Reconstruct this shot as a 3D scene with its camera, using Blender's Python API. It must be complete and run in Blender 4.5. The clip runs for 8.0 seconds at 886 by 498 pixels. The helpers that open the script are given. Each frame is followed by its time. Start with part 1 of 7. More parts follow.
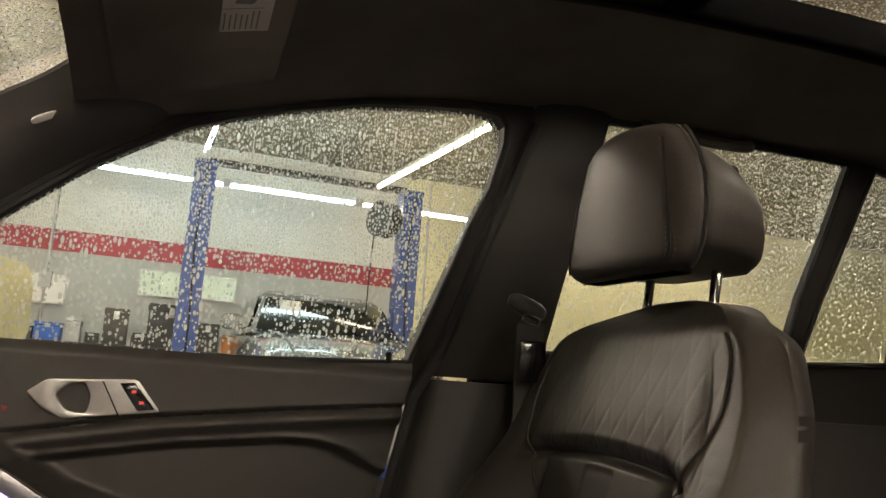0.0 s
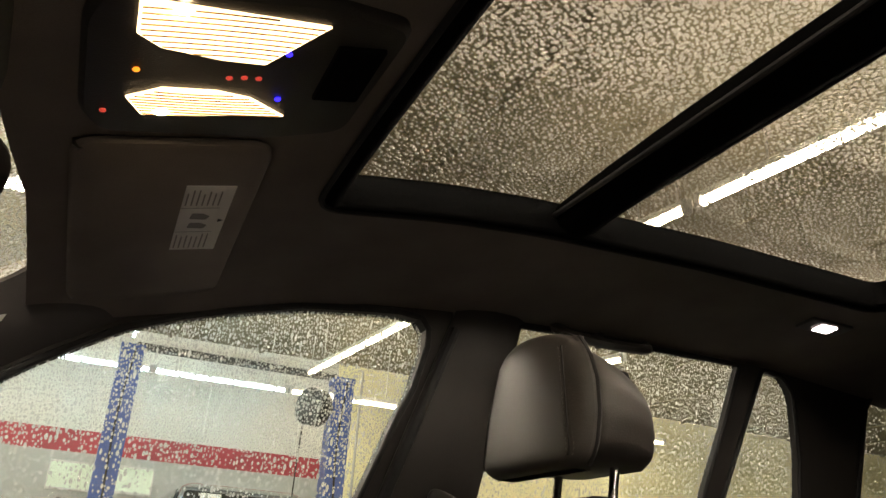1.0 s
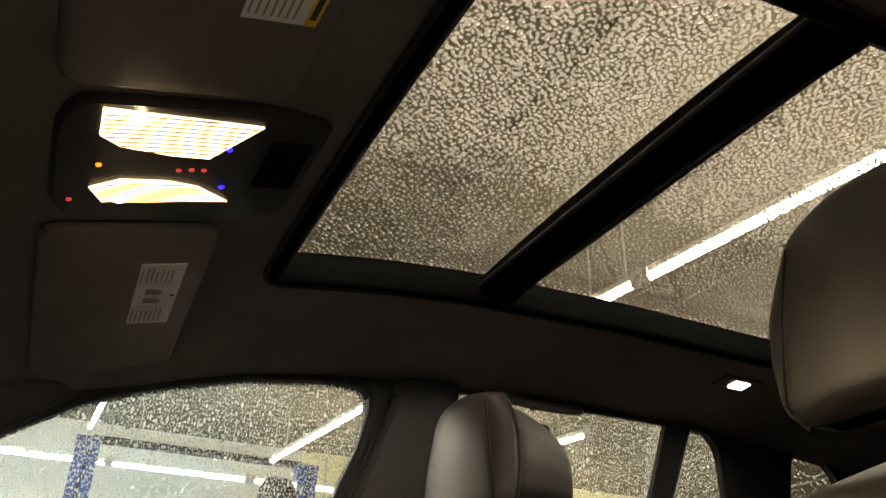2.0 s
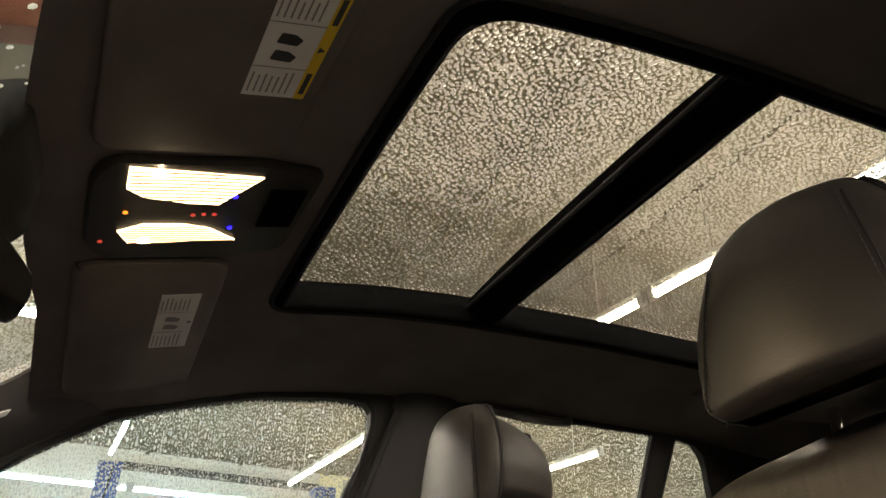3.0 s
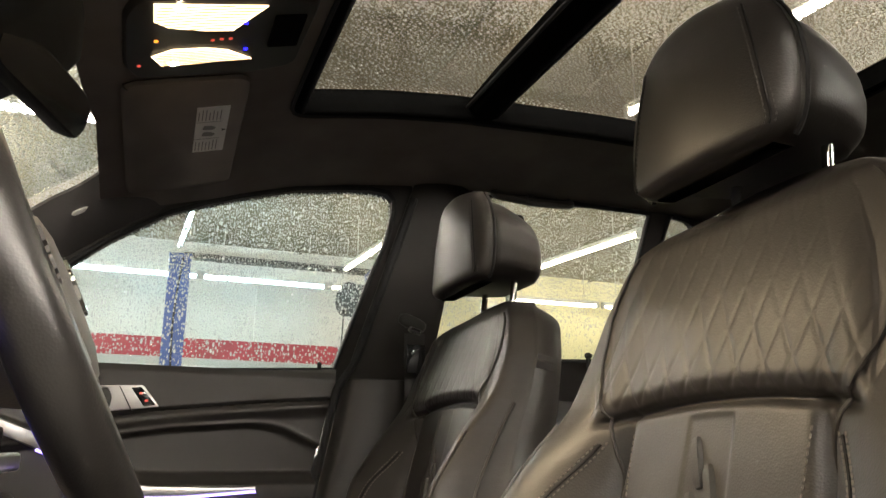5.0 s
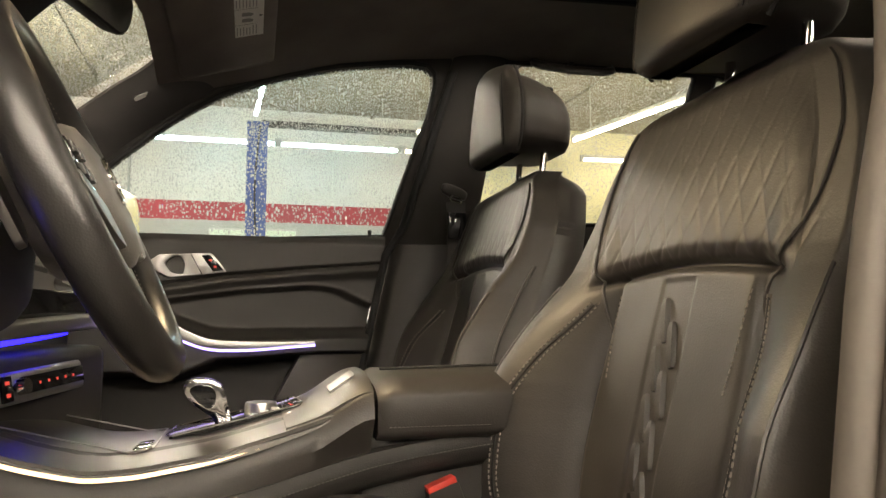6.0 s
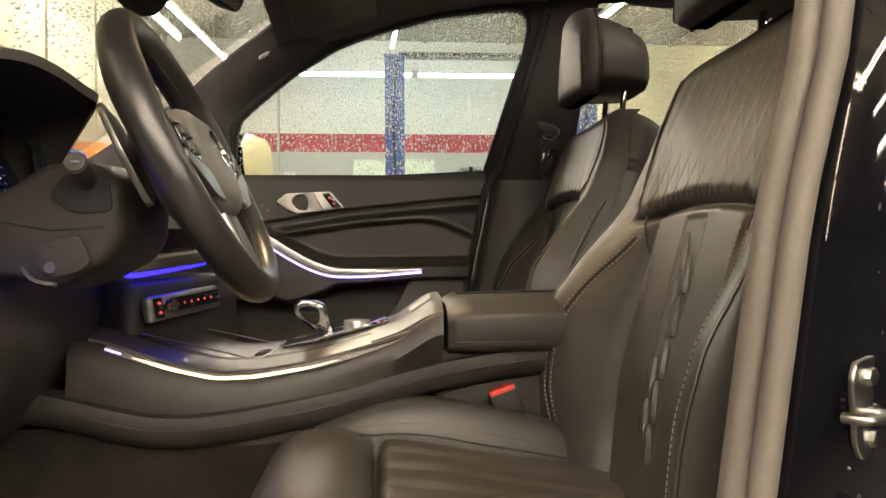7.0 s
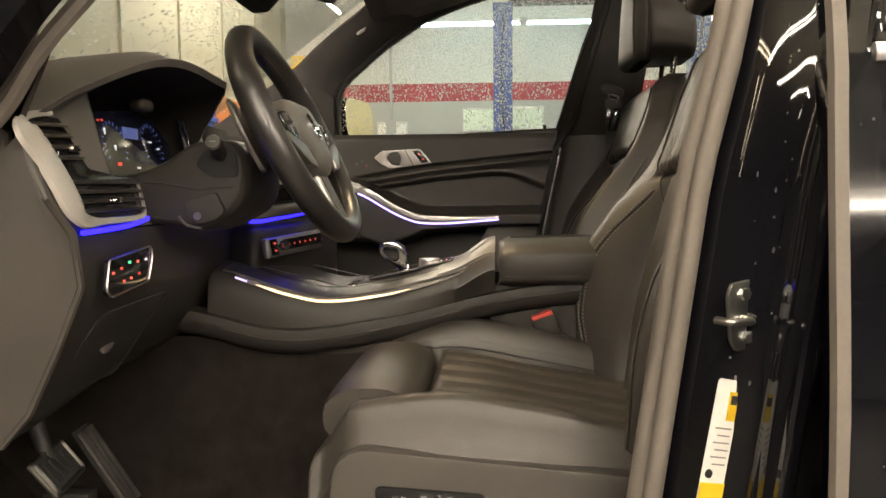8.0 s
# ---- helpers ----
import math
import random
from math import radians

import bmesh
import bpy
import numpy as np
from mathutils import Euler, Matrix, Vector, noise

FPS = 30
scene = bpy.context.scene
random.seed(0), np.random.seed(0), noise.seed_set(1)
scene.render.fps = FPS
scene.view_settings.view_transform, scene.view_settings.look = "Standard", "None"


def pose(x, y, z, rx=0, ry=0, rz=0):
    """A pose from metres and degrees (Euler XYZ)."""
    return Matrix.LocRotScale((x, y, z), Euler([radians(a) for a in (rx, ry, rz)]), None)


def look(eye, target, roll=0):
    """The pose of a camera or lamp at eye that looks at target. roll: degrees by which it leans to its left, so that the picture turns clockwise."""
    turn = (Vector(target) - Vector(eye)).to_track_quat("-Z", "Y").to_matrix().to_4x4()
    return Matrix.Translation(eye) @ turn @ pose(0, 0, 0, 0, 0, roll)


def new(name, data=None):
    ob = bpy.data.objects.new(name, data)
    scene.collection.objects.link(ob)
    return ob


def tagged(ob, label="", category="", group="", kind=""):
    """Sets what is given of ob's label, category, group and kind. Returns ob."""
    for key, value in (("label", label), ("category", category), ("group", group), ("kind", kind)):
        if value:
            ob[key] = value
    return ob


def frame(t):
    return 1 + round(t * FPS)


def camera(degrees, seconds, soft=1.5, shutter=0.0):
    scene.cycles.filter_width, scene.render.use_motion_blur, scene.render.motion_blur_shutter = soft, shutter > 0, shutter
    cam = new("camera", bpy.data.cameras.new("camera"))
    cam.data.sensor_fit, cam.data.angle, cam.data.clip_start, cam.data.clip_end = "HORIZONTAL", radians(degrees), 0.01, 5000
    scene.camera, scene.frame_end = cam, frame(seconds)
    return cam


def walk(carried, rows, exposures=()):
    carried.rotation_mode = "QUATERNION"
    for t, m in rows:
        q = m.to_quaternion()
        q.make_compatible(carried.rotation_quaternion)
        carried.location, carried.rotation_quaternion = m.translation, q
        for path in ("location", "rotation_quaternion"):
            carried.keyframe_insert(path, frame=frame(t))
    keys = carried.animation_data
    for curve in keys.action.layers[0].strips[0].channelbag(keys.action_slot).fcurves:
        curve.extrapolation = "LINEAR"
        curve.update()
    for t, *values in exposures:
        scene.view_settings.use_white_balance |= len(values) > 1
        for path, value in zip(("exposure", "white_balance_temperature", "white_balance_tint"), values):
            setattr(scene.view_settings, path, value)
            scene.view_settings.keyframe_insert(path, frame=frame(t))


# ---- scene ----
cam = camera(58.9, 8.0, soft=1.5, shutter=0.0)
METRES, EYE, TILT, LEAN, TURN = 1.2, 1.2, 9.25, -4.25, -20.0
ROWS = [
    (0.0, 0.0, 0.0, 0.0, 0.0, 0.0, -0.0),
    (0.5, 0.0148, -0.0565, 0.0125, -2.68, 7.6, -0.88),
    (1.0, 0.0098, -0.0883, 0.0108, -4.86, 13.47, -0.06),
    (1.5, 0.0258, -0.1304, -0.0119, -6.93, 17.1, 1.43),
    (3.0, 0.0626, -0.285, -0.0588, -5.47, 21.01, 2.78),
    (3.5, 0.0746, -0.3302, -0.0799, -3.86, 20.59, 3.05),
    (4.0, 0.0849, -0.3673, -0.091, -2.87, 16.94, 4.06),
    (4.5, 0.0972, -0.4016, -0.0943, -2.73, 11.25, 4.01),
    (6.0, 0.1933, -0.5136, -0.0801, 4.3, -3.76, 4.8),
    (6.5, 0.2417, -0.5595, -0.0751, 9.12, -7.8, 6.02),
    (7.0, 0.3068, -0.6268, -0.0622, 14.77, -8.13, 6.74),
    (7.5, 0.3601, -0.7151, -0.0648, 19.63, -7.85, 7.02),
    (8.0, 0.4561, -0.8101, -0.0349, 23.14, -10.95, 7.98),
]
EXPOSURES = [(0.0, 0.94, 6950, 13), (1.0, 1.12, 6950, 12), (3.0, 1.18, 6650, 11), (3.5, 1.20, 6450, 11), (4.5, 1.30, 6150, 10), (6.0, 1.29, 6750, 10), (7.0, 1.28, 6900, 10), (8.0, 1.02, 6850, 10)]
walk(cam, [(t, pose(0, -0.45, EYE, TILT, LEAN, TURN) @ pose(METRES * x, METRES * y, METRES * z, 90 + pitch, roll, yaw)) for t, x, y, z, yaw, pitch, roll in ROWS], EXPOSURES)

# ---- light ----
world = bpy.data.worlds.new("garage_world")
scene.world = world
world.use_nodes = True
world.node_tree.nodes["Background"].inputs[0].default_value = (0.02, 0.02, 0.022, 1)
world.node_tree.nodes["Background"].inputs[1].default_value = 0.3
TUBE_POWER = 47.0      # fluorescent tubes over the car
WALL_POWER = 16.0      # dimmer tubes along the far wall and at the front left
HALL_POWER = 40.0      # tubes over the bays behind
DOME_POWER = 2.2       # dome lamps in the car: the lens
DOME_WATTS = 8.0      # and the lamp spot behind it

# ---- materials ----


def nodes_of(name):
    m = bpy.data.materials.new(name)
    m.use_nodes = True
    return m, m.node_tree.nodes, m.node_tree.links, m.node_tree.nodes["Principled BSDF"]


def surface(name, colour, rough=0.5, metal=0.0, vary=0.25, scale=6.0, fine=180.0, bump=0.15, bump_scale=None, coat=0.0, spec=0.5, spread=0.0, second=None):
    """A painted, moulded or woven surface: two scales of noise in colour and gloss, fine relief."""
    m, n, l, b = nodes_of(name)
    co = n.new("ShaderNodeTexCoord")
    big = n.new("ShaderNodeTexNoise")
    big.inputs["Scale"].default_value, big.inputs["Detail"].default_value = scale, 5
    small = n.new("ShaderNodeTexNoise")
    small.inputs["Scale"].default_value, small.inputs["Detail"].default_value = fine, 3
    l.new(co.outputs["Object"], big.inputs["Vector"])
    l.new(co.outputs["Object"], small.inputs["Vector"])
    mix = n.new("ShaderNodeMath")
    mix.operation = "MULTIPLY_ADD"
    l.new(big.outputs["Fac"], mix.inputs[0])
    mix.inputs[1].default_value = 0.65
    add = n.new("ShaderNodeMath")
    add.operation = "MULTIPLY"
    l.new(small.outputs["Fac"], add.inputs[0])
    add.inputs[1].default_value = 0.35
    l.new(add.outputs[0], mix.inputs[2])
    ramp = n.new("ShaderNodeValToRGB")
    lo = [c * (1 - vary) for c in colour]
    hi = [min(1, c * (1 + vary)) for c in (second or colour)]
    ramp.color_ramp.elements[0].position, ramp.color_ramp.elements[1].position = 0.3, 0.7
    ramp.color_ramp.elements[0].color, ramp.color_ramp.elements[1].color = (*lo, 1), (*hi, 1)
    l.new(mix.outputs[0], ramp.inputs[0])
    if spread:
        info = n.new("ShaderNodeObjectInfo")
        hsv = n.new("ShaderNodeHueSaturation")
        mr = n.new("ShaderNodeMapRange")
        mr.inputs[3].default_value, mr.inputs[4].default_value = 1 - spread, 1 + spread
        l.new(info.outputs["Random"], mr.inputs[0])
        l.new(mr.outputs[0], hsv.inputs["Value"])
        l.new(ramp.outputs[0], hsv.inputs["Color"])
        l.new(hsv.outputs[0], b.inputs["Base Color"])
    else:
        l.new(ramp.outputs[0], b.inputs["Base Color"])
    rr = n.new("ShaderNodeMapRange")
    rr.inputs[3].default_value, rr.inputs[4].default_value = max(0.02, rough - 0.12 * rough - 0.02), min(1, rough + 0.2 * rough)
    l.new(mix.outputs[0], rr.inputs[0])
    l.new(rr.outputs[0], b.inputs["Roughness"])
    b.inputs["Metallic"].default_value = metal
    b.inputs["Specular IOR Level"].default_value = spec
    if coat:
        b.inputs["Coat Weight"].default_value, b.inputs["Coat Roughness"].default_value = coat, 0.03
    if bump:
        bp = n.new("ShaderNodeBump")
        bp.inputs["Strength"].default_value, bp.inputs["Distance"].default_value = bump, 0.002
        if bump_scale:
            vo = n.new("ShaderNodeTexVoronoi")
            vo.inputs["Scale"].default_value = bump_scale
            l.new(co.outputs["Object"], vo.inputs["Vector"])
            l.new(vo.outputs["Distance"], bp.inputs["Height"])
        else:
            l.new(small.outputs["Fac"], bp.inputs["Height"])
        l.new(bp.outputs[0], b.inputs["Normal"])
    return m


def glow(name, colour, power, stripes=0):
    m, n, l, b = nodes_of(name)
    b.inputs["Base Color"].default_value = (*[min(1, c) * 0.8 for c in colour], 1)
    b.inputs["Emission Color"].default_value = (*colour, 1)
    b.inputs["Emission Strength"].default_value = power
    return m


def pane_glass(name, tint=(0.92, 0.96, 0.95)):
    """Thin window glass: clear, with mirror gloss at a slant."""
    m, n, l, b = nodes_of(name)
    n.remove(b)
    tr, gl, fr, mx = n.new("ShaderNodeBsdfTransparent"), n.new("ShaderNodeBsdfGlossy"), n.new("ShaderNodeLayerWeight"), n.new("ShaderNodeMixShader")
    pw, ml = n.new("ShaderNodeMath"), n.new("ShaderNodeMath")
    pw.operation, ml.operation = "POWER", "MULTIPLY_ADD"
    pw.inputs[1].default_value, ml.inputs[1].default_value, ml.inputs[2].default_value = 4.0, 0.7, 0.03
    tr.inputs[0].default_value = (*tint, 1)
    gl.inputs["Roughness"].default_value = 0.02
    fr.inputs[0].default_value = 0.5
    l.new(fr.outputs["Facing"], pw.inputs[0])
    l.new(pw.outputs[0], ml.inputs[0])
    l.new(ml.outputs[0], mx.inputs[0])
    l.new(tr.outputs[0], mx.inputs[1])
    l.new(gl.outputs[0], mx.inputs[2])
    l.new(mx.outputs[0], n["Material Output"].inputs[0])
    return m


def water_drop():
    """Water drops: clear glass mixed with translucent white that stands in for bright sparkle."""
    m, n, l, b = nodes_of("rain_water")
    n.remove(b)
    g, t, mx = n.new("ShaderNodeBsdfGlass"), n.new("ShaderNodeBsdfTranslucent"), n.new("ShaderNodeMixShader")
    g.inputs["IOR"].default_value, g.inputs["Roughness"].default_value = 1.33, 0.0
    t.inputs[0].default_value = (0.93, 0.93, 0.91, 1)
    mx.inputs[0].default_value = 0.42
    l.new(g.outputs[0], mx.inputs[1])
    l.new(t.outputs[0], mx.inputs[2])
    l.new(mx.outputs[0], n["Material Output"].inputs[0])
    return m


LEATHER = surface("seat_leather", (0.044, 0.039, 0.034), 0.43, vary=0.16, scale=9, fine=300, bump=0.08, bump_scale=480, spec=0.5)
WHEEL_LEATHER = surface("smooth_wheel_leather", (0.022, 0.020, 0.019), 0.32, vary=0.14, scale=9, fine=300, bump=0.06, bump_scale=520, spec=0.7)
PLASTIC = surface("soft_black_plastic", (0.033, 0.030, 0.027), 0.44, vary=0.18, scale=7, fine=500, bump=0.09, bump_scale=600)
PLASTIC_GREY = surface("grey_brown_plastic", (0.056, 0.050, 0.045), 0.5, vary=0.15, scale=7, fine=500, bump=0.09, bump_scale=600)
HEADLINER = surface("anthracite_headliner_cloth", (0.150, 0.131, 0.117), 0.95, vary=0.2, scale=10, fine=700, bump=0.4, spec=0.1)
PILLAR_CLOTH = surface("grey_pillar_cloth", (0.075, 0.070, 0.068), 0.95, vary=0.15, scale=12, fine=800, bump=0.4, spec=0.1)
CARPET = surface("black_carpet", (0.023, 0.0195, 0.0175), 0.98, vary=0.35, scale=30, fine=900, bump=0.9, spec=0.05)
RUBBER = surface("seal_rubber", (0.145, 0.127, 0.111), 0.62, vary=0.12, scale=15, fine=200, bump=0.1)
RUBBER_DARK = surface("black_rubber", (0.014, 0.014, 0.014), 0.85, vary=0.15, scale=15, fine=200, bump=0.1)
PAINT = surface("wet_black_paint", (0.005, 0.005, 0.007), 0.06, vary=0.2, scale=4, fine=60, bump=0.01, coat=0.6, spec=0.25)
GLOSS = surface("gloss_black_trim", (0.01, 0.01, 0.011), 0.1, vary=0.15, scale=8, fine=100, bump=0.0, coat=0.6)
CHROME = surface("bright_chrome", (0.75, 0.74, 0.72), 0.10, 1.0, vary=0.05, scale=10, fine=200, bump=0.0)
SATIN = surface("satin_aluminium", (0.55, 0.54, 0.53), 0.32, 1.0, vary=0.08, scale=10, fine=400, bump=0.05)
TRIM_DARK = surface("dark_brushed_trim", (0.16, 0.15, 0.145), 0.35, 0.9, vary=0.12, scale=12, fine=500, bump=0.06)
CONSOLE_METAL = surface("brushed_console_metal", (0.17, 0.16, 0.15), 0.34, 0.85, vary=0.10, scale=12, fine=500, bump=0.05)
FRAME_BLACK = surface("matt_black_roof_trim", (0.004, 0.004, 0.004), 0.95, vary=0.15, scale=9, fine=300, bump=0.1, spec=0.02)
HALL_GREY = surface("grey_hall_wall_paint", (0.14, 0.14, 0.145), 0.6, vary=0.2, scale=1.5, fine=40, bump=0.2)
DASH_LEATHER = surface("brown_grey_dash_leather", (0.105, 0.096, 0.087), 0.45, vary=0.14, scale=9, fine=300, bump=0.10, bump_scale=420)
CONSOLE_BLACK = surface("black_console_plastic", (0.024, 0.0215, 0.0195), 0.52, vary=0.18, scale=7, fine=500, bump=0.15, bump_scale=600, spec=0.3)
CONSOLE_LEATHER = surface("black_console_leather", (0.040, 0.0355, 0.0315), 0.46, vary=0.14, scale=9, fine=300, bump=0.07, bump_scale=480, spec=0.4)
SILVER = surface("satin_silver_trim_paint", (0.44, 0.42, 0.39), 0.38, 0.25, vary=0.08, scale=10, fine=400, bump=0.04)
STITCH_DARK = surface("dark_stitching", (0.07, 0.064, 0.058), 0.8, vary=0.1, bump=0)
STITCH = surface("pale_stitching", (0.23, 0.205, 0.18), 0.8, vary=0.1, bump=0)
SEAM = surface("dark_seam", (0.015, 0.014, 0.013), 0.8, vary=0.1, bump=0)
PAPER = surface("white_label_paper", (0.74, 0.72, 0.69), 0.6, vary=0.04, bump=0)
YELLOW = surface("yellow_print", (0.75, 0.5, 0.02), 0.6, vary=0.05, bump=0)
INK = surface("black_print", (0.03, 0.03, 0.03), 0.6, vary=0.05, bump=0)
INK_GREY = surface("grey_print", (0.25, 0.24, 0.23), 0.6, vary=0.05, bump=0)
RED_PLASTIC = surface("red_button_plastic", (0.62, 0.05, 0.035), 0.4, vary=0.1, bump=0.05)
BELT = surface("seat_belt_webbing", (0.05, 0.047, 0.045), 0.8, vary=0.15, fine=900, bump=0.5)
STEEL = surface("zinc_steel", (0.5, 0.5, 0.48), 0.3, 1.0, vary=0.12, scale=40, fine=300, bump=0.1)
SCREEN = surface("dark_display_glass", (0.012, 0.014, 0.03), 0.08, vary=0.1, bump=0)
SCREEN_GLOSS = surface("glossy_display_glass", (0.02, 0.024, 0.03), 0.05, vary=0.1, bump=0, coat=1.0, spec=0.9)
CONCRETE = surface("garage_concrete", (0.085, 0.082, 0.076), 0.5, vary=0.3, scale=1.2, fine=30, bump=0.3, second=(0.11, 0.105, 0.095))
WALL_WHITE = surface("white_block_paint", (0.56, 0.56, 0.53), 0.6, vary=0.06, scale=0.8, fine=40, bump=0.2)
WALL_BEIGE = surface("beige_panel_paint", (0.374, 0.340, 0.258), 0.6, vary=0.08, scale=0.8, fine=40, bump=0.2)
WALL_YELLOW = surface("yellow_beige_wall_paint", (0.66, 0.62, 0.38), 0.6, vary=0.06, scale=0.8, fine=40, bump=0.2)
WALL_GREY = surface("grey_lower_wall_paint", (0.36, 0.37, 0.36), 0.6, vary=0.12, scale=1.0, fine=40, bump=0.2)
STRIPE_RED = surface("dark_red_wall_paint", (0.32, 0.03, 0.045), 0.55, vary=0.2, scale=3, fine=50, bump=0.2)
CEIL_PAINT = surface("garage_ceiling_panel", (0.20, 0.18, 0.13), 0.7, vary=0.12, scale=0.9, fine=40, bump=0.3)
BEAM_RED = surface("oxide_red_steel", (0.20, 0.075, 0.05), 0.6, vary=0.2, scale=3, fine=40, bump=0.2)
LIFT_BLUE = surface("blue_lift_enamel", (0.02, 0.055, 0.24), 0.35, vary=0.25, scale=4, fine=50, bump=0.1)
BLUE_PLASTIC = surface("blue_plastic", (0.03, 0.12, 0.5), 0.4, vary=0.1, bump=0.05)
CAR_SILVER = surface("silver_grey_car_paint", (0.27, 0.275, 0.28), 0.22, 0.45, vary=0.06, scale=2, fine=300, bump=0.0, coat=0.8)
DARK_METAL = surface("dark_machine_metal", (0.05, 0.05, 0.05), 0.5, 0.5, vary=0.3, scale=6, fine=90, bump=0.2)
BOARD = surface("pale_notice_board", (0.62, 0.72, 0.60), 0.5, vary=0.06, bump=0.05)
ORANGE = surface("orange_cabinet_paint", (0.55, 0.20, 0.06), 0.5, vary=0.1, bump=0.05)
TUBE = glow("fluorescent_tube", (1.0, 0.895, 0.755), TUBE_POWER)
TUBE_COOL = glow("cool_fluorescent_tube", (0.66, 0.93, 1.0), WALL_POWER)
TUBE_WALL = glow("dim_fluorescent_tube", (1.0, 0.82, 0.60), WALL_POWER)
TUBE_FRONT = glow("front_bay_fluorescent_tube", (1.0, 0.86, 0.74), 2.2 * TUBE_POWER)
TUBE_HALL = glow("hall_fluorescent_tube", (1.0, 0.895, 0.755), HALL_POWER)
LENS_RIB = surface("amber_lens_rib", (0.55, 0.36, 0.16), 0.4, vary=0.05, bump=0)
DOME = glow("warm_dome_lamp", (1.0, 0.72, 0.40), DOME_POWER)
BULB = glow("dome_led", (1.0, 0.80, 0.5), 60.0)
BLUE_GLOW = glow("blue_ambient_light", (0.012, 0.008, 1.0), 3.2)
VIOLET_GLOW = glow("violet_ambient_light", (0.42, 0.30, 1.0), 2.2)
WARM_GLOW = glow("warm_console_light", (1.0, 0.70, 0.40), 1.25)
RED_GLOW = glow("red_symbol_light", (1.0, 0.10, 0.07), 0.2)
ORANGE_GLOW = glow("orange_symbol_light", (1.0, 0.25, 0.02), 1.0)
GREEN_GLOW = glow("green_symbol_light", (0.05, 0.7, 0.25), 0.8)
WHITE_GLOW = glow("white_symbol_light", (0.9, 0.92, 1.0), 0.32)
READ_GLOW = glow("rear_reading_light", (1.0, 0.82, 0.85), 6.0)
SCREEN_BLUE = glow("display_graphics", (0.10, 0.14, 0.40), 0.22)
PANE = pane_glass("window_glass")
PANE_ROOF = pane_glass("tinted_sunroof_glass", (0.70, 0.687, 0.643))
WATER = water_drop()

# ---- mesh helpers ----


def finish(name, bm, material, parent=None, label="", sharp=40, smooth=True):
    me = bpy.data.meshes.new(name)
    bmesh.ops.recalc_face_normals(bm, faces=bm.faces)
    bm.to_mesh(me)
    bm.free()
    me.materials.append(material)
    if smooth:
        me.polygons.foreach_set("use_smooth", [True] * len(me.polygons))
        me.set_sharp_from_angle(angle=radians(sharp))
    ob = new(name, me)
    if parent is not None:
        ob.parent = parent
    if label:
        ob["label"] = label
    return ob


def part(name, bm, material, parent, label="", sharp=40, smooth=True):
    return finish(name, bm, material, parent, label, sharp, smooth)


def thing(name, label, category, group="", kind="", at=(0, 0, 0)):
    ob = new(name)
    ob.empty_display_size = 0.05
    ob.location = at
    return tagged(ob, label, category, group, kind)


def box(x0, x1, y0, y1, z0, z1, bevel=0.004, seg=2):
    bm = bmesh.new()
    bmesh.ops.create_cube(bm, size=1)
    for v in bm.verts:
        v.co = Vector(((x0 + x1) / 2 + v.co.x * (x1 - x0), (y0 + y1) / 2 + v.co.y * (y1 - y0), (z0 + z1) / 2 + v.co.z * (z1 - z0)))
    if bevel:
        bmesh.ops.bevel(bm, geom=list(bm.edges), offset=min(bevel, 0.45 * min(abs(x1 - x0), abs(y1 - y0), abs(z1 - z0))), segments=seg, profile=0.6, affect="EDGES")
    return bm


def moved(bm, m):
    bmesh.ops.transform(bm, matrix=m, verts=bm.verts)
    return bm


def joined(*bms):
    """One bmesh out of several."""
    out = bmesh.new()
    for b in bms:
        me = bpy.data.meshes.new("tmp")
        b.to_mesh(me)
        b.free()
        out.from_mesh(me)
        bpy.data.meshes.remove(me)
    return out


def loft(rings, closed=True, caps=True, loop=False):
    """Skin over rings of points; closed: each ring is a loop; loop: the last ring joins the first."""
    bm = bmesh.new()
    vs = [[bm.verts.new(p) for p in r] for r in rings]
    n = len(rings[0])
    for i in range(len(rings) if loop else len(rings) - 1):
        a, b = vs[i], vs[(i + 1) % len(rings)]
        for j in range(n if closed else n - 1):
            k = (j + 1) % n
            bm.faces.new((a[j], a[k], b[k], b[j]))
    if caps and closed and not loop:
        bm.faces.new(vs[0][::-1])
        bm.faces.new(vs[-1])
    return bm


def catmull(pts, n=8, closed=False):
    """A smooth line through the points."""
    pts = [Vector(p) for p in pts]
    out = []
    m = len(pts)
    for i in range(m if closed else m - 1):
        if closed:
            p0, p1, p2, p3 = pts[i - 1], pts[i], pts[(i + 1) % m], pts[(i + 2) % m]
        else:
            p0, p1, p2, p3 = pts[max(i - 1, 0)], pts[i], pts[i + 1], pts[min(i + 2, m - 1)]
        for k in range(n):
            t = k / n
            out.append(0.5 * ((2 * p1) + (p2 - p0) * t + (2 * p0 - 5 * p1 + 4 * p2 - p3) * t * t + (3 * p1 - p0 - 3 * p2 + p3) * t ** 3))
    if not closed:
        out.append(pts[-1])
    return out


def sweep(path, section, closed=False, up=(0, 0, 1), scales=None):
    """Carries a flat section (list of (side, up)) along a line."""
    path = [Vector(p) for p in path]
    rings = []
    n = len(path)
    for i, p in enumerate(path):
        a = path[(i - 1) % n] if (closed or i) else p
        b = path[(i + 1) % n] if (closed or i < n - 1) else p
        t = (b - a).normalized()
        s = t.cross(Vector(up))
        s = s.normalized() if s.length > 1e-5 else Vector((1, 0, 0))
        u = s.cross(t).normalized()
        k = scales[i] if scales else 1.0
        rings.append([p + s * x * k + u * y * k for x, y in section])
    return loft(rings, True, True, closed)


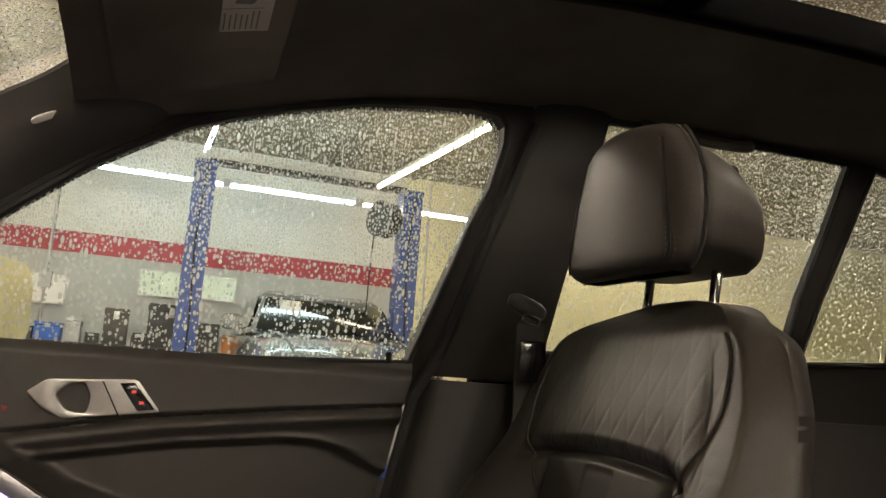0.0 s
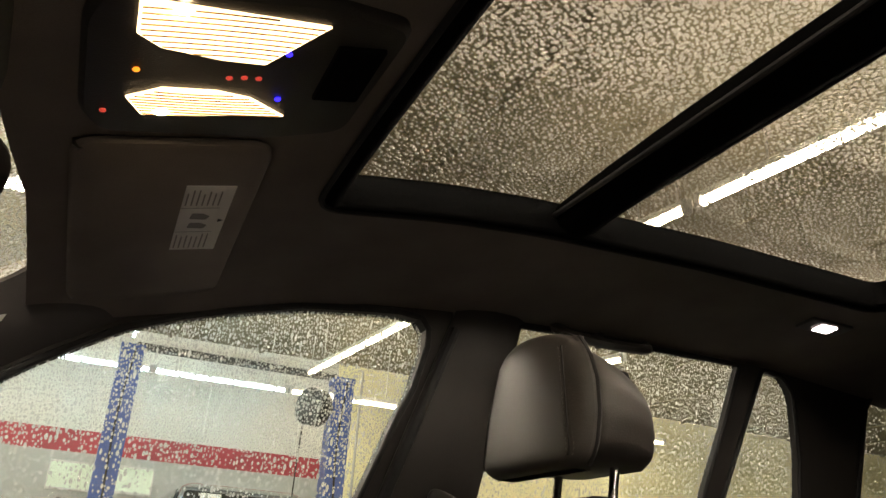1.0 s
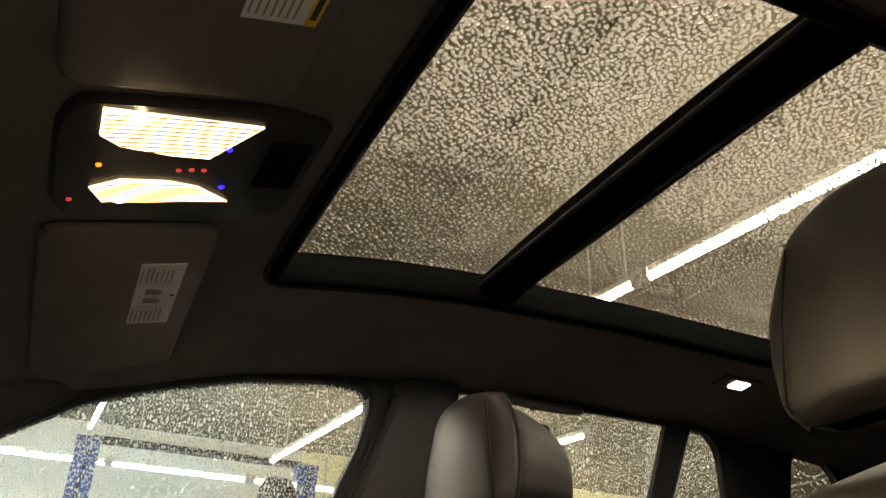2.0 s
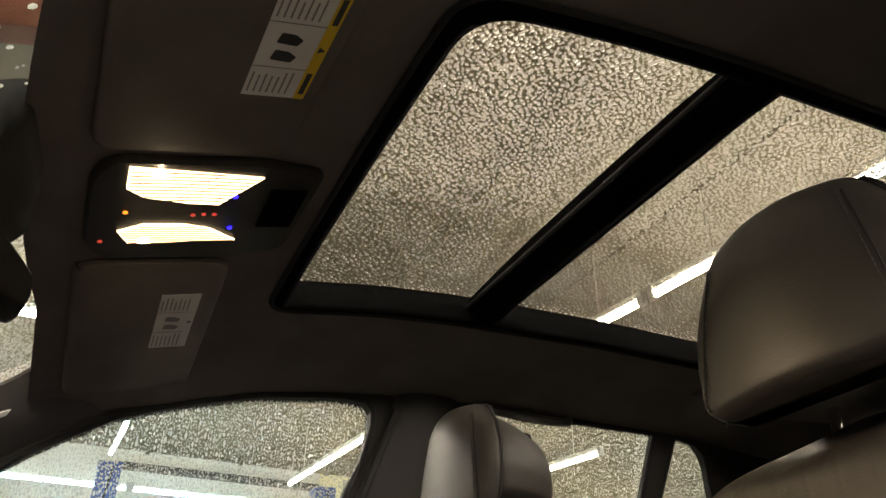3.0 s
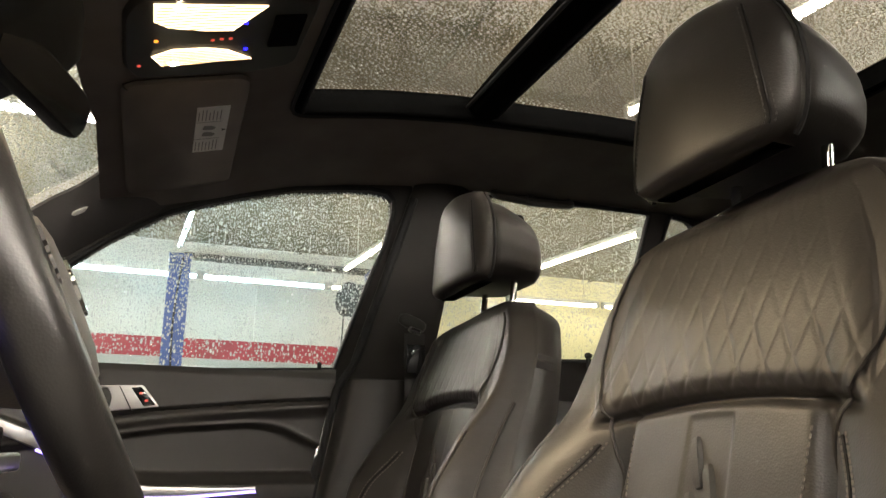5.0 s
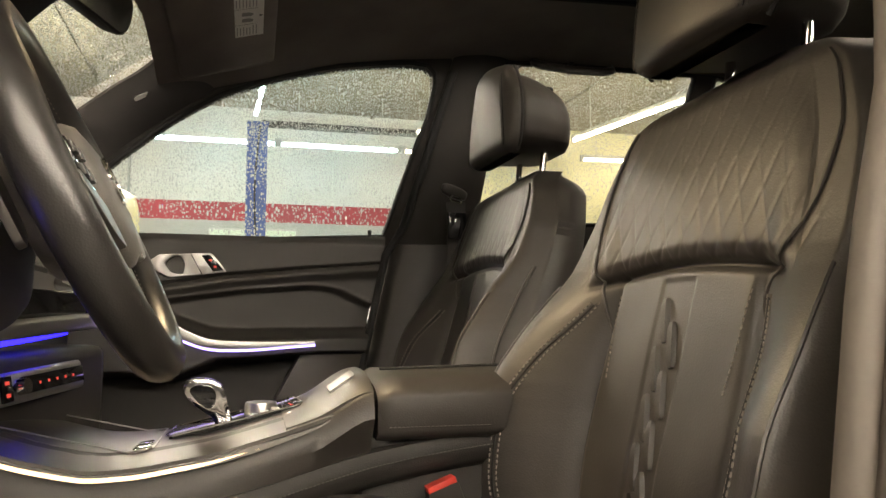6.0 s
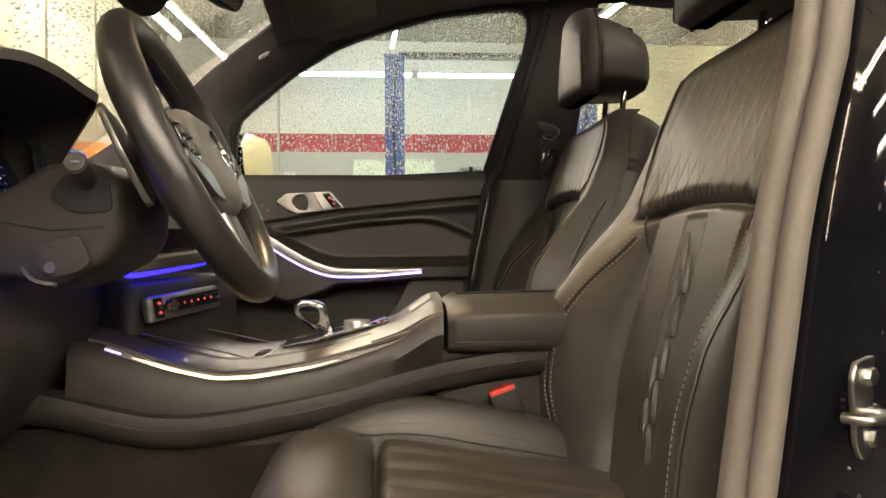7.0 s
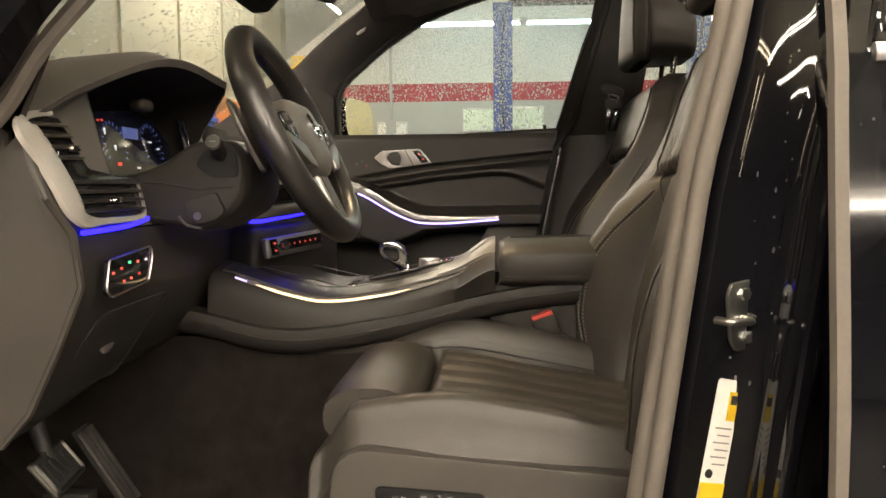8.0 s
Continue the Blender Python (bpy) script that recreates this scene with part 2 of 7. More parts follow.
def circle(r, n=12, ry=None):
    return [(r * math.cos(2 * math.pi * i / n), (ry or r) * math.sin(2 * math.pi * i / n)) for i in range(n)]


def rrect(w, h, r, n=4):
    """Points of a rounded rectangle round the middle."""
    out = []
    for cx, cy, a in ((w / 2 - r, h / 2 - r, 0), (-w / 2 + r, h / 2 - r, 90), (-w / 2 + r, -h / 2 + r, 180), (w / 2 - r, -h / 2 + r, 270)):
        for k in range(n + 1):
            t = radians(a + 90 * k / n)
            out.append((cx + r * math.cos(t), cy + r * math.sin(t)))
    return out


def plate(outline, depth, to=None, bevel=0.0, holes=()):
    """A flat plate from an outline in (u, v), with holes, extruded by depth, taken to the world by to(u, v, w)."""
    bm = bmesh.new()
    edges = []
    for ring in (outline, *holes):
        vs = [bm.verts.new((p[0], p[1], 0)) for p in ring]
        edges += [bm.edges.new((vs[i], vs[(i + 1) % len(vs)])) for i in range(len(vs))]
    if holes:
        bmesh.ops.triangle_fill(bm, edges=edges, use_beauty=True, use_dissolve=False)
    else:
        bm.faces.new(bm.verts)
    got = bmesh.ops.extrude_face_region(bm, geom=list(bm.faces))
    for v in [g for g in got["geom"] if isinstance(g, bmesh.types.BMVert)]:
        v.co.z = depth
    if bevel:
        rim = [e for e in bm.edges if len(e.link_faces) == 2 and e.calc_face_angle(0) > 0.8]
        bmesh.ops.bevel(bm, geom=rim, offset=bevel, segments=2, profile=0.6, affect="EDGES")
    if to:
        for v in bm.verts:
            v.co = Vector(to(v.co.x, v.co.y, v.co.z))
    return bm


def rounded(pts, r=0.02, n=5):
    """A closed outline with its corners rounded; r may be one number or one per point."""
    out = []
    m = len(pts)
    for i, p in enumerate(pts):
        p = Vector((p[0], p[1]))
        a, b = Vector(pts[i - 1][:2]), Vector(pts[(i + 1) % m][:2])
        q = r[i] if isinstance(r, (list, tuple)) else r
        if q <= 0:
            out.append(tuple(p))
            continue
        d0, d1 = (a - p), (b - p)
        k = min(q, 0.45 * d0.length, 0.45 * d1.length)
        s, e = p + d0.normalized() * k, p + d1.normalized() * k
        for j in range(n + 1):
            t = j / n
            out.append(tuple((1 - t) ** 2 * s + 2 * t * (1 - t) * p + t * t * e))
    return out


def smoothstep(a, b, x):
    t = min(1, max(0, (x - a) / (b - a)))
    return t * t * (3 - 2 * t)


def lerp_table(table, x):
    if x <= table[0][0]:
        return table[0][1]
    for (a, fa), (b, fb) in zip(table, table[1:]):
        if x <= b:
            t = (x - a) / (b - a)
            return fa + (fb - fa) * t
    return table[-1][1]


def soft_table(table, x, w=0.03):
    return (lerp_table(table, x - w) + 2 * lerp_table(table, x) + lerp_table(table, x + w)) / 4


def sheet(f, nu, nv, thick=0.0, direction=None):
    """A surface f(u, v), u and v from 0 to 1; with thickness it is closed all round."""
    front = [[Vector(f(i / nu, j / nv)) for i in range(nu + 1)] for j in range(nv + 1)]
    bm = bmesh.new()
    a = [[bm.verts.new(p) for p in r] for r in front]
    for j in range(nv):
        for i in range(nu):
            bm.faces.new((a[j][i], a[j][i + 1], a[j + 1][i + 1], a[j + 1][i]))
    if thick:
        d = Vector(direction) * thick
        b = [[bm.verts.new(p + d) for p in r] for r in front]
        for j in range(nv):
            for i in range(nu):
                bm.faces.new((b[j][i], b[j + 1][i], b[j + 1][i + 1], b[j][i + 1]))
        for j in range(nv):
            bm.faces.new((a[j][0], a[j + 1][0], b[j + 1][0], b[j][0]))
            bm.faces.new((a[j][nu], b[j][nu], b[j + 1][nu], a[j + 1][nu]))
        for i in range(nu):
            bm.faces.new((a[0][i], b[0][i], b[0][i + 1], a[0][i + 1]))
            bm.faces.new((a[nv][i], a[nv][i + 1], b[nv][i + 1], b[nv][i]))
    return bm


def ball(rx, ry, rz, p=2.0, seg=24, rings=14):
    """A rounded block: a superellipsoid."""
    bm = bmesh.new()

    def q(c, e):
        return math.copysign(abs(c) ** e, c)
    e = 2.0 / p
    grid = []
    for j in range(1, rings):
        a = -math.pi / 2 + math.pi * j / rings
        grid.append([bm.verts.new((rx * q(math.cos(a), e) * q(math.cos(b), e), ry * q(math.cos(a), e) * q(math.sin(b), e), rz * q(math.sin(a), e)))
                     for b in [2 * math.pi * i / seg for i in range(seg)]])
    lo, hi = bm.verts.new((0, 0, -rz)), bm.verts.new((0, 0, rz))
    for j in range(len(grid) - 1):
        for i in range(seg):
            k = (i + 1) % seg
            bm.faces.new((grid[j][i], grid[j][k], grid[j + 1][k], grid[j + 1][i]))
    for i in range(seg):
        k = (i + 1) % seg
        bm.faces.new((lo, grid[0][k], grid[0][i]))
        bm.faces.new((hi, grid[-1][i], grid[-1][k]))
    return bm


def rod(a, b, r, n=12, r2=None):
    a, b = Vector(a), Vector(b)
    d = (b - a).normalized()
    s = d.cross(Vector((0.3, 0.5, 0.8))).normalized()
    u = d.cross(s)
    return loft([[p + s * x * k + u * y * k for x, y in circle(1, n)] for p, k in ((a, r), (b, r2 or r))])


def stitches(path, length=0.0034, gap=0.0018, w=0.0007, up=(1, 0, 0)):
    """A row of thread stitches along a line, as one mesh."""
    path = [Vector(p) for p in path]
    bm = bmesh.new()
    walked, nextat = 0.0, 0.0
    for a, b in zip(path, path[1:]):
        seg = (b - a).length
        if seg < 1e-7:
            continue
        d = (b - a) / seg
        s = d.cross(Vector(up)).normalized() * w
        u = s.cross(d).normalized() * w
        while nextat < walked + seg:
            p = a + d * (nextat - walked)
            q = p + d * length
            r1 = [bm.verts.new(x) for x in (p + s, p + u, p - s, p - u)]
            m = (p + q) / 2
            r2 = [bm.verts.new(x) for x in (m + s * 1.3, m + u * 1.6, m - s * 1.3, m - u)]
            r3 = [bm.verts.new(x) for x in (q + s, q + u, q - s, q - u)]
            for x, y in ((r1, r2), (r2, r3)):
                for i in range(4):
                    bm.faces.new((x[i], x[(i + 1) % 4], y[(i + 1) % 4], y[i]))
            nextat += length + gap
        walked += seg
    return bm

# ---- the car's shell ----
MID = -0.02            # the car's middle line
GLASS_SLOPE = 0.27     # how far the side glass leans in, per metre of height


def side_y(z):
    """The passenger side's inner face at height z."""
    return 1.046 - GLASS_SLOPE * z


HEAD = [(-0.2, 1.518), (-0.11, 1.548), (0.0, 1.578), (0.1, 1.605), (0.2, 1.635), (0.35, 1.660), (0.5, 1.675), (0.8, 1.688), (1.2, 1.690), (1.6, 1.665), (2.0, 1.600)]


def head_z(x, y):
    return soft_table(HEAD, x) - 0.05 * (abs(y - MID) / 0.62) ** 2.5


def mirrored(p):
    return Vector((p[0], 2 * MID - p[1], p[2]))


ROOF_X0, ROOF_X1, ROOF_Y0, ROOF_Y1 = 0.185, 1.175, -0.362, 0.312
BAR_X0, BAR_X1 = 0.512, 0.578


def build_headliner():
    xs = sorted([-0.16 + 0.0295 * i for i in range(11)] + [ROOF_X0, ROOF_X1] + [ROOF_X0 + (ROOF_X1 - ROOF_X0) * i / 24 for i in range(1, 24)] + [1.175 + 0.06 * i for i in range(1, 14)])
    ys = sorted([-0.66 + (ROOF_Y0 + 0.66) * i / 10 for i in range(11)] + [ROOF_Y0 + (ROOF_Y1 - ROOF_Y0) * i / 16 for i in range(1, 16)] + [ROOF_Y1 + (0.625 - ROOF_Y1) * i / 10 for i in range(11)])
    xs = [x for i, x in enumerate(xs) if i == 0 or x - xs[i - 1] > 0.004]
    bm = bmesh.new()
    lay = []
    for lift in (0.0, 0.022):
        g = {}
        for i, x in enumerate(xs):
            for j, y in enumerate(ys):
                xx = x
                if i == 0:
                    xx = -0.150 + 0.04 * min(1, abs(y - MID) / 0.43) ** 2
                g[i, j] = bm.verts.new((xx, y, head_z(xx, y) + lift))
        lay.append(g)

    def inside(i, j):
        return ROOF_X0 < (xs[i] + xs[i + 1]) / 2 < ROOF_X1 and ROOF_Y0 < (ys[j] + ys[j + 1]) / 2 < ROOF_Y1
    for i in range(len(xs) - 1):
        for j in range(len(ys) - 1):
            if not inside(i, j):
                for g in lay:
                    bm.faces.new((g[i, j], g[i + 1, j], g[i + 1, j + 1], g[i, j + 1]))
    rim = [e for e in bm.edges if len(e.link_faces) == 1]
    low = {v: k for k, v in lay[0].items()}
    for e in rim:
        if e.verts[0] in low and e.verts[1] in low:
            a, b = e.verts
            bm.faces.new((a, b, lay[1][low[b]], lay[1][low[a]]))
    loose = [v for v in bm.verts if not v.link_faces]
    bmesh.ops.delete(bm, geom=loose, context="VERTS")
    ob = finish("ceiling", bm, HEADLINER, sharp=50)
    tagged(ob, "anthracite cloth headliner round the glass roof", "ceiling", kind="structure")
    # outer roof skin
    def skin(u, v):
        x, y = -0.13 + u * 2.05, -0.69 + v * 1.34
        return x, y, head_z(x, y * 0.9) + 0.05
    roof = []
    for (u0, u1, v0, v1) in ((0, 0.14, 0, 1), (0.68, 1, 0, 1), (0.14, 0.68, 0, 0.2), (0.14, 0.68, 0.8, 1)):
        roof.append(sheet(lambda u, v: skin(u0 + u * (u1 - u0), v0 + v * (v1 - v0)), 10, 8, 0.006, (0, 0, 1)))
    tagged(finish("roof_panel", joined(*roof), PAINT), "wet black painted steel car roof", "roof", kind="structure")


build_headliner()


def build_sunroof():
    top = thing("sunroof", "panoramic glass sunroof wet with raindrops, black cross bar", "sunroof", at=(0.66, MID, 1.66))

    def local(bm):
        return moved(bm, Matrix.Translation((-0.66, -MID, -1.66)))
    x0, x1, y0, y1 = ROOF_X0 + 0.014, ROOF_X1 - 0.012, ROOF_Y0 + 0.014, ROOF_Y1 - 0.014
    outer = rounded([(ROOF_X0 - 0.012, ROOF_Y0 - 0.012), (ROOF_X1 + 0.012, ROOF_Y0 - 0.012), (ROOF_X1 + 0.012, ROOF_Y1 + 0.012), (ROOF_X0 - 0.012, ROOF_Y1 + 0.012)], 0.05)
    inner = rounded([(x0, y0), (x1, y0), (x1, y1), (x0, y1)], [0.055, 0.03, 0.03, 0.012])
    n = 96

    def at_angle(ring, ang):
        c = Vector(((x0 + x1) / 2, (y0 + y1) / 2))
        d = Vector((math.cos(ang), math.sin(ang)))
        best = None
        for i in range(len(ring)):
            a, b = Vector(ring[i][:2]) - c, Vector(ring[(i + 1) % len(ring)][:2]) - c
            e = b - a
            den = d.x * e.y - d.y * e.x
            if abs(den) < 1e-12:
                continue
            s = (a.x * e.y - a.y * e.x) / den
            t = (a.x * d.y - a.y * d.x) / den
            if s > 0 and -1e-6 <= t <= 1 + 1e-6:
                best = c + d * s
        return best
    # angles of all inner and outer corners, so that both rings keep their shape
    angs = sorted({round(math.atan2(p[1] - (y0 + y1) / 2, p[0] - (x0 + x1) / 2), 5) for p in inner + outer} | {round(-math.pi + 2 * math.pi * i / n, 5) for i in range(n)})
    rings = [[], [], [], []]
    for a in angs:
        o, i = at_angle(outer, a), at_angle(inner, a)
        rings[0].append((o.x, o.y, head_z(o.x, o.y) - 0.002))
        m = i + (o - i) * 0.45
        rings[1].append((m.x, m.y, head_z(m.x, m.y) - 0.010))
        rings[2].append((i.x, i.y, head_z(i.x, i.y) - 0.004))
        rings[3].append((i.x, i.y, head_z(i.x, i.y) + 0.036))
    part("frame", local(loft(rings, True, False)), FRAME_BLACK, top, "black moulded sunroof surround", 60)
    ring = [Vector((p.x, p.y, head_z(p.x, p.y) - 0.004)) for p in [at_angle(outer, a) for a in angs]]
    part("seal", local(sweep(ring, circle(0.004, 6), True)), RUBBER_DARK, top)
    # cross bar
    sec = [(-0.5, 0.0), (-0.42, -0.55), (-0.2, -0.8), (0.2, -0.8), (0.42, -0.55), (0.5, 0.0), (0.5, 0.7), (-0.5, 0.7)]
    bar = []
    for k in range(13):
        y = ROOF_Y0 + (ROOF_Y1 - ROOF_Y0) * k / 12
        xm = (BAR_X0 + BAR_X1) / 2
        bar.append([(xm + a * (BAR_X1 - BAR_X0), y, head_z(xm, y) + 0.012 + b * 0.022) for a, b in sec])
    part("crossbar", local(loft(bar)), FRAME_BLACK, top, "black padded roof cross bar", 50)
    for e, nm in ((BAR_X0 - 0.003, 1), (BAR_X1 + 0.003, -1)):
        part("crossbar_seal", local(rod((e, ROOF_Y0, head_z(e, ROOF_Y0) + 0.016), (e, ROOF_Y1, head_z(e, ROOF_Y1) + 0.016), 0.004, 8)), RUBBER_DARK, top)
    for a, b in ((x0 - 0.01, BAR_X0 + 0.02), (BAR_X1 - 0.02, x1 + 0.01)):
        g = sheet(lambda u, v: (a + u * (b - a), y0 - 0.01 + v * (y1 - y0 + 0.02), head_z(a + u * (b - a), y0 + v * (y1 - y0)) + 0.034), 8, 8, 0.005, (0, 0, 1))
        p = part("pane", local(g), PANE_ROOF, top, "rain-covered tinted roof glass")
        p.visible_shadow = False
    return top


build_sunroof()

# side frames with their window openings
WIN_FRONT = [(-0.258, 1.186), (-0.252, 1.300), (-0.238, 1.340), (-0.205, 1.370), (-0.115, 1.441), (-0.06, 1.476), (0.0, 1.511), (0.065, 1.536), (0.135, 1.558), (0.245, 1.586), (0.340, 1.599), (0.405, 1.606), (0.447, 1.603), (0.463, 1.588), (0.467, 1.560), (0.455, 1.490), (0.436, 1.440), (0.366, 1.216)]
WIN_REAR = [(0.575, 1.248), (0.628, 1.622), (0.80, 1.629), (1.136, 1.634), (1.112, 1.505), (1.086, 1.392), (1.074, 1.268)]
WIN_SMALL = [(1.110, 1.270), (1.130, 1.380), (1.194, 1.634), (1.250, 1.628), (1.284, 1.600), (1.318, 1.480), (1.330, 1.400), (1.340, 1.285)]
WIN_QUARTER = [(1.495, 1.30), (1.495, 1.60), (1.512, 1.630), (1.60, 1.622), (1.65, 1.585), (1.70, 1.50), (1.74, 1.34)]


def build_side(mirror=False):
    fix = (lambda p: tuple(mirrored(p))) if mirror else (lambda p: p)
    s = -1 if mirror else 1
    holes = [rounded(WIN_REAR, [0.01, 0.02, 0, 0.004, 0, 0, 0.008]), rounded(WIN_SMALL, [0.008, 0, 0.008, 0, 0.03, 0, 0, 0.01]), rounded(WIN_QUARTER, [0.02, 0, 0.03, 0, 0, 0, 0.02])]
    deep = 0.012 if mirror else 0.018
    if mirror:
        holes[0] = rounded([(0.655, 1.248), (0.690, 1.622)] + WIN_REAR[2:], [0.01, 0.02, 0, 0.004, 0, 0, 0.008])
    outline = [(0.47, 1.16), (1.95, 1.16), (1.95, 1.50), (1.75, 1.655), (1.2, 1.69), (0.70, 1.685), (0.52, 1.675), (0.52, 1.60)]
    if mirror:
        outline = [(0.63, 1.16)] + outline[1:6] + [(0.665, 1.675)]
    bm = plate(outline, deep, lambda u, v, w: fix((u, side_y(v) + w, v)), holes=holes)
    ob = finish("wall_driver_rear" if mirror else "wall_passenger_rear", bm, CONSOLE_BLACK, sharp=30)
    tagged(ob, "black rear side frame of the car with window openings", "side frame", kind="structure")
    for k, (w, nm) in enumerate(((WIN_REAR, "window_2"), (WIN_SMALL, "window_3"), (WIN_QUARTER, "window_4"))):
        c = (sum(p[0] for p in w) / len(w), sum(p[1] for p in w) / len(w))
        w = [(max(p[0], 0.65), p[1]) for p in w] if mirror else w
        big = [(c[0] + (p[0] - c[0]) * 1.03, c[1] + (p[1] - c[1]) * 1.04) for p in w]
        g = finish(nm, plate(big, 0.004, lambda u, v, t: fix((u, side_y(v) + (0.010 if not mirror else 0.006) + t, v))), PANE, sharp=30)
        g.visible_shadow = False
        tagged(g, "rain-wet rear side window of the car", "car window", kind="structure")
        rim = [fix((u, side_y(v) - 0.003, v)) for u, v in rounded(w, 0.012)]
        r = finish("window_seal", sweep(rim, circle(0.005, 6), True, up=(0, 1, 0)), RUBBER_DARK, g)


build_side()
build_side(True)


# passenger A pillar cover
W_LINE = [(-0.108, 0.400, 1.555), (-0.113, 0.455, 1.549), (-0.128, 0.520, 1.539), (-0.165, 0.548, 1.514), (-0.215, 0.567, 1.484), (-0.30, 0.612, 1.430), (-0.38, 0.668, 1.381), (-0.55, 0.70, 1.275), (-0.80, 0.72, 1.12)]
V_LINE = [(0.16, 0.622, 1.590), (0.08, 0.628, 1.560), (0.0, 0.636, 1.525), (-0.06, 0.644, 1.488), (-0.115, 0.655, 1.453), (-0.21, 0.676, 1.380), (-0.252, 0.690, 1.330), (-0.275, 0.705, 1.25), (-0.33, 0.725, 1.16)]


def build_a_pillar(mirror=False):
    fix = mirrored if mirror else Vector
    w, v = catmull(W_LINE, 5), catmull(V_LINE, 5)
    n = len(w) - 1

    def f(a, b):
        i = round(b * n)
        p = w[i].lerp(v[i], a)
        bulge = math.sin(math.pi * a) * 0.016
        return fix(p + Vector((0.25, -0.75, -0.6)) * bulge)
    bm = sheet(f, 8, n, 0.02, (-0.2, -0.3 if mirror else 0.3, 0.25))
    ob = finish("trim_a_pillar", bm, PILLAR_CLOTH, sharp=60)
    tagged(ob, "grey cloth-covered windscreen pillar trim", "pillar trim", kind="structure")
    return ob


build_a_pillar()
build_a_pillar(True)
tag = thing("airbag_badge", "small pale plastic badge plugged into the pillar trim", "badge", at=(-0.158, 0.583, 1.479))
bm = plate(rrect(0.034, 0.0125, 0.006, 5), 0.004, bevel=0.001)
m = look((0, 0, 0), (-0.25, 0.75, 0.6))
part("badge", moved(bm, Matrix.Scale(1.3, 4) @ Matrix(((0.80, 0.10, 0.25, 0), (0.16, 0.55, -0.75, 0), (0.55, -0.30, -0.6, 0), (0, 0, 0, 1)))), PAPER, tag, "pale grey plastic")

# windscreen
WS = lambda x: 1.548 + 0.62 * (x + 0.11)


def build_windscreen():
    out = [(-0.10, -0.52), (-0.86, -0.75), (-0.86, 0.73), (-0.10, 0.50)]
    g = finish("window_5", plate(out, 0.005, lambda u, v, w: (u, v, WS(u) + 0.012 + w)), PANE, sharp=30)
    g.visible_shadow = False
    tagged(g, "rain-wet windscreen of the car", "windscreen", kind="structure")


build_windscreen()

# floor, firewall and rear end
def floor_z(x, y):
    tunnel = 0.16 * math.exp(-((y - MID) / 0.13) ** 4)
    toe = 0.32 * smoothstep(-0.45, -0.95, x) if x < -0.45 else 0
    return 0.40 + tunnel * 0.6 + toe


bm = sheet(lambda u, v: (-0.98 + u * 2.9, -0.72 + v * 1.42, floor_z(-0.98 + u * 2.9, -0.72 + v * 1.42)), 48, 40, 0.03, (0, 0, -1))
tagged(finish("floor", bm, CARPET), "black carpeted car floor with a middle tunnel", "floor", kind="structure")
tagged(finish("wall_firewall", box(-1.0, -0.97, -0.75, 0.71, 0.38, 1.12, 0.01), CARPET), "dark bulkhead behind the footwells", "bulkhead", kind="structure")
tagged(finish("wall_tailgate", box(1.93, 1.98, -0.72, 0.68, 0.4, 1.62, 0.02), PLASTIC), "dark inner face of the tailgate", "tailgate", kind="structure")
for s, nm in ((1, "wall_passenger_lower"), (-1, "wall_driver_lower")):
    y = MID + s * 0.745
    x0 = 0.40 if s > 0 else 0.60
    tagged(finish(nm, box(x0, 1.95, y, y + 0.05, 0.36, 1.17, 0.012), PLASTIC), "black rear door trim below the windows", "door trim", kind="structure")
    tagged(finish("sill_trim", box(-0.95, 1.95, y - 0.06 if s > 0 else y - 0.10, y + 0.10 if s > 0 else y + 0.06, 0.33, 0.43, 0.02), PLASTIC), "black plastic door sill trim", "sill trim", kind="structure")

# ---- passenger door ----
DOOR_X0 = -0.62


def door_surface(x, z):
    """The depth of the door's inner trim at x, z."""
    crease = lerp_table([(-0.45, 1.045), (-0.17, 1.091), (0.006, 1.120), (0.179, 1.138), (0.355, 1.153)], x)
    y = 0.700 - 0.010 * smoothstep(crease - 0.004, crease + 0.002, z)
    y -= 0.012 * math.exp(-((z - (crease - 0.016)) / 0.012) ** 2)
    y += 0.006 * math.exp(-((z - crease + 0.001) / 0.003) ** 2)
    bead = lerp_table([(-0.4, 1.02), (-0.105, 1.064), (0.039, 1.085), (0.19, 1.098), (0.23, 1.096), (0.264, 1.088), (0.325, 1.060), (0.40, 1.030)], x)
    y += 0.016 * smoothstep(bead + 0.002, bead - 0.010, z) - 0.003 * math.exp(-((z - bead - 0.003) / 0.004) ** 2)
    arm_top = lerp_table([(-0.45, 1.13), (-0.165, 1.058), (-0.09, 1.012), (-0.013, 0.984), (0.05, 0.982), (0.4, 0.986)], x)
    arm = smoothstep(arm_top + 0.022, arm_top - 0.006, z)
    y -= 0.075 * arm
    low = arm_top - lerp_table([(-0.4, 0.20), (-0.13, 0.135), (0.0, 0.042), (0.2, 0.030)], x)
    y += 0.120 * smoothstep(low, low - 0.022, z)
    y -= 0.02 * smoothstep(0.80, 0.6, z)
    y += 0.012 * smoothstep(1.19, 1.215, z)
    return y


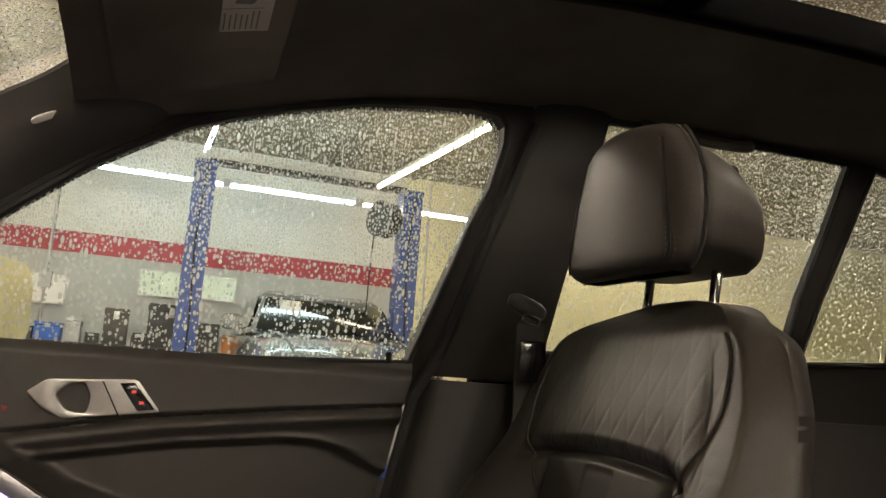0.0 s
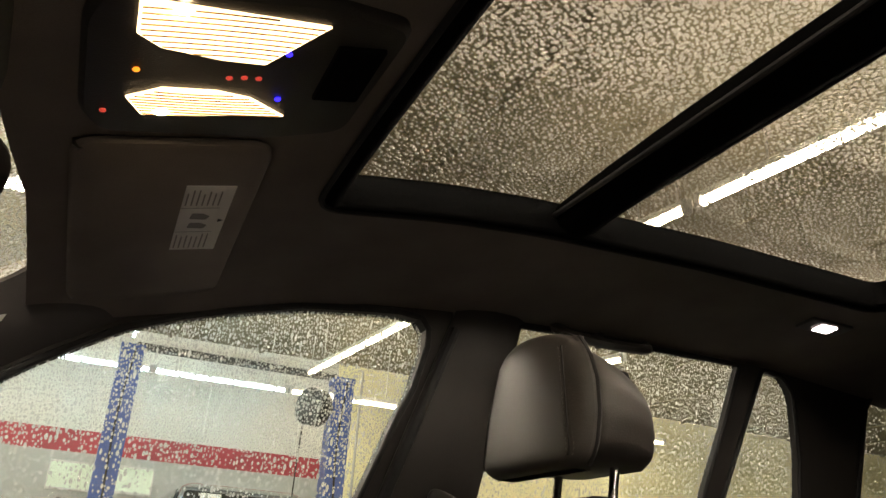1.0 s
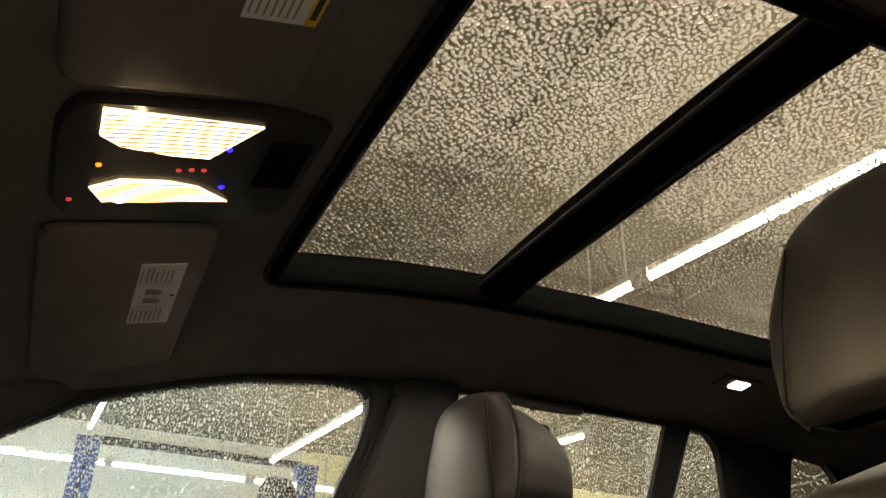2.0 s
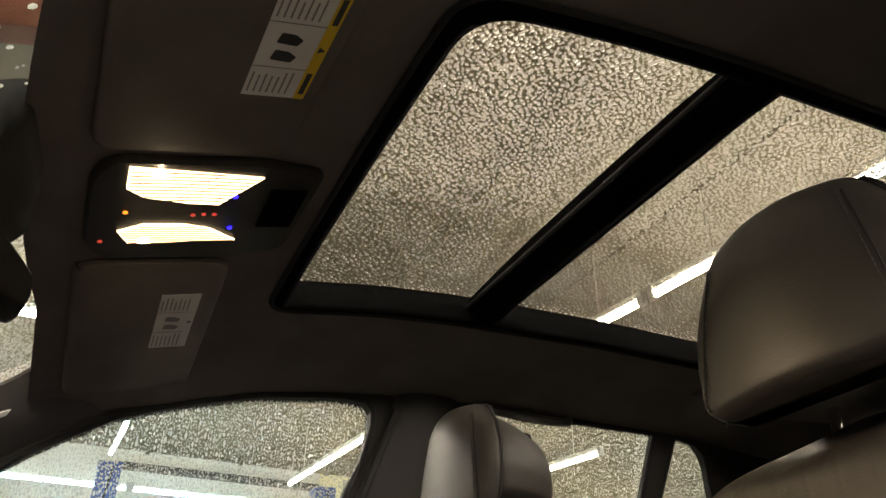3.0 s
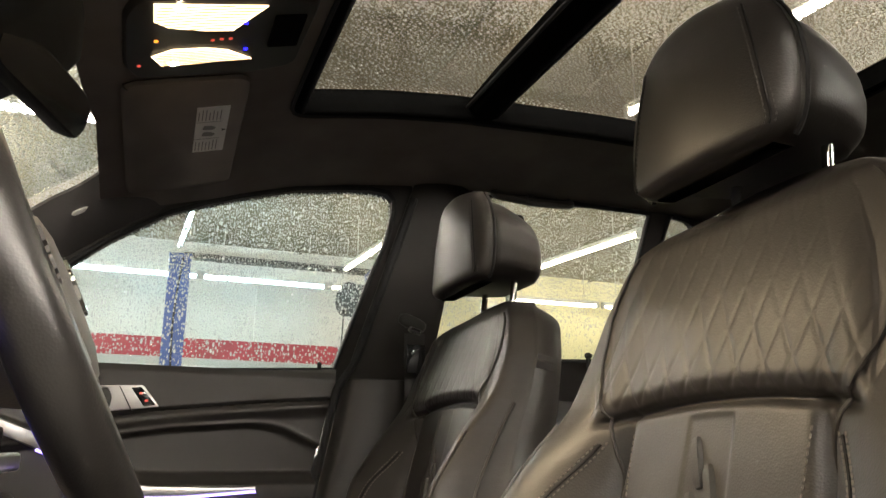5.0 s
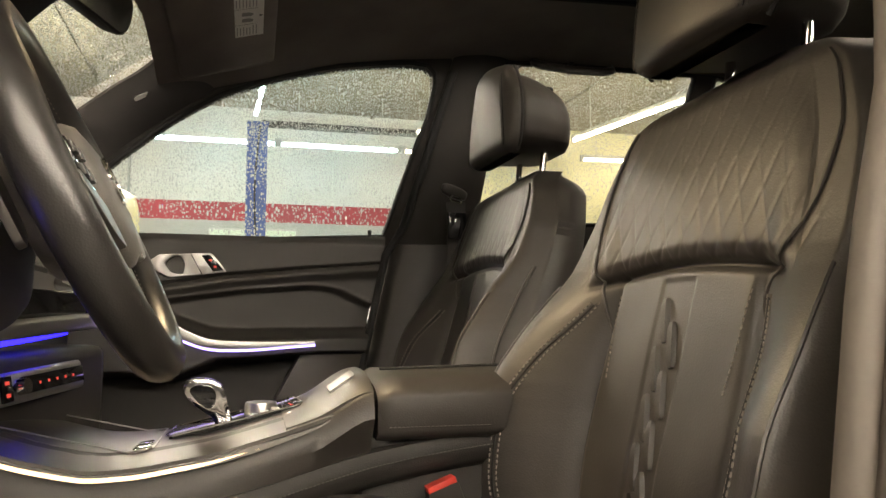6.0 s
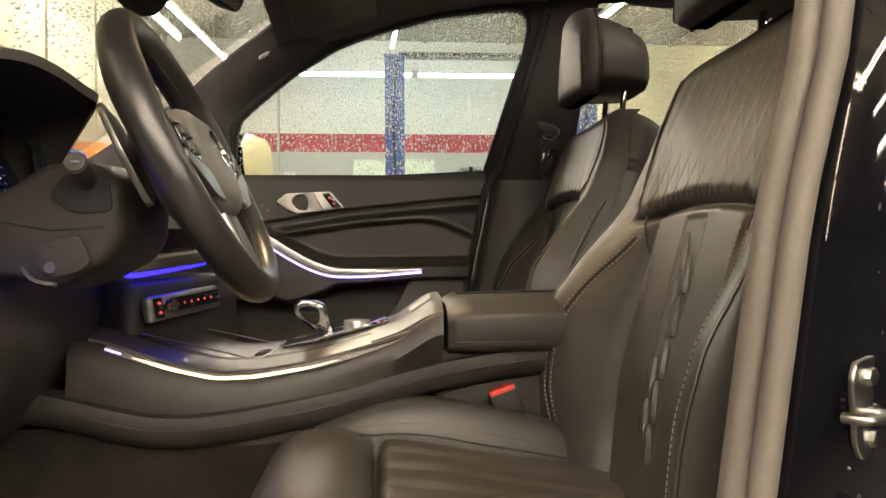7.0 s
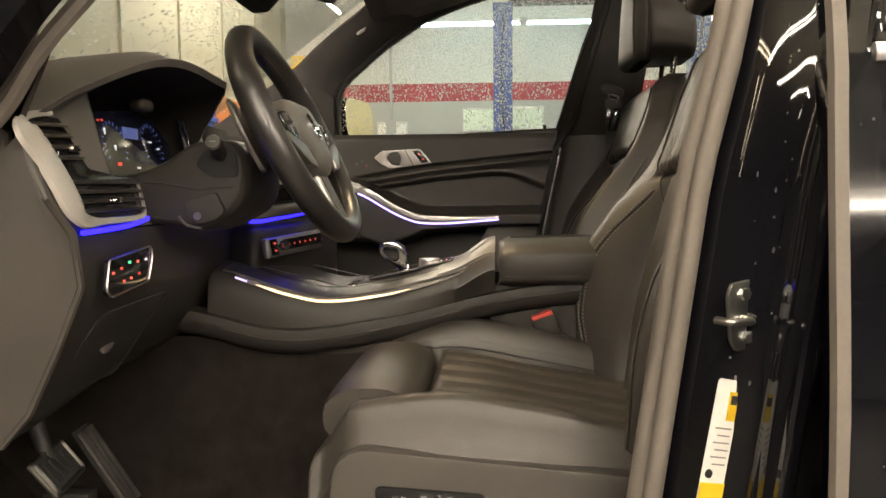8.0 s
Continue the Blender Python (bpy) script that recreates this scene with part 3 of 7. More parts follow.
def build_passenger_door():
    top = thing("door_1", "closed front passenger door, black trim, silver handle, rain-wet glass", "car door", kind="structure", at=(-0.1, 0.72, 0.8))
    T = Matrix.Translation((0.1, -0.72, -0.8))
    # the rear edge of the trim leans with the window
    def f(u, v):
        z = 0.46 + v * (1.212 - 0.46)
        x1 = 0.268 + (z - 0.72) * 0.205
        x = DOOR_X0 + u * (x1 - DOOR_X0)
        zz = z if v < 0.995 else lerp_table([(-0.6, 1.180), (-0.26, 1.186), (0.02, 1.194), (0.366, 1.216)], x)
        return x, door_surface(x, z), zz
    part("door_trim", moved(sheet(f, 90, 330, 0.05, (0, 1, 0)), T), PLASTIC, top, "black grained door trim", 70)
    # window frame
    o = [(-0.285, 1.170), (-0.285, 1.30), (-0.26, 1.355), (-0.12, 1.470), (0.0, 1.545), (0.13, 1.592), (0.245, 1.620), (0.41, 1.640), (0.49, 1.640), (0.515, 1.60), (0.50, 1.50), (0.395, 1.170)]
    part("window_frame", moved(plate(o, 0.045, lambda u, v, w: (u, side_y(v) + w, v), holes=[WIN_FRONT]), T), CONSOLE_BLACK, top, "black window frame", 30)
    rim = [(u, side_y(v) - 0.002, v) for u, v in WIN_FRONT]
    part("window_seal", moved(sweep(rim, circle(0.0055, 6), True, up=(0, 1, 0)), T), RUBBER_DARK, top)
    g = part("pane", moved(plate([(-0.268, 1.15), (-0.262, 1.302), (-0.21, 1.38), (0.0, 1.525), (0.245, 1.598), (0.45, 1.618), (0.478, 1.56), (0.37, 1.15)], 0.004, lambda u, v, w: (u, side_y(v) + 0.026 + w, v)), T), PANE, top, "clear glass covered in raindrops", 30)
    g.visible_shadow = False
    # locking pin
    part("lock_pin", moved(joined(rod((0.333, 0.712, 1.205), (0.333, 0.712, 1.226), 0.0045, 10), moved(ball(0.0055, 0.0055, 0.004, 2, 12, 8), Matrix.Translation((0.333, 0.712, 1.227)))), T), RUBBER_DARK, top)
    # silver pull handle with its scoop
    hy = 0.684
    outer = rounded([(-0.150, 1.142), (-0.127, 1.160), (-0.018, 1.166), (0.015, 1.125), (-0.050, 1.117), (-0.104, 1.111), (-0.130, 1.124)], [0.004, 0.006, 0.006, 0.004, 0, 0.006, 0.006], 4)
    hole = rounded([(-0.115, 1.141), (-0.101, 1.156), (-0.082, 1.159), (-0.072, 1.142), (-0.076, 1.118), (-0.101, 1.121)], [0.006, 0.006, 0.004, 0.010, 0.006, 0.008], 4)
    h = part("pull_handle", moved(plate(outer, 0.024, lambda u, v, w: (u, hy + w - 0.006 * math.exp(-((u + 0.122) / 0.016) ** 2), v), 0.0022, [hole]), T), SATIN, top, "satin silver pull handle", 35)

    def bowl(u, v):
        x = -0.113 + 0.070 * u
        z = 1.117 + 0.042 * v
        x -= 0.020 * (v - 0.5) * smoothstep(0.5, 1.0, u)
        return x, hy + 0.004 + 0.040 * (1 - u) ** 0.8, z
    part("scoop", moved(sheet(bowl, 14, 8, 0.003, (0, 1, 0)), T), SATIN, h, "curved silver finger scoop", 60)
    part("scoop_floor", moved(plate(rounded([(-0.116, 1.162), (-0.084, 1.162), (-0.070, 1.114), (-0.116, 1.114)], 0.004), 0.004, lambda u, v, w: (u, hy + 0.030 + w, v)), T), GLOSS, h, "dark scoop floor")
    part("divider", moved(sweep([(-0.0615, hy - 0.0006, 1.1635), (-0.0365, hy - 0.0006, 1.1185)], circle(0.0010, 6), up=(0, 1, 0)), T), SEAM, h)
    sw = rounded([(-0.040, 1.160), (-0.021, 1.162), (0.008, 1.128), (-0.014, 1.125)], 0.002)
    b = part("lock_switch", moved(plate(sw, 0.004, lambda u, v, w: (u, hy - 0.0012 + w, v), 0.0006), T), GLOSS, h, "black lock buttons")
    for x, z in ((-0.021, 1.150), (-0.010, 1.136)):
        part("symbol", moved(box(x - 0.0028, x + 0.0028, hy - 0.0022, hy + 0.002, z - 0.0018, z + 0.0018, 0.0004), T), RED_GLOW, h)
    # window and memory buttons in front of the handle
    for k, (x, z) in enumerate(((-0.185, 1.132), (-0.172, 1.120), (-0.200, 1.124))):
        part("button", moved(box(x - 0.004, x + 0.004, 0.690, 0.700, z - 0.004, z + 0.004, 0.001), T), RED_GLOW if k == 1 else INK_GREY, top)
    # silver trim blade with its light strip
    path = [(x, door_surface(x, z) - 0.006, z) for x, z in ((-0.30, 1.098), (-0.23, 1.072), (-0.165, 1.043), (-0.11, 1.010), (-0.06, 0.984), (-0.013, 0.969), (0.05, 0.966), (0.12, 0.967), (0.203, 0.971))]
    line = catmull(path, 6)
    n = len(line)
    sc = [0.35 + 0.65 * smoothstep(1.0, 0.75, i / (n - 1)) * (0.55 + 0.45 * smoothstep(0.95, 0.3, i / (n - 1))) for i in range(n)]
    part("trim_blade", moved(sweep(line, [(-0.005, 0.013), (0.006, 0.012), (0.008, 0.0), (0.006, -0.010), (-0.005, -0.011), (-0.009, 0)], scales=sc), T), SATIN, top, "satin silver trim blade", 50)
    low = [p + Vector((0, -0.006, -0.0125 * s)) for p, s in zip(line, sc)]
    part("light_strip", moved(sweep(low[10:], circle(0.0024, 6)), T), VIOLET_GLOW, top, "glowing violet light strip")
    # raised lower panel before the door's rear edge
    low = rounded([(0.10, 0.80), (0.125, 0.852), (0.177, 0.950), (0.33, 0.953), (0.30, 0.80)], [0, 0, 0.012, 0.006, 0], 5)
    part("lower_panel", moved(plate(low, 0.05, lambda u, v, w: (u, 0.668 + w, v), 0.005), T), PLASTIC_GREY, top, "grey-brown lower door panel", 40)
    # map pocket under the armrest
    part("pocket", moved(box(-0.45, 0.20, 0.600, 0.66, 0.58, 0.70, 0.02), T), PLASTIC_GREY, top, "grey plastic door pocket")
    # mirror sail panel
    sail = [(-0.262, 1.185), (-0.262, 1.31), (-0.30, 1.335), (-0.46, 1.185)]
    part("mirror_sail", moved(plate(sail, 0.03, lambda u, v, w: (u, side_y(v) - 0.012 + w, v), 0.003), T), PLASTIC, top)
    return top


build_passenger_door()

# outside mirror on the passenger side
mir = thing("wing_mirror", "black passenger wing mirror beaded with rain", "wing mirror", at=(-0.255, 0.92, 1.19))
MW = Matrix.Translation((0.0, 0.02, 0.075)) @ pose(0, 0, 0, 0, -4, -14)
part("housing", moved(ball(0.050, 0.118, 0.078, 3.0, 28, 18), MW @ Matrix.Translation((-0.03, 0, 0))), PAINT, mir, "wet black housing")
part("mirror_glass", moved(plate(rrect(0.205, 0.135, 0.045, 6), 0.003), MW @ Matrix.Translation((0.021, 0, 0.0)) @ pose(0, 0, 0, 90, 0, 90)), CHROME, mir, "mirror glass")
part("arm", rod((-0.03, -0.05, 0.03), (-0.02, -0.16, 0.0), 0.022, 10), PAINT, mir)

# ---- passenger B pillar and belt ----
def build_b_pillar():
    top = thing("trim_b_pillar", "black passenger side middle pillar trim with grey lower panel", "pillar trim", kind="structure", at=(0.5, 0.66, 0.45))
    T = Matrix.Translation((-0.5, -0.66, -0.45))
    rings = []
    for k in range(13):
        z = 1.20 + 0.45 * k / 12
        x0, x1 = 0.392 + (z - 1.2) * 0.27, 0.585 + (z - 1.2) * 0.12
        y = side_y(z)
        rings.append([(x0, y + 0.03, z), (x0, y - 0.004, z), (x0 + 0.02, y - 0.014, z), ((x0 + x1) / 2, y - 0.020, z), (x1 - 0.02, y - 0.014, z), (x1, y - 0.004, z), (x1, y + 0.03, z)])
    part("upper_cover", moved(loft(rings), T), CONSOLE_BLACK, top, "black upper pillar cover", 50)
    rings = []
    for k in range(9):
        z = 0.44 + 0.755 * k / 8
        x0, x1 = 0.290 + (z - 0.72) * 0.205, 0.62
        y = 0.690
        rings.append([(x0, y + 0.05, z), (x0, y + 0.0, z), (x0 + 0.02, y - 0.022, z), (x0 + 0.1, y - 0.028, z), (x1, y - 0.02, z), (x1, y + 0.05, z)])
    part("lower_cover", moved(loft(rings), T), PLASTIC, top, "grey lower pillar cover", 50)
    part("seal", moved(sweep([(0.272 + (z - 0.72) * 0.205, 0.672, z) for z in [0.45 + 0.08 * i for i in range(10)]] + [(0.40 + (z - 1.2) * 0.27, side_y(z) - 0.02, z) for z in [1.24 + 0.05 * i for i in range(8)]], circle(0.009, 8), up=(0, 1, 0)), T), RUBBER_DARK, top)
    b = thing("seat_belt", "black seat belt hanging from its steel guide on the pillar", "seat belt", at=(0.505, 0.58, 1.29))
    part("guide", moved(ball(0.032, 0.010, 0.014, 3, 20, 10), pose(0, 0.018, 0.02, 0, 20, 0)), PLASTIC, b)
    part("guide_ring", moved(loft([[(x * k, y, z * k) for x, z in rrect(0.030, 0.014, 0.005)] for y, k in ((0.006, 1.0), (0.002, 1.08), (-0.002, 1.0), (-0.002, 0.72), (0.006, 0.72))], True, False, True), pose(0, 0, 0.0, 0, 15, 0)), CHROME, b, "bright steel ring")
    strap = [(0.0, 0.002, -0.005), (0.008, 0.018, -0.2), (0.012, 0.040, -0.5), (0.0, 0.05, -0.80)]
    part("webbing", sweep(catmull(strap, 6), [(-0.0012, -0.022), (0.0012, -0.022), (0.0012, 0.022), (-0.0012, 0.022)], up=(1, 0, 0)), BELT, b, "black webbing")
    part("tongue", box(-0.02, 0.02, -0.012, -0.006, -0.09, -0.03, 0.003), GLOSS, b)


build_b_pillar()

# ---- front seats ----
def back_half(v):
    """Half the backrest's width from its foot (0) to its top (1)."""
    half = soft_table([(0, 0.235), (0.15, 0.275), (0.35, 0.286), (0.50, 0.278), (0.60, 0.262), (0.68, 0.256), (0.80, 0.240), (0.90, 0.208), (1.0, 0.165)], v, 0.02)
    if v > 0.88:
        half *= max(0.16, math.sqrt(max(0, 1 - ((v - 0.88) / 0.122) ** 2.4)))
    return half


BACK_Z0, BACK_Z1 = 0.70, 1.312


def back_point(a, v, inner=1, lift=0.0):
    """A point of the backrest's front, a from -1 to 1 across, v from 0 to 1 up, seat's own middle at y = 0."""
    z = BACK_Z0 + (BACK_Z1 - BACK_Z0) * v
    half = back_half(v)
    y = a * half
    x = 0.450 + 0.27 * (z - 0.95)
    # side bolsters stand proud below the shoulders
    strong = soft_table([(0, 0.036), (0.08, 0.050), (0.20, 0.076), (0.30, 0.090), (0.40, 0.090), (0.53, 0.054), (0.63, 0.018), (0.75, 0.006), (1.0, 0.0)], v - lift, 0.03) * (1 if a * inner > 0 else 0.78)
    b = smoothstep(0.48, 0.90, abs(a)) * 0.8 + 0.2 * smoothstep(0.5, 0.7, abs(a))
    x -= strong * b * (1 - 0.75 * smoothstep(0.92, 1.0, abs(a)) ** 2)
    x += 0.016 * math.exp(-((abs(a) - 0.51) / 0.035) ** 2) * smoothstep(0.66, 0.52, v - lift)
    x += 0.018 * smoothstep(0.3, 0.0, v) * smoothstep(0.75, 0.4, abs(a))
    # roll over the top and round the sides
    x += 0.045 * smoothstep(0.90, 1.0, v) ** 2
    x += 0.040 * smoothstep(0.90, 1.0, abs(a)) ** 2
    # arched seam below the quilted shoulder panel
    arch = 0.622 + lift - 0.022 * (a / 0.62) ** 2
    if abs(a) < 0.72:
        x += 0.010 * math.exp(-((v - arch) / 0.008) ** 2) * smoothstep(0.72, 0.6, abs(a))
        x -= 0.008 * smoothstep(arch, arch + 0.04, v) * smoothstep(0.78, 0.6, abs(a)) * smoothstep(0.95, 0.75, v)
    # diamond quilting, fading towards the top
    if v > arch and abs(a) < 0.86:
        p, q = y / 0.034, math.log(1 + 5.0 * max(0, z - 1.05)) / (5.0 * 0.052)
        d1, d2 = (p + q * 1.0) % 1.0, (p - q * 1.0) % 1.0
        g = min(min(d1, 1 - d1), min(d2, 1 - d2))
        fade = smoothstep(arch + 0.002, arch + 0.025, v) * (0.25 + 0.75 * smoothstep(0.84, 0.62, v)) * smoothstep(0.86, 0.74, abs(a))
        x += (0.0013 * math.exp(-(g / 0.095) ** 2) - 0.0005) * fade
    # shallow channel down the middle panel for the embossing
    if v < arch - 0.015 and abs(a) < 0.2:
        edge = smoothstep(0.10, 0.18, v) * smoothstep(arch - 0.015, arch - 0.03, v)
        x += 0.0018 * smoothstep(0.034, 0.028, abs(y)) * edge
    # soft wrinkles
    x += 0.0022 * noise.noise(Vector((y * 14, z * 9, 3.1))) * smoothstep(0.6, 0.5, v)
    return Vector((x, y, z))


def cushion_top(x, y):
    """Height of the seat cushion's upper face."""
    z = soft_table([(-0.03, 0.766), (0.05, 0.775), (0.13, 0.772), (0.25, 0.752), (0.38, 0.727), (0.48, 0.718)], x, 0.04)
    a = abs(y) / 0.242
    inner = soft_table([(-0.03, 0.0), (0.05, 0.022), (0.15, 0.052), (0.30, 0.052), (0.45, 0.036)], x, 0.04)
    outer = soft_table([(-0.03, 0.0), (0.05, 0.006), (0.15, 0.026), (0.30, 0.026), (0.45, 0.010)], x, 0.04)
    z += (inner if y > 0 else outer) * smoothstep(0.64, 0.84, a)
    z -= 0.058 * smoothstep(0.88, 1.0, a) ** 2
    z -= 0.012 * math.exp(-((a - 0.70) / 0.035) ** 2) * smoothstep(0.02, 0.1, x)
    # long pleats
    if a < 0.68 and x > 0.10:
        k = (y / 0.066 + 0.5) % 1.0
        k = min(k, 1 - k)
        z -= 0.007 * math.exp(-(k / 0.13) ** 2) * smoothstep(0.10, 0.13, x)
    # gap between the thigh rest and the cushion
    if a < 0.72:
        z -= 0.034 * math.exp(-((x - 0.098) / 0.008) ** 2) * smoothstep(0.72, 0.64, a)
    z += 0.003 * noise.noise(Vector((x * 11, y * 13, 0.4)))
    return z


HEAD_Z0, HEAD_Z1 = -0.086, 0.096


def head_half(t):
    """Half the headrest's full width, from its foot (0) to its top (1)."""
    return soft_table([(0, 0.106), (0.05, 0.119), (0.15, 0.129), (0.35, 0.134), (0.6, 0.129), (0.8, 0.116), (0.92, 0.101), (1, 0.086)], t, 0.03)


def head_face(t):
    """Half the width of the front face, up to its seam."""
    return 0.112 - 0.034 * t ** 1.3 - 0.012 * smoothstep(0.12, 0.0, t)


def head_front(t):
    return -0.068 + 0.012 * t + 0.006 * (1 - t) ** 3


def head_ring(z, inset):
    """The pad's outline at height z: a shallow front, rounded corners and straight sides."""
    t = (z - HEAD_Z0) / (HEAD_Z1 - HEAD_Z0)
    f, w, x0, x1 = head_face(t) - inset, head_half(t) - inset, head_front(t) + inset, -0.028 + 0.004 * t - 0.3 * inset
    half = [(x0 + 0.012 * (k / 8) ** 2.2 + 0.0012 * noise.noise(Vector((f * k * 2, z * 16, 7.7))), f * k / 8) for k in range(9)]
    a, b, c = Vector((x0 + 0.012, f)), Vector((x0 + 0.019, f + 0.85 * (w - f) + 0.001)), Vector((x0 + 0.038, w))
    half += [tuple((1 - q) ** 2 * a + 2 * q * (1 - q) * b + q * q * c) for q in [k / 7 for k in range(1, 8)]]
    half += [(x1 - 0.004, w), (x1, w - 0.005), (x1, w * 0.5)]
    full = half + [(x1, 0.0)] + [(x, -y) for x, y in reversed(half[1:])]
    crown = 0.016 * smoothstep(0.45, 1.0, t)
    return [Vector((x, y, z - crown * (y / 0.12) ** 2)) for x, y in full]


def headrest_bm():
    """The headrest's front pad: flat-faced, narrower towards the top, with softly rounded rims."""
    steps = [(HEAD_Z0, 0.014), (HEAD_Z0 + 0.002, 0.007), (HEAD_Z0 + 0.007, 0.002), (HEAD_Z0 + 0.014, 0.0)]
    steps += [(HEAD_Z0 + 0.014 + (HEAD_Z1 - HEAD_Z0 - 0.032) * k / 18, 0.0) for k in range(1, 19)]
    steps += [(HEAD_Z1 - 0.010, 0.002), (HEAD_Z1 - 0.004, 0.006), (HEAD_Z1 - 0.001, 0.012), (HEAD_Z1, 0.020)]
    return loft([head_ring(z, i) for z, i in steps])


def head_seam(s, off, out=0.0003):
    """A line up the headrest's front corner, off metres beside the seam."""
    pts = []
    for k in range(31):
        z = HEAD_Z0 + 0.012 + (HEAD_Z1 - HEAD_Z0 - 0.034) * k / 30
        t = (z - HEAD_Z0) / (HEAD_Z1 - HEAD_Z0)
        y = head_face(t) + off
        x = head_front(t) + 0.012 + (0.45 if off < 0 else 0.55) * off - out
        pts.append(Vector((x, s * y, z - 0.016 * smoothstep(0.45, 1.0, t) * (y / 0.12) ** 2)))
    return pts


def headrest_shell_bm():
    """The rear half: carries the pad's outline on behind a narrow gap and falls away to the back."""
    rings = []
    for k in range(17):
        u = k / 16
        edge = 0.006 * (1 - min(1, u / 0.10)) ** 2 + 0.012 * smoothstep(0.85, 1.0, u) ** 2
        side = []
        for n in range(25):
            t = n / 24
            z = HEAD_Z0 + 0.012 + (HEAD_Z1 - HEAD_Z0 - 0.026) * t
            y = (head_half(t) - 0.003 - edge) * (1 - 0.22 * u ** 2.4) * (1 - 0.10 * smoothstep(0.12, 0.0, t))
            y *= math.sqrt(max(0.04, 1 - smoothstep(0.90, 1.02, t) ** 2 * 0.55))
            z = HEAD_Z0 + 0.012 + (z - HEAD_Z0 - 0.012) * (1 - 0.30 * u ** 1.7)
            side.append((y, z - 0.014 * (y / 0.12) ** 2 * smoothstep(0.5, 1.0, t)))
        x = -0.0205 + 0.110 * u
        rings.append([Vector((x, y, z)) for y, z in side] + [Vector((x, -y, z)) for y, z in reversed(side)])
    return loft(rings)


def mirror_y(p):
    return Vector((p.x, -p.y, p.z))


def build_seat(name, at_y, label, driver):
    top = thing(name, label, "car seat", "front seats", at=(0.25, at_y, 0.42))
    T = Matrix.Translation((-0.25, 0, -0.42))

    def skin(a, v):
        return back_point(a, v, 1 if driver else -1, 0.0 if driver else 0.07)
    # backrest: one closed skin, front detailed, back smooth
    NA, NV, NB = 270, 310, 16
    rings = []
    for j in range(NV + 1):
        v = 1 - (1 - j / NV) ** 1.35
        front = [skin(-1 + 2 * i / NA, v) for i in range(NA + 1)]
        half = back_half(v)
        z = front[0].z
        deep = 0.135 - 0.05 * v
        ring = list(front)
        for i in range(1, NB):
            a = 1 - 2 * i / NB
            xb = 0.450 + 0.27 * (z - 0.95) + 0.05 + deep * (1 - abs(a) ** 4) * (1 - 0.55 * smoothstep(0.88, 1.0, v) ** 2) - 0.010 * smoothstep(0.9, 1, v)
            ring.append(Vector((xb, a * half * 0.985, z)))
        rings.append(ring)
    back = part("backrest", moved(loft(rings), T), LEATHER, top, "quilted leather backrest", 80)
    # embossed column: two files of slanted bars
    for col in (0, 1):
        for k in range(7):
            z0 = 0.775 + 0.050 * k + 0.025 * col
            pts = []
            for q in range(9):
                yy, z = -0.0215 + 0.0215 * col + 0.004 + 0.0135 * q / 8, z0 + 0.046 * q / 8
                v = (z - BACK_Z0) / (BACK_Z1 - BACK_Z0)
                pts.append(skin(yy / back_half(v), v) + Vector((-0.0006, 0, 0)))
            if pts[-1].z < 1.052:
                part("embossed_bar", moved(sweep(pts, [(-0.0064, -0.001), (-0.0046, 0.0046), (0.0046, 0.0046), (0.0064, -0.001), (0.0, -0.003)], up=(-1, 0, 0.2), scales=[0.6, 0.92, 1, 1, 1, 1, 1, 0.92, 0.6]), T), LEATHER, back, "", 30)

    def a_piping(v):
        return soft_table([(0, 0.49), (0.3, 0.50), (0.50, 0.515), (0.58, 0.575), (0.63, 0.67), (0.70, 0.78), (0.80, 0.85), (0.95, 0.88)], v - (0.0 if driver else 0.07), 0.02)

    def a_seam(v):
        return soft_table([(0.02, 0.73), (0.2, 0.80), (0.36, 0.79), (0.46, 0.73), (0.54, 0.63), (0.60, 0.57)], v, 0.02)
    for s in (-1, 1):
        seam = [skin(s * a_piping(0.02 + 0.90 * k / 60), 0.02 + 0.90 * k / 60) + Vector((-0.0014, 0, 0)) for k in range(61)]
        part("piping", moved(sweep(seam, circle(0.0022, 6), up=(1, 0, 0)), T), CONSOLE_LEATHER, back, "dark leather piping")
        part("seam", moved(sweep([p + Vector((0.0012, s * 0.0036, 0)) for p in seam[:38]], circle(0.0010, 5), up=(1, 0, 0)), T), SEAM, back)
        part("seam", moved(sweep([skin(s * a_seam(0.03 + 0.53 * k / 60), 0.03 + 0.53 * k / 60) + Vector((-0.0008, 0, 0)) for k in range(61)], circle(0.0014, 5), up=(1, 0, 0)), T), SEAM, back)
        for off in (-0.0055, 0.0055):
            line = []
            for k in range(61):
                v = 0.03 + 0.53 * k / 60
                a = a_seam(v) + off / back_half(v)
                line.append(skin(s * a, v) + Vector((-0.0010, 0, 0)))
            part("stitching", moved(stitches(line, 0.0042, 0.0026, 0.0010), T), STITCH, back, "pale double stitching")
        line = [skin(s * (0.40 + 0.06 * k / 30), 0.42 + 0.155 * k / 30) + Vector((-0.0008, 0, 0)) for k in range(31)]
        part("stitching", moved(stitches(line, 0.0042, 0.0026, 0.0009), T), STITCH, back, "pale stitching")
        second = [skin(s * 0.925, 0.05 + 0.55 * k / 30) + Vector((-0.001, s * 0.001, 0)) for k in range(31)]
        part("side_piping", moved(sweep(second, circle(0.0022, 6), up=(1, 0, 0)), T), LEATHER, back)
        out = [skin(s * 0.97, 0.05 + 0.62 * k / 30) + Vector((0.006, s * 0.0015, 0)) for k in range(31)]
        part("outer_piping", moved(sweep(out, circle(0.003, 6), up=(1, 0, 0)), T), LEATHER, back)
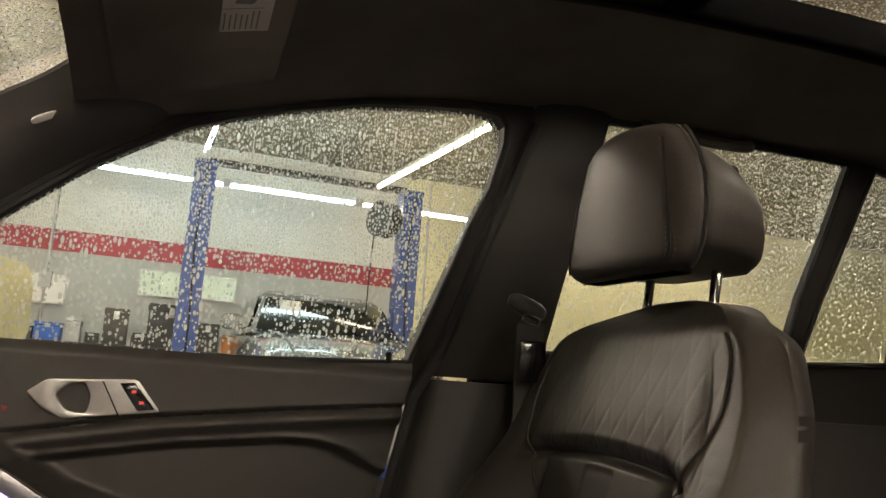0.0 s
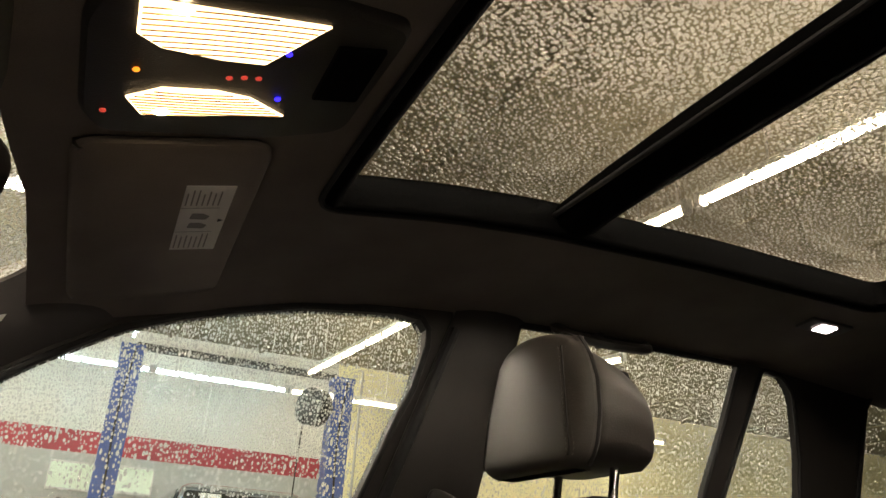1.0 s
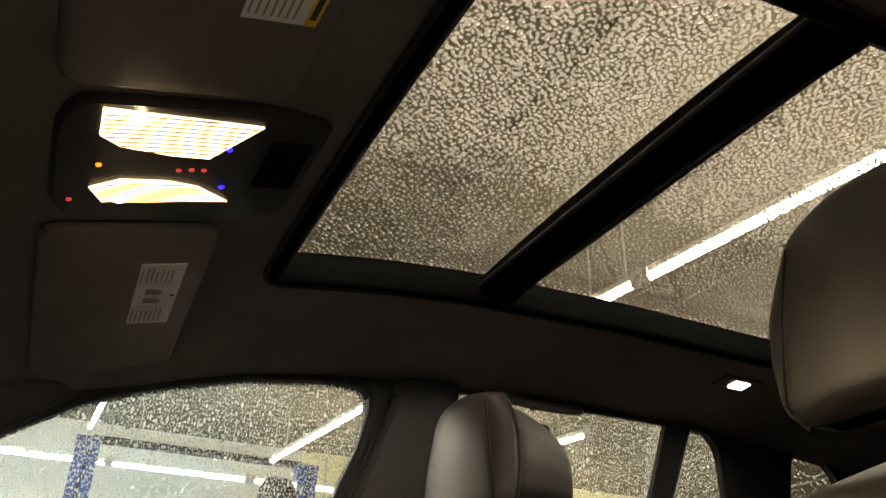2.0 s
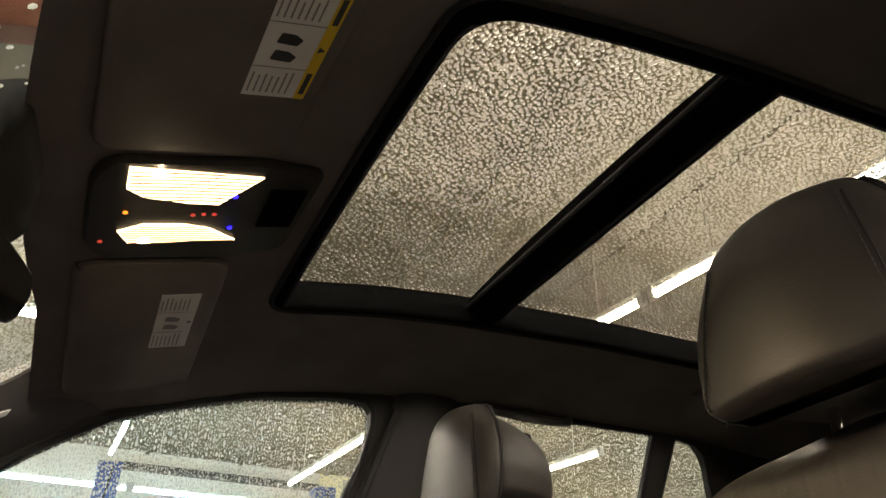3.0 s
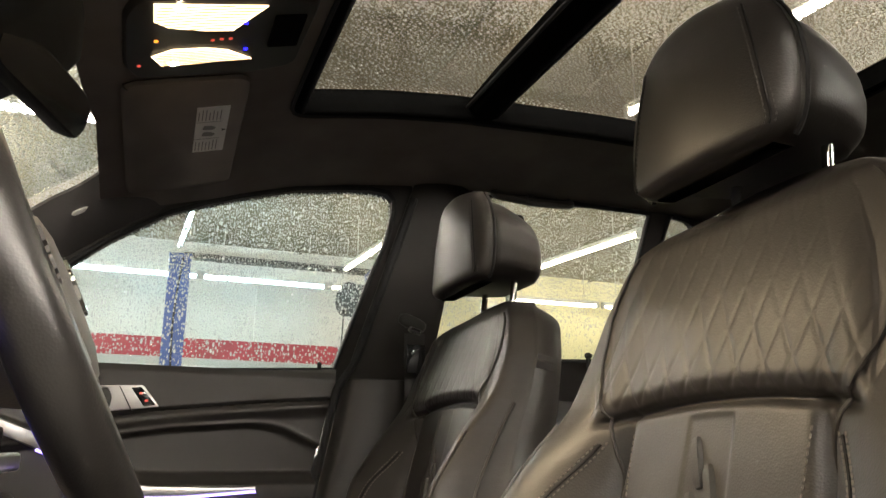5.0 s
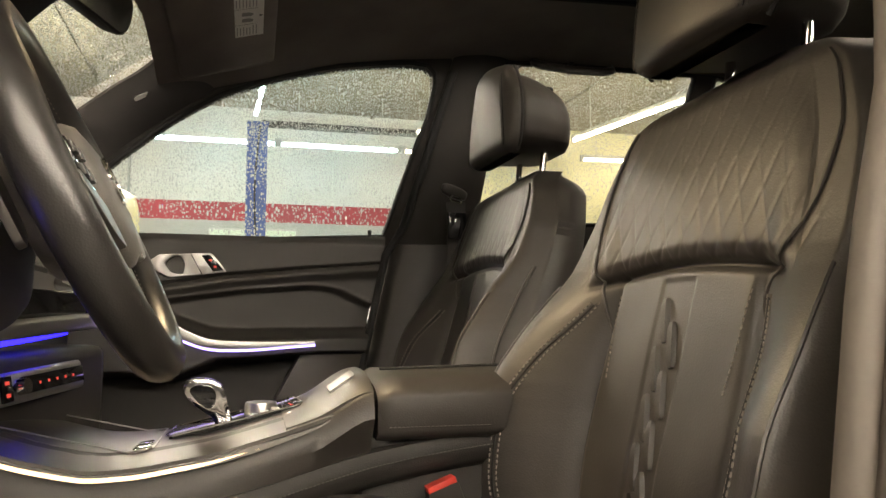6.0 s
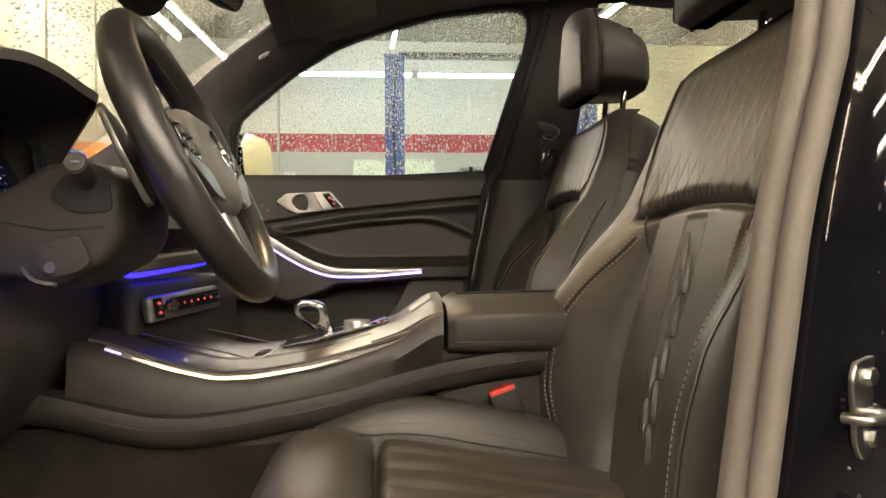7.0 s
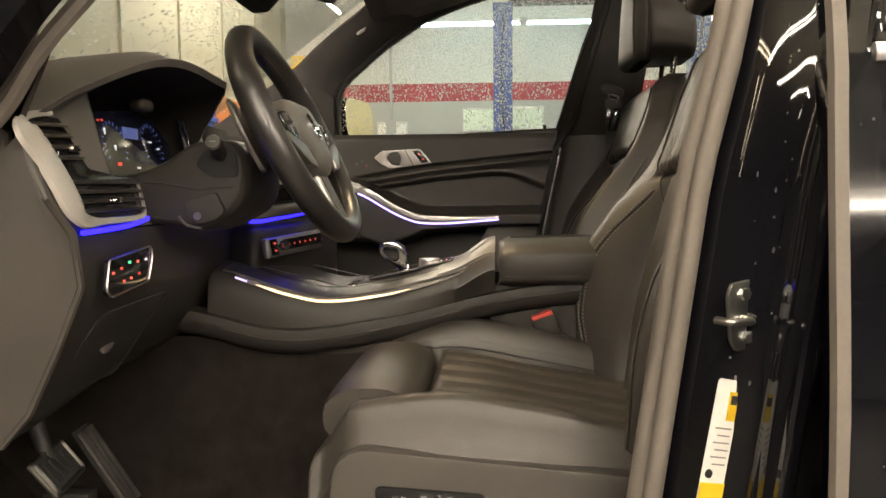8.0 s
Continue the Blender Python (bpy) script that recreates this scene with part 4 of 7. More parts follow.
    # headrest on two posts
    hx, hz, hy = 0.553, (1.405 if driver else 1.419), (0.018 if driver else 0.0)
    H = T @ Matrix.Translation((hx, hy, hz))
    head = part("headrest", moved(headrest_bm(), H), LEATHER, top, "smooth leather headrest", 60)
    for s in (-1, 1):
        part("seam", moved(sweep(head_seam(s, 0.0), circle(0.0013, 5), up=(1, 0, 0)), H), SEAM, head)
        for off in (-0.0048, 0.0048):
            part("stitching", moved(stitches(head_seam(s, off), 0.0040, 0.0024, 0.0008), H), STITCH_DARK, head, "dark double stitching")
    # dark strip round the gap paints in its shade
    rim = []
    for k in range(33):
        t = 0.02 + 0.95 * k / 32
        y = head_half(t) - 0.0005
        rim.append(Vector((-0.0242 + 0.003 * t, y, HEAD_Z0 + (HEAD_Z1 - HEAD_Z0) * t - 0.016 * smoothstep(0.45, 1.0, t) * (y / 0.12) ** 2)))
    part("gap_shade", moved(sweep(rim + [mirror_y(p) for p in reversed(rim)], circle(0.0032, 6), up=(1, 0, 0)), H), SEAM, head, "dark strip standing for shade in the gap behind the pad")
    part("rear_shell", moved(headrest_shell_bm(), H), LEATHER, head, "smooth leather rear half", 60)
    part("inner_core", moved(box(-0.05, 0.06, -0.09, 0.09, -0.06, 0.05, 0.01), H), RUBBER_DARK, head)
    for s in (-1, 1):
        part("headrest_post", moved(rod((0.590, s * 0.066, 1.26), (0.590 + 0.014, s * 0.066, 1.385), 0.0062, 14), T), CHROME, top, "bright chrome post")
        part("post_collar", moved(ball(0.0085, 0.0085, 0.004, 3, 16, 8), T @ Matrix.Translation((0.5935, s * 0.066, 1.301))), PLASTIC, top)
    # cushion
    NX, NY = 96, 84
    tops = []
    for i in range(NX + 1):
        x = -0.030 + 0.50 * i / NX
        nose = smoothstep(0.035, -0.03, x)
        row = []
        for j in range(NY + 1):
            y = -0.242 + 0.484 * j / NY
            pinch = 1 - 0.10 * smoothstep(0.05, -0.03, x) ** 2
            row.append(Vector((x - 0.0, y * pinch, cushion_top(x, y) - 0.055 * nose ** 2)))
        tops.append(row)
    bm = bmesh.new()
    g = [[bm.verts.new(p) for p in r] for r in tops]
    for i in range(NX):
        for j in range(NY):
            bm.faces.new((g[i][j], g[i + 1][j], g[i + 1][j + 1], g[i][j + 1]))
    ring = [g[0][j] for j in range(NY + 1)] + [g[i][NY] for i in range(1, NX + 1)] + [g[NX][j] for j in range(NY - 1, -1, -1)] + [g[i][0] for i in range(NX - 1, 0, -1)]
    prev = ring
    for dz, grow in ((-0.010, 0.009), (-0.022, 0.014), (-0.036, 0.015), (-0.050, 0.010), (-0.062, 0.0), (-0.072, -0.016)):
        cur = []
        for v in ring:
            d = Vector((v.co.x - 0.2, v.co.y, 0))
            d = d.normalized() * grow
            cur.append(bm.verts.new((v.co.x + d.x, v.co.y + d.y, max(v.co.z + dz, 0.64))))
        for k in range(len(ring)):
            q = (k + 1) % len(ring)
            bm.faces.new((prev[k], prev[q], cur[q], cur[k]))
        prev = cur
    bm.faces.new(prev)
    cush = part("cushion", moved(bm, T), LEATHER, top, "pleated leather seat cushion", 80)
    for s in (-1, 1):
        line = [(x, s * 0.172, cushion_top(x, s * 0.172) + 0.001) for x in [0.02 + 0.43 * k / 40 for k in range(41)]]
        part("seam", moved(sweep(line, circle(0.0016, 5)), T), SEAM, cush)
        for off in (-0.004, 0.0055):
            part("stitching", moved(stitches([(x, y + s * off, cushion_top(x, y + s * off) + 0.0006) for x, y, z in line], up=(0, 0, 1)), T), STITCH_DARK, cush, "dark double stitching")
    # sliding thigh rest
    rings = []
    for k in range(15):
        t = k / 14
        y = -0.164 + 0.328 * t
        e = (1 - abs(2 * t - 1) ** 6)
        rings.append([(0.030 + a * (0.062 + 0.004 * e), y, 0.745 + b * (0.046 * (0.86 + 0.14 * e))) for a, b in rrect(2, 2, 0.85, 5)])
    part("thigh_rest", moved(loft(rings), T), LEATHER, top, "sliding leather thigh rest", 60)
    # base and side covers
    part("seat_base", moved(box(0.02, 0.44, -0.22, 0.22, 0.43, 0.70, 0.03, 3), T), PLASTIC, top)
    for s in (-1, 1):
        out = rounded([(0.00, 0.715), (0.03, 0.735), (0.44, 0.700), (0.47, 0.60), (0.42, 0.50), (0.05, 0.52), (-0.01, 0.62)], 0.03)
        part("side_cover", moved(plate(out, 0.03, lambda u, v, w: (u, s * (0.232 + w), v), 0.006), T), PLASTIC_GREY, top, "grey-brown plastic side cover")
        if s < 0 and driver:
            pan = rounded([(0.052, 0.692), (0.186, 0.684), (0.190, 0.612), (0.060, 0.612)], 0.010)
            sp = part("switch_panel", moved(plate(pan, 0.004, lambda u, v, w: (u, -0.2625 - w, v), 0.001), T), GLOSS, top, "gloss black seat switch panel")
            for x, z, w, h, mt in ((0.078, 0.672, 0.022, 0.010, CHROME), (0.082, 0.654, 0.030, 0.012, GLOSS), (0.112, 0.668, 0.010, 0.026, SATIN), (0.128, 0.672, 0.012, 0.018, GLOSS), (0.145, 0.664, 0.012, 0.030, CHROME), (0.166, 0.668, 0.016, 0.014, GLOSS)):
                part("seat_switch", moved(box(x - w / 2, x + w / 2, -0.277, -0.265, z - h / 2, z + h / 2, 0.003), T), mt, sp)
            part("paper_tag", moved(box(0.198, 0.230, -0.2660, -0.2622, 0.640, 0.676, 0.001), T), PAPER, top, "white paper tag")
    for s in (-1, 1):
        part("rail", moved(box(-0.02, 0.50, s * 0.19 - 0.02, s * 0.19 + 0.02, 0.405, 0.445, 0.004), T), DARK_METAL, top)
    # buckle on the inner side
    s = 1 if driver else -1
    B = T @ Matrix.Translation((0.297, s * 0.216, 0.775)) @ pose(0, 0, 0, 0, -20, 0)
    bk = part("buckle", moved(box(-0.021, 0.021, -0.012, 0.012, -0.07, 0.05, 0.006), B), CONSOLE_BLACK, top, "black belt buckle")
    part("release_button", moved(box(-0.019, 0.019, -0.0105, 0.0105, 0.044, 0.056, 0.003), B), RED_PLASTIC, bk, "red release button")
    part("buckle_stalk", moved(box(-0.014, 0.014, -0.006, 0.006, -0.20, -0.06, 0.003), B), BELT, bk)
    return top


build_seat("driver_seat", -0.36, "dark brown-black leather driver seat, quilted shoulders, zigzag embossing", True)
build_seat("passenger_seat", 0.36, "dark leather passenger seat with quilted shoulders beside the door", False)

# ---- steering wheel and column ----
WHEEL = Matrix.Translation((-0.100, -0.362, 1.13)) @ Matrix(((0.0, -0.44, 0.898, 0), (1.0, 0.0, 0.0, 0), (0.0, 0.898, 0.44, 0), (0, 0, 0, 1)))
# local x: across the car, local y: up the wheel, local z: towards the driver


def build_wheel():
    top = thing("steering_wheel", "black leather steering wheel with satin spoke trim", "steering wheel")
    top.matrix_world = WHEEL
    R, r = 0.1595, 0.0182
    rings = []
    for i in range(96):
        a = 2 * math.pi * i / 96
        d = Vector((math.cos(a), math.sin(a), 0))
        k = 1.0 + 0.10 * (math.exp(-((a - 0.4) / 0.25) ** 2) + math.exp(-((a - math.pi + 0.4) / 0.25) ** 2))
        rings.append([d * (R + x * k) + Vector((0, 0, y * k)) for x, y in circle(r, 16, 0.0195)])
    part("rim", loft(rings, True, False, True), WHEEL_LEATHER, top, "black leather rim", 80)
    seam = [Vector((math.cos(a), math.sin(a), 0)) * (R - r * 0.96) + Vector((0, 0, 0.002)) for a in [2 * math.pi * i / 180 for i in range(181)]]
    part("rim_stitching", stitches(seam, 0.003, 0.003, 0.0007, (0, 0, 1)), STITCH, top, "pale rim stitching")
    # hub pad
    out = rounded([(-0.075, 0.048), (0.075, 0.048), (0.092, 0.010), (0.060, -0.062), (0.0, -0.080), (-0.060, -0.062), (-0.092, 0.010)], 0.03, 6)
    rings = []
    for zz, k in ((-0.045, 0.80), (-0.020, 0.98), (0.0, 1.0), (0.014, 0.97), (0.022, 0.86), (0.026, 0.6), (0.027, 0.25)):
        rings.append([(x * k, y * k, zz) for x, y in out])
    part("airbag_cover", loft(rings), DASH_LEATHER, top, "brown-grey leather airbag cover", 60)
    part("badge_ring", loft([[(x, y, z) for x, y in circle(q, 28)] for q, z in ((0.0225, 0.026), (0.0225, 0.0295), (0.0195, 0.030), (0.019, 0.0265))], True, False, True), CHROME, top, "chrome badge ring")
    part("badge", loft([[(x, y, z) for x, y in circle(0.019, 24)] for z in (0.025, 0.0275)]), SCREEN, top, "plain dark badge disc")
    # side spokes with switch pads, lower spoke
    for s in (-1, 1):
        sp = rounded([(s * 0.070, 0.030), (s * 0.150, 0.024), (s * 0.153, -0.022), (s * 0.070, -0.042)], 0.012)
        b = part("spoke", plate(sp, 0.026, lambda u, v, w: (u, v, -0.012 + w), 0.004), PLASTIC, top, "black spoke")
        trim = rounded([(s * 0.072, -0.030), (s * 0.150, -0.012), (s * 0.153, -0.026), (s * 0.100, -0.060), (s * 0.062, -0.066)], 0.006)
        part("spoke_trim", plate(trim, 0.008, lambda u, v, w: (u, v, 0.012 + w), 0.002), CONSOLE_METAL, b, "satin grey spoke trim")
        pad = rounded([(s * 0.082, 0.022), (s * 0.138, 0.016), (s * 0.138, -0.012), (s * 0.086, -0.022)], 0.008)
        part("switch_pad", plate(pad, 0.006, lambda u, v, w: (u, v, 0.013 + w), 0.001), GLOSS, b, "gloss black switch pad")
        for q in range(4):
            cx, cy = s * (0.096 + 0.028 * (q % 2)), 0.008 - 0.018 * (q // 2)
            part("switch", box(cx - 0.007, cx + 0.007, cy - 0.005, cy + 0.005, 0.0185, 0.022, 0.002), PLASTIC, b)
    low = rounded([(-0.030, -0.060), (0.030, -0.060), (0.034, -0.153), (-0.034, -0.153)], 0.01)
    part("lower_spoke", plate(low, 0.018, lambda u, v, w: (u, v, -0.012 + w), 0.004), SATIN, top, "satin silver lower spoke")
    part("lower_spoke_inlay", plate(rounded([(-0.018, -0.070), (0.018, -0.070), (0.022, -0.150), (-0.022, -0.150)], 0.006), 0.004, lambda u, v, w: (u, v, 0.005 + w), 0.001), PLASTIC, top)
    # shift paddles behind the spokes
    for s in (-1, 1):
        pd = rounded([(s * 0.085, 0.050), (s * 0.136, 0.066), (s * 0.146, 0.010), (s * 0.134, -0.050), (s * 0.085, -0.030)], 0.014)
        part("paddle", plate(pd, 0.007, lambda u, v, w: (u, v, -0.050 + w + 0.010 * abs(u) / 0.15), 0.002), TRIM_DARK, top, "dark metal shift paddle")
    return top


build_wheel()

def build_column():
    top = thing("steering_column", "black plastic steering column shroud with stalks", "steering column", at=(-0.25, -0.365, 1.06))
    T = Matrix.Translation((0.25, 0.365, -1.06))
    side = rounded([(-0.345, 1.060), (-0.300, 1.078), (-0.267, 1.092), (-0.228, 1.118), (-0.180, 1.120), (-0.148, 1.098), (-0.150, 1.040), (-0.165, 1.016), (-0.216, 0.988), (-0.252, 0.996), (-0.345, 1.006)], 0.012, 4)
    cx, cz = -0.23, 1.055
    rings = []
    for y, k in ((-0.455, 0.80), (-0.453, 0.90), (-0.445, 0.97), (-0.425, 1.0), (-0.365, 1.03), (-0.305, 1.0), (-0.285, 0.97), (-0.277, 0.90), (-0.275, 0.80)):
        rings.append([(cx + (x - cx) * (k if x > -0.33 else 1), y, cz + (z - cz) * k) for x, z in side])
    low = part("shroud", moved(loft(rings), T), CONSOLE_BLACK, top, "black grained shroud", 50)
    # parting line, inset panel and its small lever on the outer cheek
    part("parting_line", moved(sweep([(-0.335, -0.4535, 1.062), (-0.27, -0.4553, 1.058), (-0.222, -0.4553, 1.050), (-0.170, -0.4545, 1.052)], circle(0.0016, 6), up=(0, 1, 0)), T), SEAM, low)
    pan = rounded([(-0.241, 1.032), (-0.193, 1.045), (-0.181, 1.018), (-0.192, 1.008), (-0.220, 1.000), (-0.238, 1.014)], 0.008)
    p = part("inset_panel", moved(plate(pan, 0.004, lambda u, v, w: (u, -0.4552 - w, v), 0.0015), T), CONSOLE_BLACK, low, "black inset cover with a round key mark")
    part("panel_gap", moved(sweep([(u, -0.4562, v) for u, v in pan], circle(0.0013, 6), True, up=(0, 1, 0)), T), SEAM, p)
    part("key_mark", moved(rod((-0.221, -0.4588, 1.012), (-0.221, -0.4604, 1.012), 0.0055, 16), T), TRIM_DARK, p)
    part("lower_edge", moved(sweep(catmull([(-0.250, -0.4548, 1.012), (-0.238, -0.4555, 0.999), (-0.217, -0.4540, 0.9945)], 5), circle(0.0022, 6), up=(0, 1, 0)), T), PLASTIC_GREY, low, "grey-brown lower edge")
    # flat dark plate painted for the shade behind the wheel, with the stalks
    part("stalk_shade_plate", moved(plate(rounded([(-0.224, 1.084), (-0.205, 1.108), (-0.165, 1.106), (-0.160, 1.068), (-0.200, 1.066)], 0.010), 0.003, lambda u, v, w: (u, -0.4550 - w, v), 0.001), T), RUBBER_DARK, low, "dark plate standing for the recess's shade")
    for s in (-1, 1):
        m = -0.365
        a, b, c = Vector((-0.186, m + s * 0.080, 1.092)), Vector((-0.184, m + s * 0.108, 1.106)), Vector((-0.183, m + s * 0.128, 1.113))
        st = part("stalk", moved(joined(rod(a, b, 0.0085, 16, 0.010), rod(b, c, 0.0105, 18, 0.0112)), T), PLASTIC, top, "black indicator stalk")
        e = (c - b).normalized()
        part("end_cap", moved(rod(c, c + e * 0.002, 0.0105, 18, 0.0095), T), PLASTIC, st, "grey stalk end with pale marks")
        part("symbol", moved(box(-0.004, 0.004, -0.0006, 0.0006, -0.0008, 0.0008, 0), T @ Matrix.Translation(c + e * 0.0026)), INK_GREY, st)


build_column()

# ---- dashboard ----
def dash_section(y):
    """Outline of the dashboard at y, from the windscreen's foot over the top and down the face."""
    d = y + 0.345
    hood = smoothstep(-0.165, -0.195, y) if d > 0 else math.exp(-(-d / 0.275) ** 2.6)   # instrument hood in front of the driver
    rec = smoothstep(-0.53, -0.455, y) * smoothstep(-0.160, -0.180, y)                # recess of the instruments
    edge = smoothstep(-0.60, -0.70, y)
    right = smoothstep(0.0, 0.16, d)
    top = 1.138 + 0.112 * hood - 0.008 * hood * right - 0.014 * edge
    lip = -0.335 + 0.072 * hood
    low = 0.032 * smoothstep(-0.30, -0.66, y)
    deep = 0.016 + 0.010 * (1 - hood)
    pts = [(-0.86, 1.085), (-0.70, 1.110 + 0.02 * hood), (-0.52, 1.135 + 0.085 * hood), (-0.40, top - 0.004 * hood), (lip - 0.040, top + 0.002 * hood), (lip - 0.016, top - 0.006), (lip - 0.003, top - 0.020), (lip, top - 0.55 * deep), (lip - 0.006, top - deep)]
    pts += [(lip - 0.012 - 0.085 * rec, top - deep - 0.004 - 0.012 * rec), (-0.338 - 0.075 * rec, top - deep - 0.02 - 0.03 * rec), (-0.322 - 0.070 * rec, 1.110), (-0.308 - 0.068 * rec, 1.066), (-0.297 - 0.02 * rec, 1.040), (-0.290, 1.000), (-0.294, 0.935), (-0.325, 0.862), (-0.365, 0.800 - 0.6 * low), (-0.402, 0.772 - low), (-0.48, 0.758 - low), (-0.62, 0.75 - low), (-0.86, 0.76 - low)]
    return pts


def end_y(y, z):
    """The dashboard narrows below its vents."""
    return y + 0.058 * smoothstep(1.035, 0.975, z) * smoothstep(-0.60, -0.70, y)


def build_dashboard():
    top = thing("dashboard", "dark leather-look dashboard with vents, displays and blue light line", "dashboard", at=(-0.5, MID, 0.66))
    T = Matrix.Translation((0.5, -MID, -0.66))
    rings = []
    for k in range(121):
        y = -0.700 + (0.66 + 0.700) * k / 120
        rings.append(([(x, end_y(y, z), z) for x, z in dash_section(y)[:15] + [(-0.86, 1.0)]], [(x, end_y(y, z), z - 0.002) for x, z in dash_section(y)[14:] + [(-0.86, 0.99)]]))
    up = part("upper_panel", moved(loft([p for p, q in rings]), T), DASH_LEATHER, top, "brown-grey leather-look upper panel and hood", 45)
    # faces under the hood are coloured black for the shade in its recess
    up.data.materials.append(CONSOLE_BLACK)
    for f in up.data.polygons:
        x, y, z = f.center.x - 0.5, f.center.y + MID, f.center.z + 0.66
        if -0.535 < y < -0.160 and 1.03 < z < dash_section(y)[8][1] + 0.001 and x < -0.26:
            f.material_index = 1
    part("lower_panel", moved(loft([q for p, q in rings]), T), PLASTIC, top, "black lower panel", 45)
    # end cap beside the open door
    cap = [(x + 0.004, z) for x, z in dash_section(-0.70)]
    part("end_cap", moved(plate(cap, 0.012, lambda u, v, w: (u, end_y(-0.702, v) - w, v), 0.004), T), PLASTIC_GREY, top, "grey-brown end cover")
    hole = rounded([(-0.52, 1.00), (-0.395, 0.96), (-0.43, 0.84), (-0.52, 0.82)], 0.02)
    part("end_cover_panel", moved(plate(hole, 0.004, lambda u, v, w: (u, end_y(-0.715, v) - w, v), 0.002), T), PLASTIC_GREY, top)
    part("end_seam", moved(sweep(catmull([(x, end_y(-0.7155, z), z) for x, z in ((-0.372, 1.085), (-0.362, 1.040), (-0.352, 0.985), (-0.362, 0.920), (-0.400, 0.840))], 5), circle(0.0022, 6), up=(0, 1, 0)), T), SEAM, top)
    part("edge_bead", moved(sweep([(x + 0.003, end_y(-0.706, z), z) for x, z in dash_section(-0.70)[11:19]], circle(0.006, 8), up=(0, 1, 0)), T), PLASTIC_GREY, top, "rounded grey-brown edge bead")
    # instrument display
    scr = rounded([(-0.462, 1.070), (-0.448, 1.160), (-0.40, 1.166), (-0.30, 1.176), (-0.247, 1.166), (-0.196, 1.122), (-0.218, 1.095), (-0.365, 1.066)], 0.012)
    cl = part("instrument_display", moved(plate(scr, 0.006, lambda u, v, w: (-0.352 - w - 0.25 * (v - 1.065), u, v), 0.001), T), SCREEN, top, "dark instrument display with faint blue dials")

    def on_dial(u, v, w):
        return -0.3515 - 0.25 * (v - 1.065) + w, u, v
    for cy, cz, r in ((-0.405, 1.116, 0.036), (-0.275, 1.122, 0.036)):
        for k in range(15):
            a0 = radians(215 - 250 * k / 14)
            p0 = Vector(on_dial(cy + r * math.cos(a0), cz + r * math.sin(a0), 0.001))
            p1 = Vector(on_dial(cy + 0.84 * r * math.cos(a0), cz + 0.84 * r * math.sin(a0), 0.001))
            part("dial_mark", moved(rod(p0, p1, 0.0006, 4), T), SCREEN_BLUE, cl, "faint blue dial mark")
    for y, z, w, h, mt in ((-0.345, 1.135, 0.05, 0.022, SCREEN_BLUE), (-0.425, 1.135, 0.003, 0.009, WHITE_GLOW), (-0.405, 1.112, 0.003, 0.008, WHITE_GLOW), (-0.405, 1.088, 0.010, 0.005, RED_GLOW), (-0.345, 1.084, 0.010, 0.0025, WHITE_GLOW), (-0.436, 1.150, 0.004, 0.003, RED_GLOW), (-0.424, 1.151, 0.004, 0.003, RED_GLOW), (-0.280, 1.128, 0.010, 0.002, WHITE_GLOW), (-0.255, 1.118, 0.008, 0.002, WHITE_GLOW)):
        part("read_out", moved(box(-0.3525 - 0.25 * (z - 1.065), -0.3505 - 0.25 * (z - 1.065), y - w / 2, y + w / 2, z - h / 2, z + h / 2, 0), T), mt, cl)
    part("camera_pod", moved(ball(0.014, 0.022, 0.0105, 3, 18, 10), T @ Matrix.Translation((-0.362, -0.315, 1.184))), PLASTIC_GREY, top, "small grey sensor pod")
    # middle display
    ds = rounded([(-0.196, 1.070), (-0.196, 1.176), (0.110, 1.176), (0.110, 1.070)], 0.006)
    part("middle_display", moved(plate(ds, 0.012, lambda u, v, w: (-0.344 - w - 0.10 * (u + 0.2) - 0.2 * (v - 1.175), u, v), 0.002), T), SCREEN_GLOSS, top, "dark glossy middle display")
    # driver vent: silver frame, two groups of slats and black core
    def face(y, z, out=0.0):
        return Vector((-0.286 - 0.35 * (z - 1.02) + out, y, z))
    core = rounded([(-0.700, 1.122), (-0.625, 1.136), (-0.600, 1.075), (-0.492, 1.064), (-0.500, 1.018), (-0.640, 1.014), (-0.668, 1.040)], 0.008)
    v = part("vent", moved(plate(core, 0.03, lambda u, vv, w: face(u, vv, 0.004 - w), 0.001), T), GLOSS, top, "driver side air vent")
    line = catmull([face(y, z, 0.006) for y, z in ((-0.640, 1.140), (-0.690, 1.132), (-0.706, 1.118), (-0.690, 1.090), (-0.676, 1.055), (-0.668, 1.028), (-0.648, 1.012), (-0.580, 1.011), (-0.515, 1.013), (-0.494, 1.022), (-0.484, 1.060))], 6)
    n = len(line)
    sc = [0.22 + 0.95 * smoothstep(0.12, 0.22, i / n) * smoothstep(0.66, 0.46, i / n) for i in range(n)]
    part("vent_frame", moved(sweep(line, [(-0.018, 0.002), (0.0, 0.007), (0.016, 0.002), (0.018, -0.003), (-0.018, -0.006)], up=(1, 0, 0.35), scales=sc), T), SILVER, v, "satin silver vent frame")
    for k in range(4):
        z = 1.085 + 0.0125 * k
        part("slat", moved(sweep([face(-0.680 - 0.006 * k, z, 0.004), face(-0.612 - 0.004 * k, z + 0.004, 0.006)], rrect(0.012, 0.0034, 0.001, 1), up=(0.3, 0, 1)), T), TRIM_DARK, v)
    for k in range(4):
        z = 1.024 + 0.0115 * k
        part("slat", moved(sweep([face(-0.655, z, 0.004), face(-0.500 + 0.004 * k, z + 0.002, 0.006)], rrect(0.012, 0.0034, 0.001, 1), up=(0.3, 0, 1)), T), TRIM_DARK, v)
